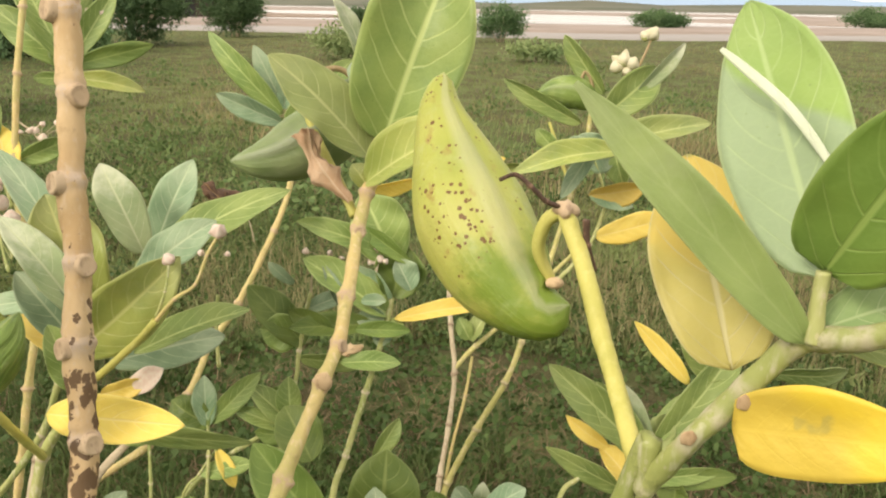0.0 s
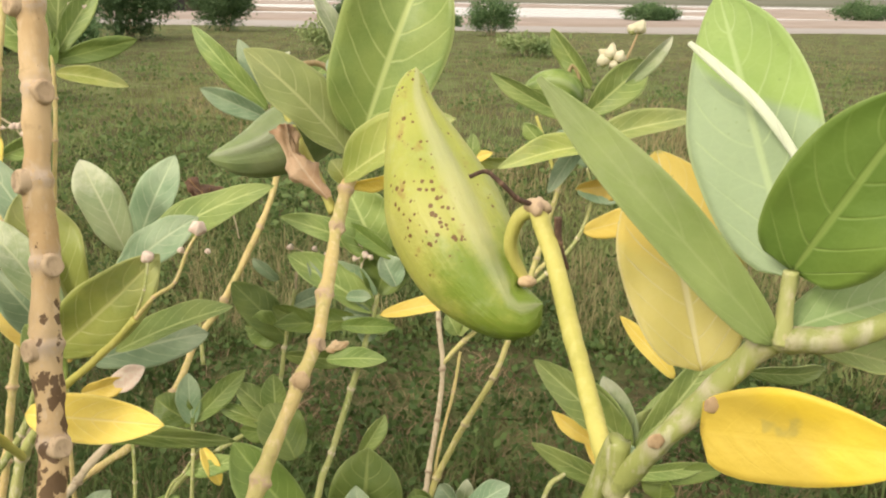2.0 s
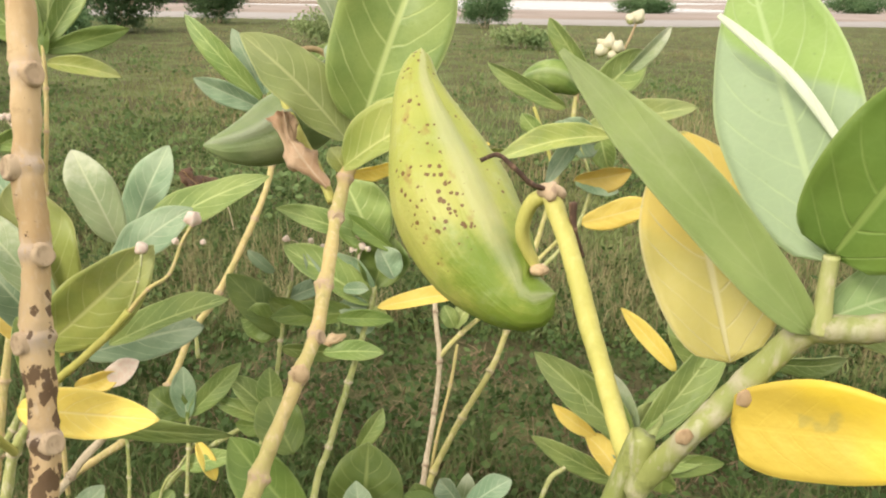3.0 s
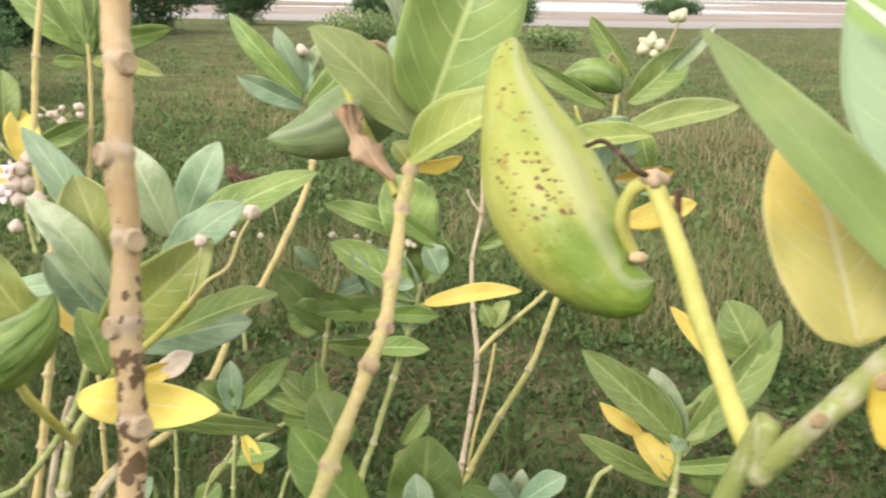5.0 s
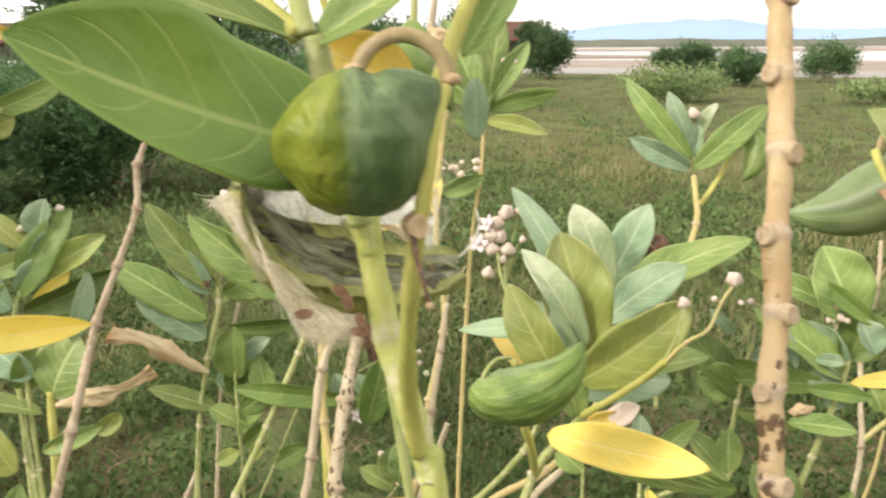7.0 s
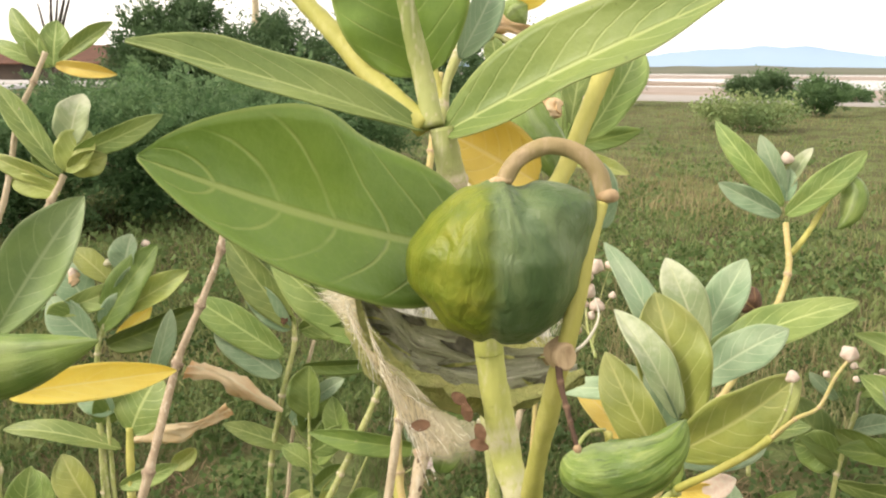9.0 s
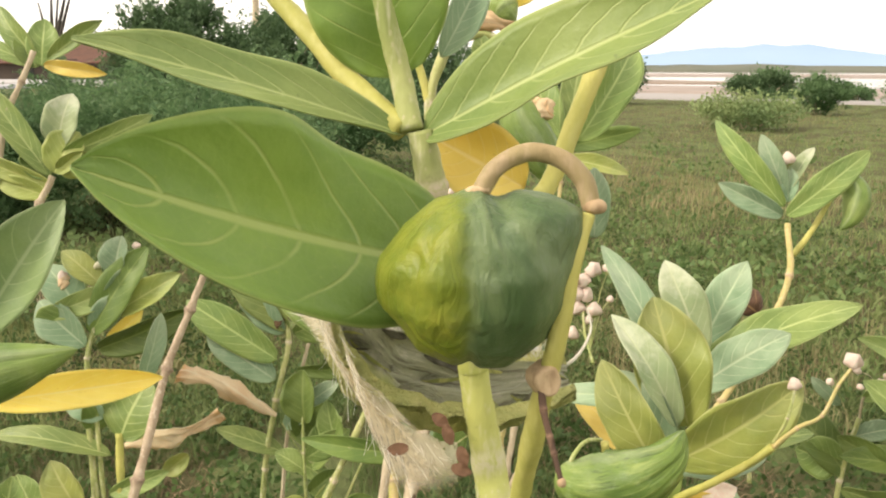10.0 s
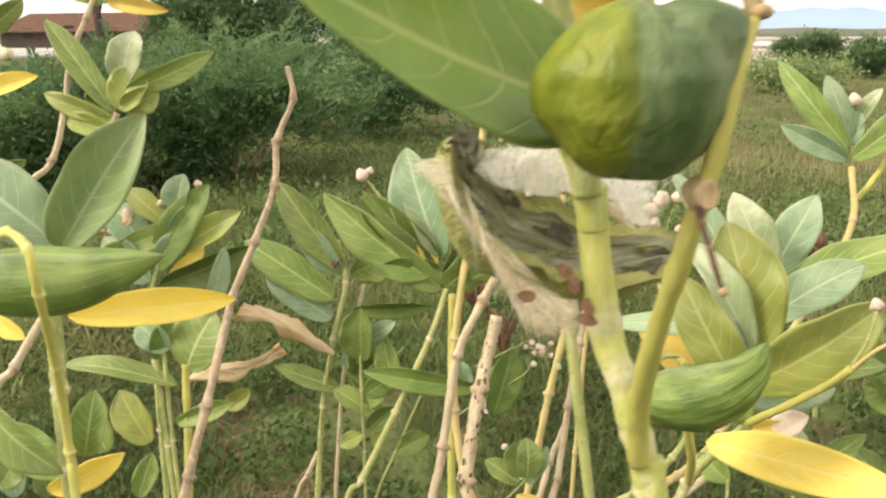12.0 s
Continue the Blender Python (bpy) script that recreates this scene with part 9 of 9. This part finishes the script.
burst_pod(s_near, [(-0.301, 0.815, 1.054), (-0.298, 0.828, 1.033), (-0.288, 0.845, 1.013), (-0.268, 0.875, 1), (-0.243, 0.905, 1)])
for top, low, deep in (
    ([(-0.2925, 0.8079, 1.0433), (-0.2825, 0.8059, 1.0213), (-0.2715, 0.8124, 1.0073), (-0.258, 0.8254, 0.9973)], [(-0.2745, 0.7999, 1.0233), (-0.2625, 0.7959, 1.0053), (-0.2515, 0.7974, 0.9903), (-0.243, 0.8174, 0.9903)], 0.01),
    ([(-0.2895, 0.8069, 1.0373), (-0.2775, 0.8069, 1.0183), (-0.2645, 0.8174, 1.0003), (-0.253, 0.8304, 0.9953)], [(-0.2725, 0.7989, 1.0193), (-0.2595, 0.7979, 0.9993), (-0.2495, 0.8044, 0.9883), (-0.244, 0.8184, 0.9853)], 0.008),
    ([(-0.3005, 0.8049, 1.0513), (-0.2955, 0.8019, 1.0403), (-0.2865, 0.8019, 1.0293), (-0.2735, 0.8109, 1.0173)], [(-0.2895, 0.8029, 1.0353), (-0.2815, 0.8019, 1.0213), (-0.2715, 0.8049, 1.0093), (-0.2575, 0.8169, 1.0013)], 0.006),
    ([(-0.298, 0.817, 1.044), (-0.286, 0.823, 1.038), (-0.274, 0.837, 1.033), (-0.265, 0.852, 1.03)], [(-0.302, 0.828, 1.047), (-0.29, 0.836, 1.051), (-0.28, 0.848, 1.054), (-0.268, 0.863, 1.049)], 0.016),
    ([(-0.301, 0.827, 1.041), (-0.289, 0.839, 1.035), (-0.275, 0.852, 1.032), (-0.259, 0.87, 1.028)], [(-0.303, 0.839, 1.043), (-0.296, 0.854, 1.047), (-0.28, 0.868, 1.05), (-0.261, 0.884, 1.038)], 0.012),
    ([(-0.267, 0.857, 1.029), (-0.26, 0.868, 1.028), (-0.253, 0.88, 1.027), (-0.246, 0.893, 1.027)], [(-0.272, 0.857, 1.042), (-0.269, 0.874, 1.045), (-0.257, 0.881, 1.038), (-0.246, 0.896, 1.036)], 0.012),
    ([(-0.3005, 0.8109, 1.0493), (-0.2975, 0.8089, 1.0433), (-0.2945, 0.8069, 1.0373), (-0.2915, 0.8059, 1.0313)], [(-0.3195, 0.8069, 1.0433), (-0.3125, 0.8059, 1.0413), (-0.3045, 0.8039, 1.0383), (-0.2975, 0.8029, 1.0323)], 0.004),
):
    silk(s_near, top, low, deep, SILK if deep < 0.0105 else SILK_W)
for at, along in (
    ((-0.255, 0.803, 1.004), (-0.261, 0.798, 1.003)),
    ((-0.249, 0.817, 1.009), (-0.246, 0.817, 1.002)),
    ((-0.244, 0.814, 0.995), (-0.238, 0.818, 0.993)),
    ((-0.244, 0.819, 1.001), (-0.241, 0.819, 0.994)),
    ((-0.254, 0.816, 1.012), (-0.249, 0.819, 1.008)),
):
    leaf(s_near, at, along, 0.0046, (0.45, -0.8, 0.4), SEED, bend=0.04, cup=0.2, wide=0.5, name='seed', label='flat brown seed')
# white tuft escaping at the blunt end of the husk
for top, low, deep in (
    ([(-0.259, 0.901, 1.001), (-0.258, 0.902, 1), (-0.258, 0.903, 0.999), (-0.257, 0.904, 0.998)], [(-0.286, 0.893, 1.028), (-0.285, 0.901, 1.043), (-0.275, 0.91, 1.052), (-0.259, 0.923, 1.046)], 0.01),
    ([(-0.26, 0.9, 1.004), (-0.258, 0.902, 1.001), (-0.258, 0.903, 0.999), (-0.258, 0.905, 0.998)], [(-0.284, 0.895, 1.023), (-0.285, 0.897, 1.038), (-0.278, 0.907, 1.051), (-0.264, 0.918, 1.051)], 0.012),
    ([(-0.296, 0.893, 1.012), (-0.285, 0.899, 1.009), (-0.273, 0.903, 1.002), (-0.264, 0.905, 0.996)], [(-0.299, 0.89, 0.991), (-0.288, 0.894, 0.985), (-0.277, 0.9, 0.983), (-0.265, 0.903, 0.987)], 0.012),
):
    silk(s_near, top, low, deep)
tube('husk_rim', s_near, [(-0.296, 0.883, 1.026), (-0.285, 0.89, 1.023), (-0.273, 0.895, 1.016), (-0.261, 0.898, 1.004), (-0.257, 0.901, 0.997)], 0.0026, 0.0014, STALK, joints=False)
tube('floss', s_near, [(-0.258, 0.902, 0.999), (-0.251, 0.906, 1.001), (-0.244, 0.913, 1.007), (-0.241, 0.92, 1.018), (-0.245, 0.924, 1.027)], 0.0009, 0.0004, FLOSS, joints=False)
for a, b in (
    ((-0.271, 0.894, 0.987), (-0.288, 0.886, 0.98)),
    ((-0.27, 0.893, 0.983), (-0.284, 0.886, 0.975)),
    ((-0.27, 0.892, 0.98), (-0.282, 0.885, 0.97)),
    ((-0.268, 0.895, 0.985), (-0.277, 0.886, 0.969)),
):
    leaf(s_near, a, b, 0.005, (0.45, -0.8, 0.4), W, bend=0.1, cup=0.5, wide=0.5, name='husk_shred', label='dark withered shred of husk')


# ---- meadow grass ----
GRASS = foliage_material("grass_green", (0.08, 0.125, 0.04), (0.17, 0.23, 0.08), (0.13, 0.17, 0.065), 0.35, 0.9, (0.19, 0.16, 0.085), 2.2)
MEADOW = foliage_material("grass_meadow", (0.15, 0.215, 0.075), (0.26, 0.325, 0.13), (0.23, 0.265, 0.10), 0.35, 0.3, (0.27, 0.245, 0.12), 0.8)
STRAW = foliage_material("grass_straw", (0.30, 0.25, 0.13), (0.42, 0.36, 0.20), (0.25, 0.225, 0.11), 0.3, 1.4)
WEED = foliage_material("weed_green", (0.055, 0.10, 0.028), (0.14, 0.205, 0.07), (0.05, 0.085, 0.027), 0.35, 1.5)


def scatter(count, r0, r1, rng, patch=None, ahead=None):
    """Places on the meadow in the wide sector ahead, thinned to patches."""
    out = []
    while len(out) < count:
        a = rng.uniform(radians(-42), radians(85)) if rng.uniform() < 0.72 else rng.uniform(radians(85), radians(318))
        if ahead:
            a = rng.uniform(radians(ahead[0]), radians(ahead[1]))
        r = r0 * (r1 / r0) ** rng.uniform() if r1 / r0 > 3 else math.sqrt(rng.uniform(r0 * r0, r1 * r1))
        x, y = -r * math.sin(a), 0.4 + r * math.cos(a)
        if patch:
            k, low = patch
            if noise.noise(Vector((x * k, y * k, 3))) + 0.35 * noise.noise(Vector((x * k * 4, y * k * 4, 8))) < low:
                continue
        out.append((x, y, lie(x, y)))
    return np.array(out)


def blades(name, places, height, width, mat, rng, lean=0.5):
    """Grass blades: a bent strip of three triangles each."""
    n = len(places)
    a = rng.uniform(0, 2 * math.pi, n)
    s = np.stack([np.cos(a), np.sin(a), np.zeros(n)], 1) * (width * rng.uniform(0.6, 1.4, n))[:, None] / 2
    b = rng.uniform(0, 2 * math.pi, n)
    h = height * rng.uniform(0.45, 1.3, n)
    d = np.stack([np.cos(b), np.sin(b), np.zeros(n)], 1) * (lean * h * rng.uniform(0.2, 1.2, n))[:, None]
    up = np.zeros((n, 3))
    up[:, 2] = h
    mid = places + up * 0.6 + d * 0.3
    v = np.stack([places - s, places + s, mid + s * 0.8, mid - s * 0.8, places + up * 0.95 + d], 1).reshape(-1, 3)
    i = np.arange(n)[:, None] * 5
    f = np.concatenate([i + np.array(q) for q in ((0, 1, 2), (0, 2, 3), (3, 2, 4))], 0)
    return fast_mesh(name, v, f, mat)


rng = np.random.default_rng(5)
tagged(blades("grass", scatter(76000, 0.8, 4.2, rng, (1.3, -0.06)), 0.085, 0.0034, GRASS, rng, 0.8), "short green meadow grass", "grass", kind="stuff")
tagged(blades("grass", scatter(150000, 2.6, 30, rng), 0.055, 0.010, MEADOW, rng, 1.0), "green meadow grass further off", "grass", kind="stuff")
tagged(blades("dry_grass", scatter(7000, 2.6, 8, rng, (0.7, 0.08), (-42, 24)), 0.15, 0.0022, STRAW, rng, 0.6), "straw-coloured dry grass stalks", "grass", kind="stuff")
tagged(blades("dry_grass", scatter(9000, 4, 22, rng, (0.3, 0.05), (-42, 26)), 0.13, 0.006, STRAW, rng, 0.8), "straw-coloured dry grass further off", "grass", kind="stuff")
tagged(blades("grass", scatter(5000, 0.12, 0.9, rng), 0.07, 0.0034, GRASS, rng, 0.8), "short grass underfoot", "grass", kind="stuff")
LITTER = foliage_material("litter_brown", (0.16, 0.11, 0.065), (0.38, 0.28, 0.17), (0.20, 0.145, 0.085), 0.15, 2.0)
tagged(blades("dry_litter", scatter(46000, 0.9, 6, rng, (1.1, -0.12)), 0.04, 0.003, LITTER, rng, 2.6), "brown dead stalks and litter on the soil", "litter", kind="stuff")
spots = scatter(4200, 0.9, 7, rng, (0.8, -0.2))
spots[:, 2] += 0.03
v, f = leaf_cloud(spots, 105000, (0.055, 0.055, 0.024), 0.023, 0.34, rng)
v[:, 2] = np.maximum(v[:, 2], -0.02)
tagged(fast_mesh("ground_weeds", v, f, WEED), "low broad-leaved green weeds in the grass", "weeds", kind="stuff")
clumps = scatter(900, 4, 16, rng, (0.5, -0.05))
clumps[:, 2] += 0.06
v, f = leaf_cloud(clumps, 22000, (0.10, 0.10, 0.045), 0.05, 0.3, rng)
v[:, 2] = np.maximum(v[:, 2], -0.02)
tagged(fast_mesh("ground_weeds", v, f, foliage_material("weed_meadow", (0.10, 0.165, 0.055), (0.19, 0.265, 0.10), (0.12, 0.17, 0.06), 0.35, 1.0)), "leafy green weed clumps across the meadow", "weeds", kind="stuff")
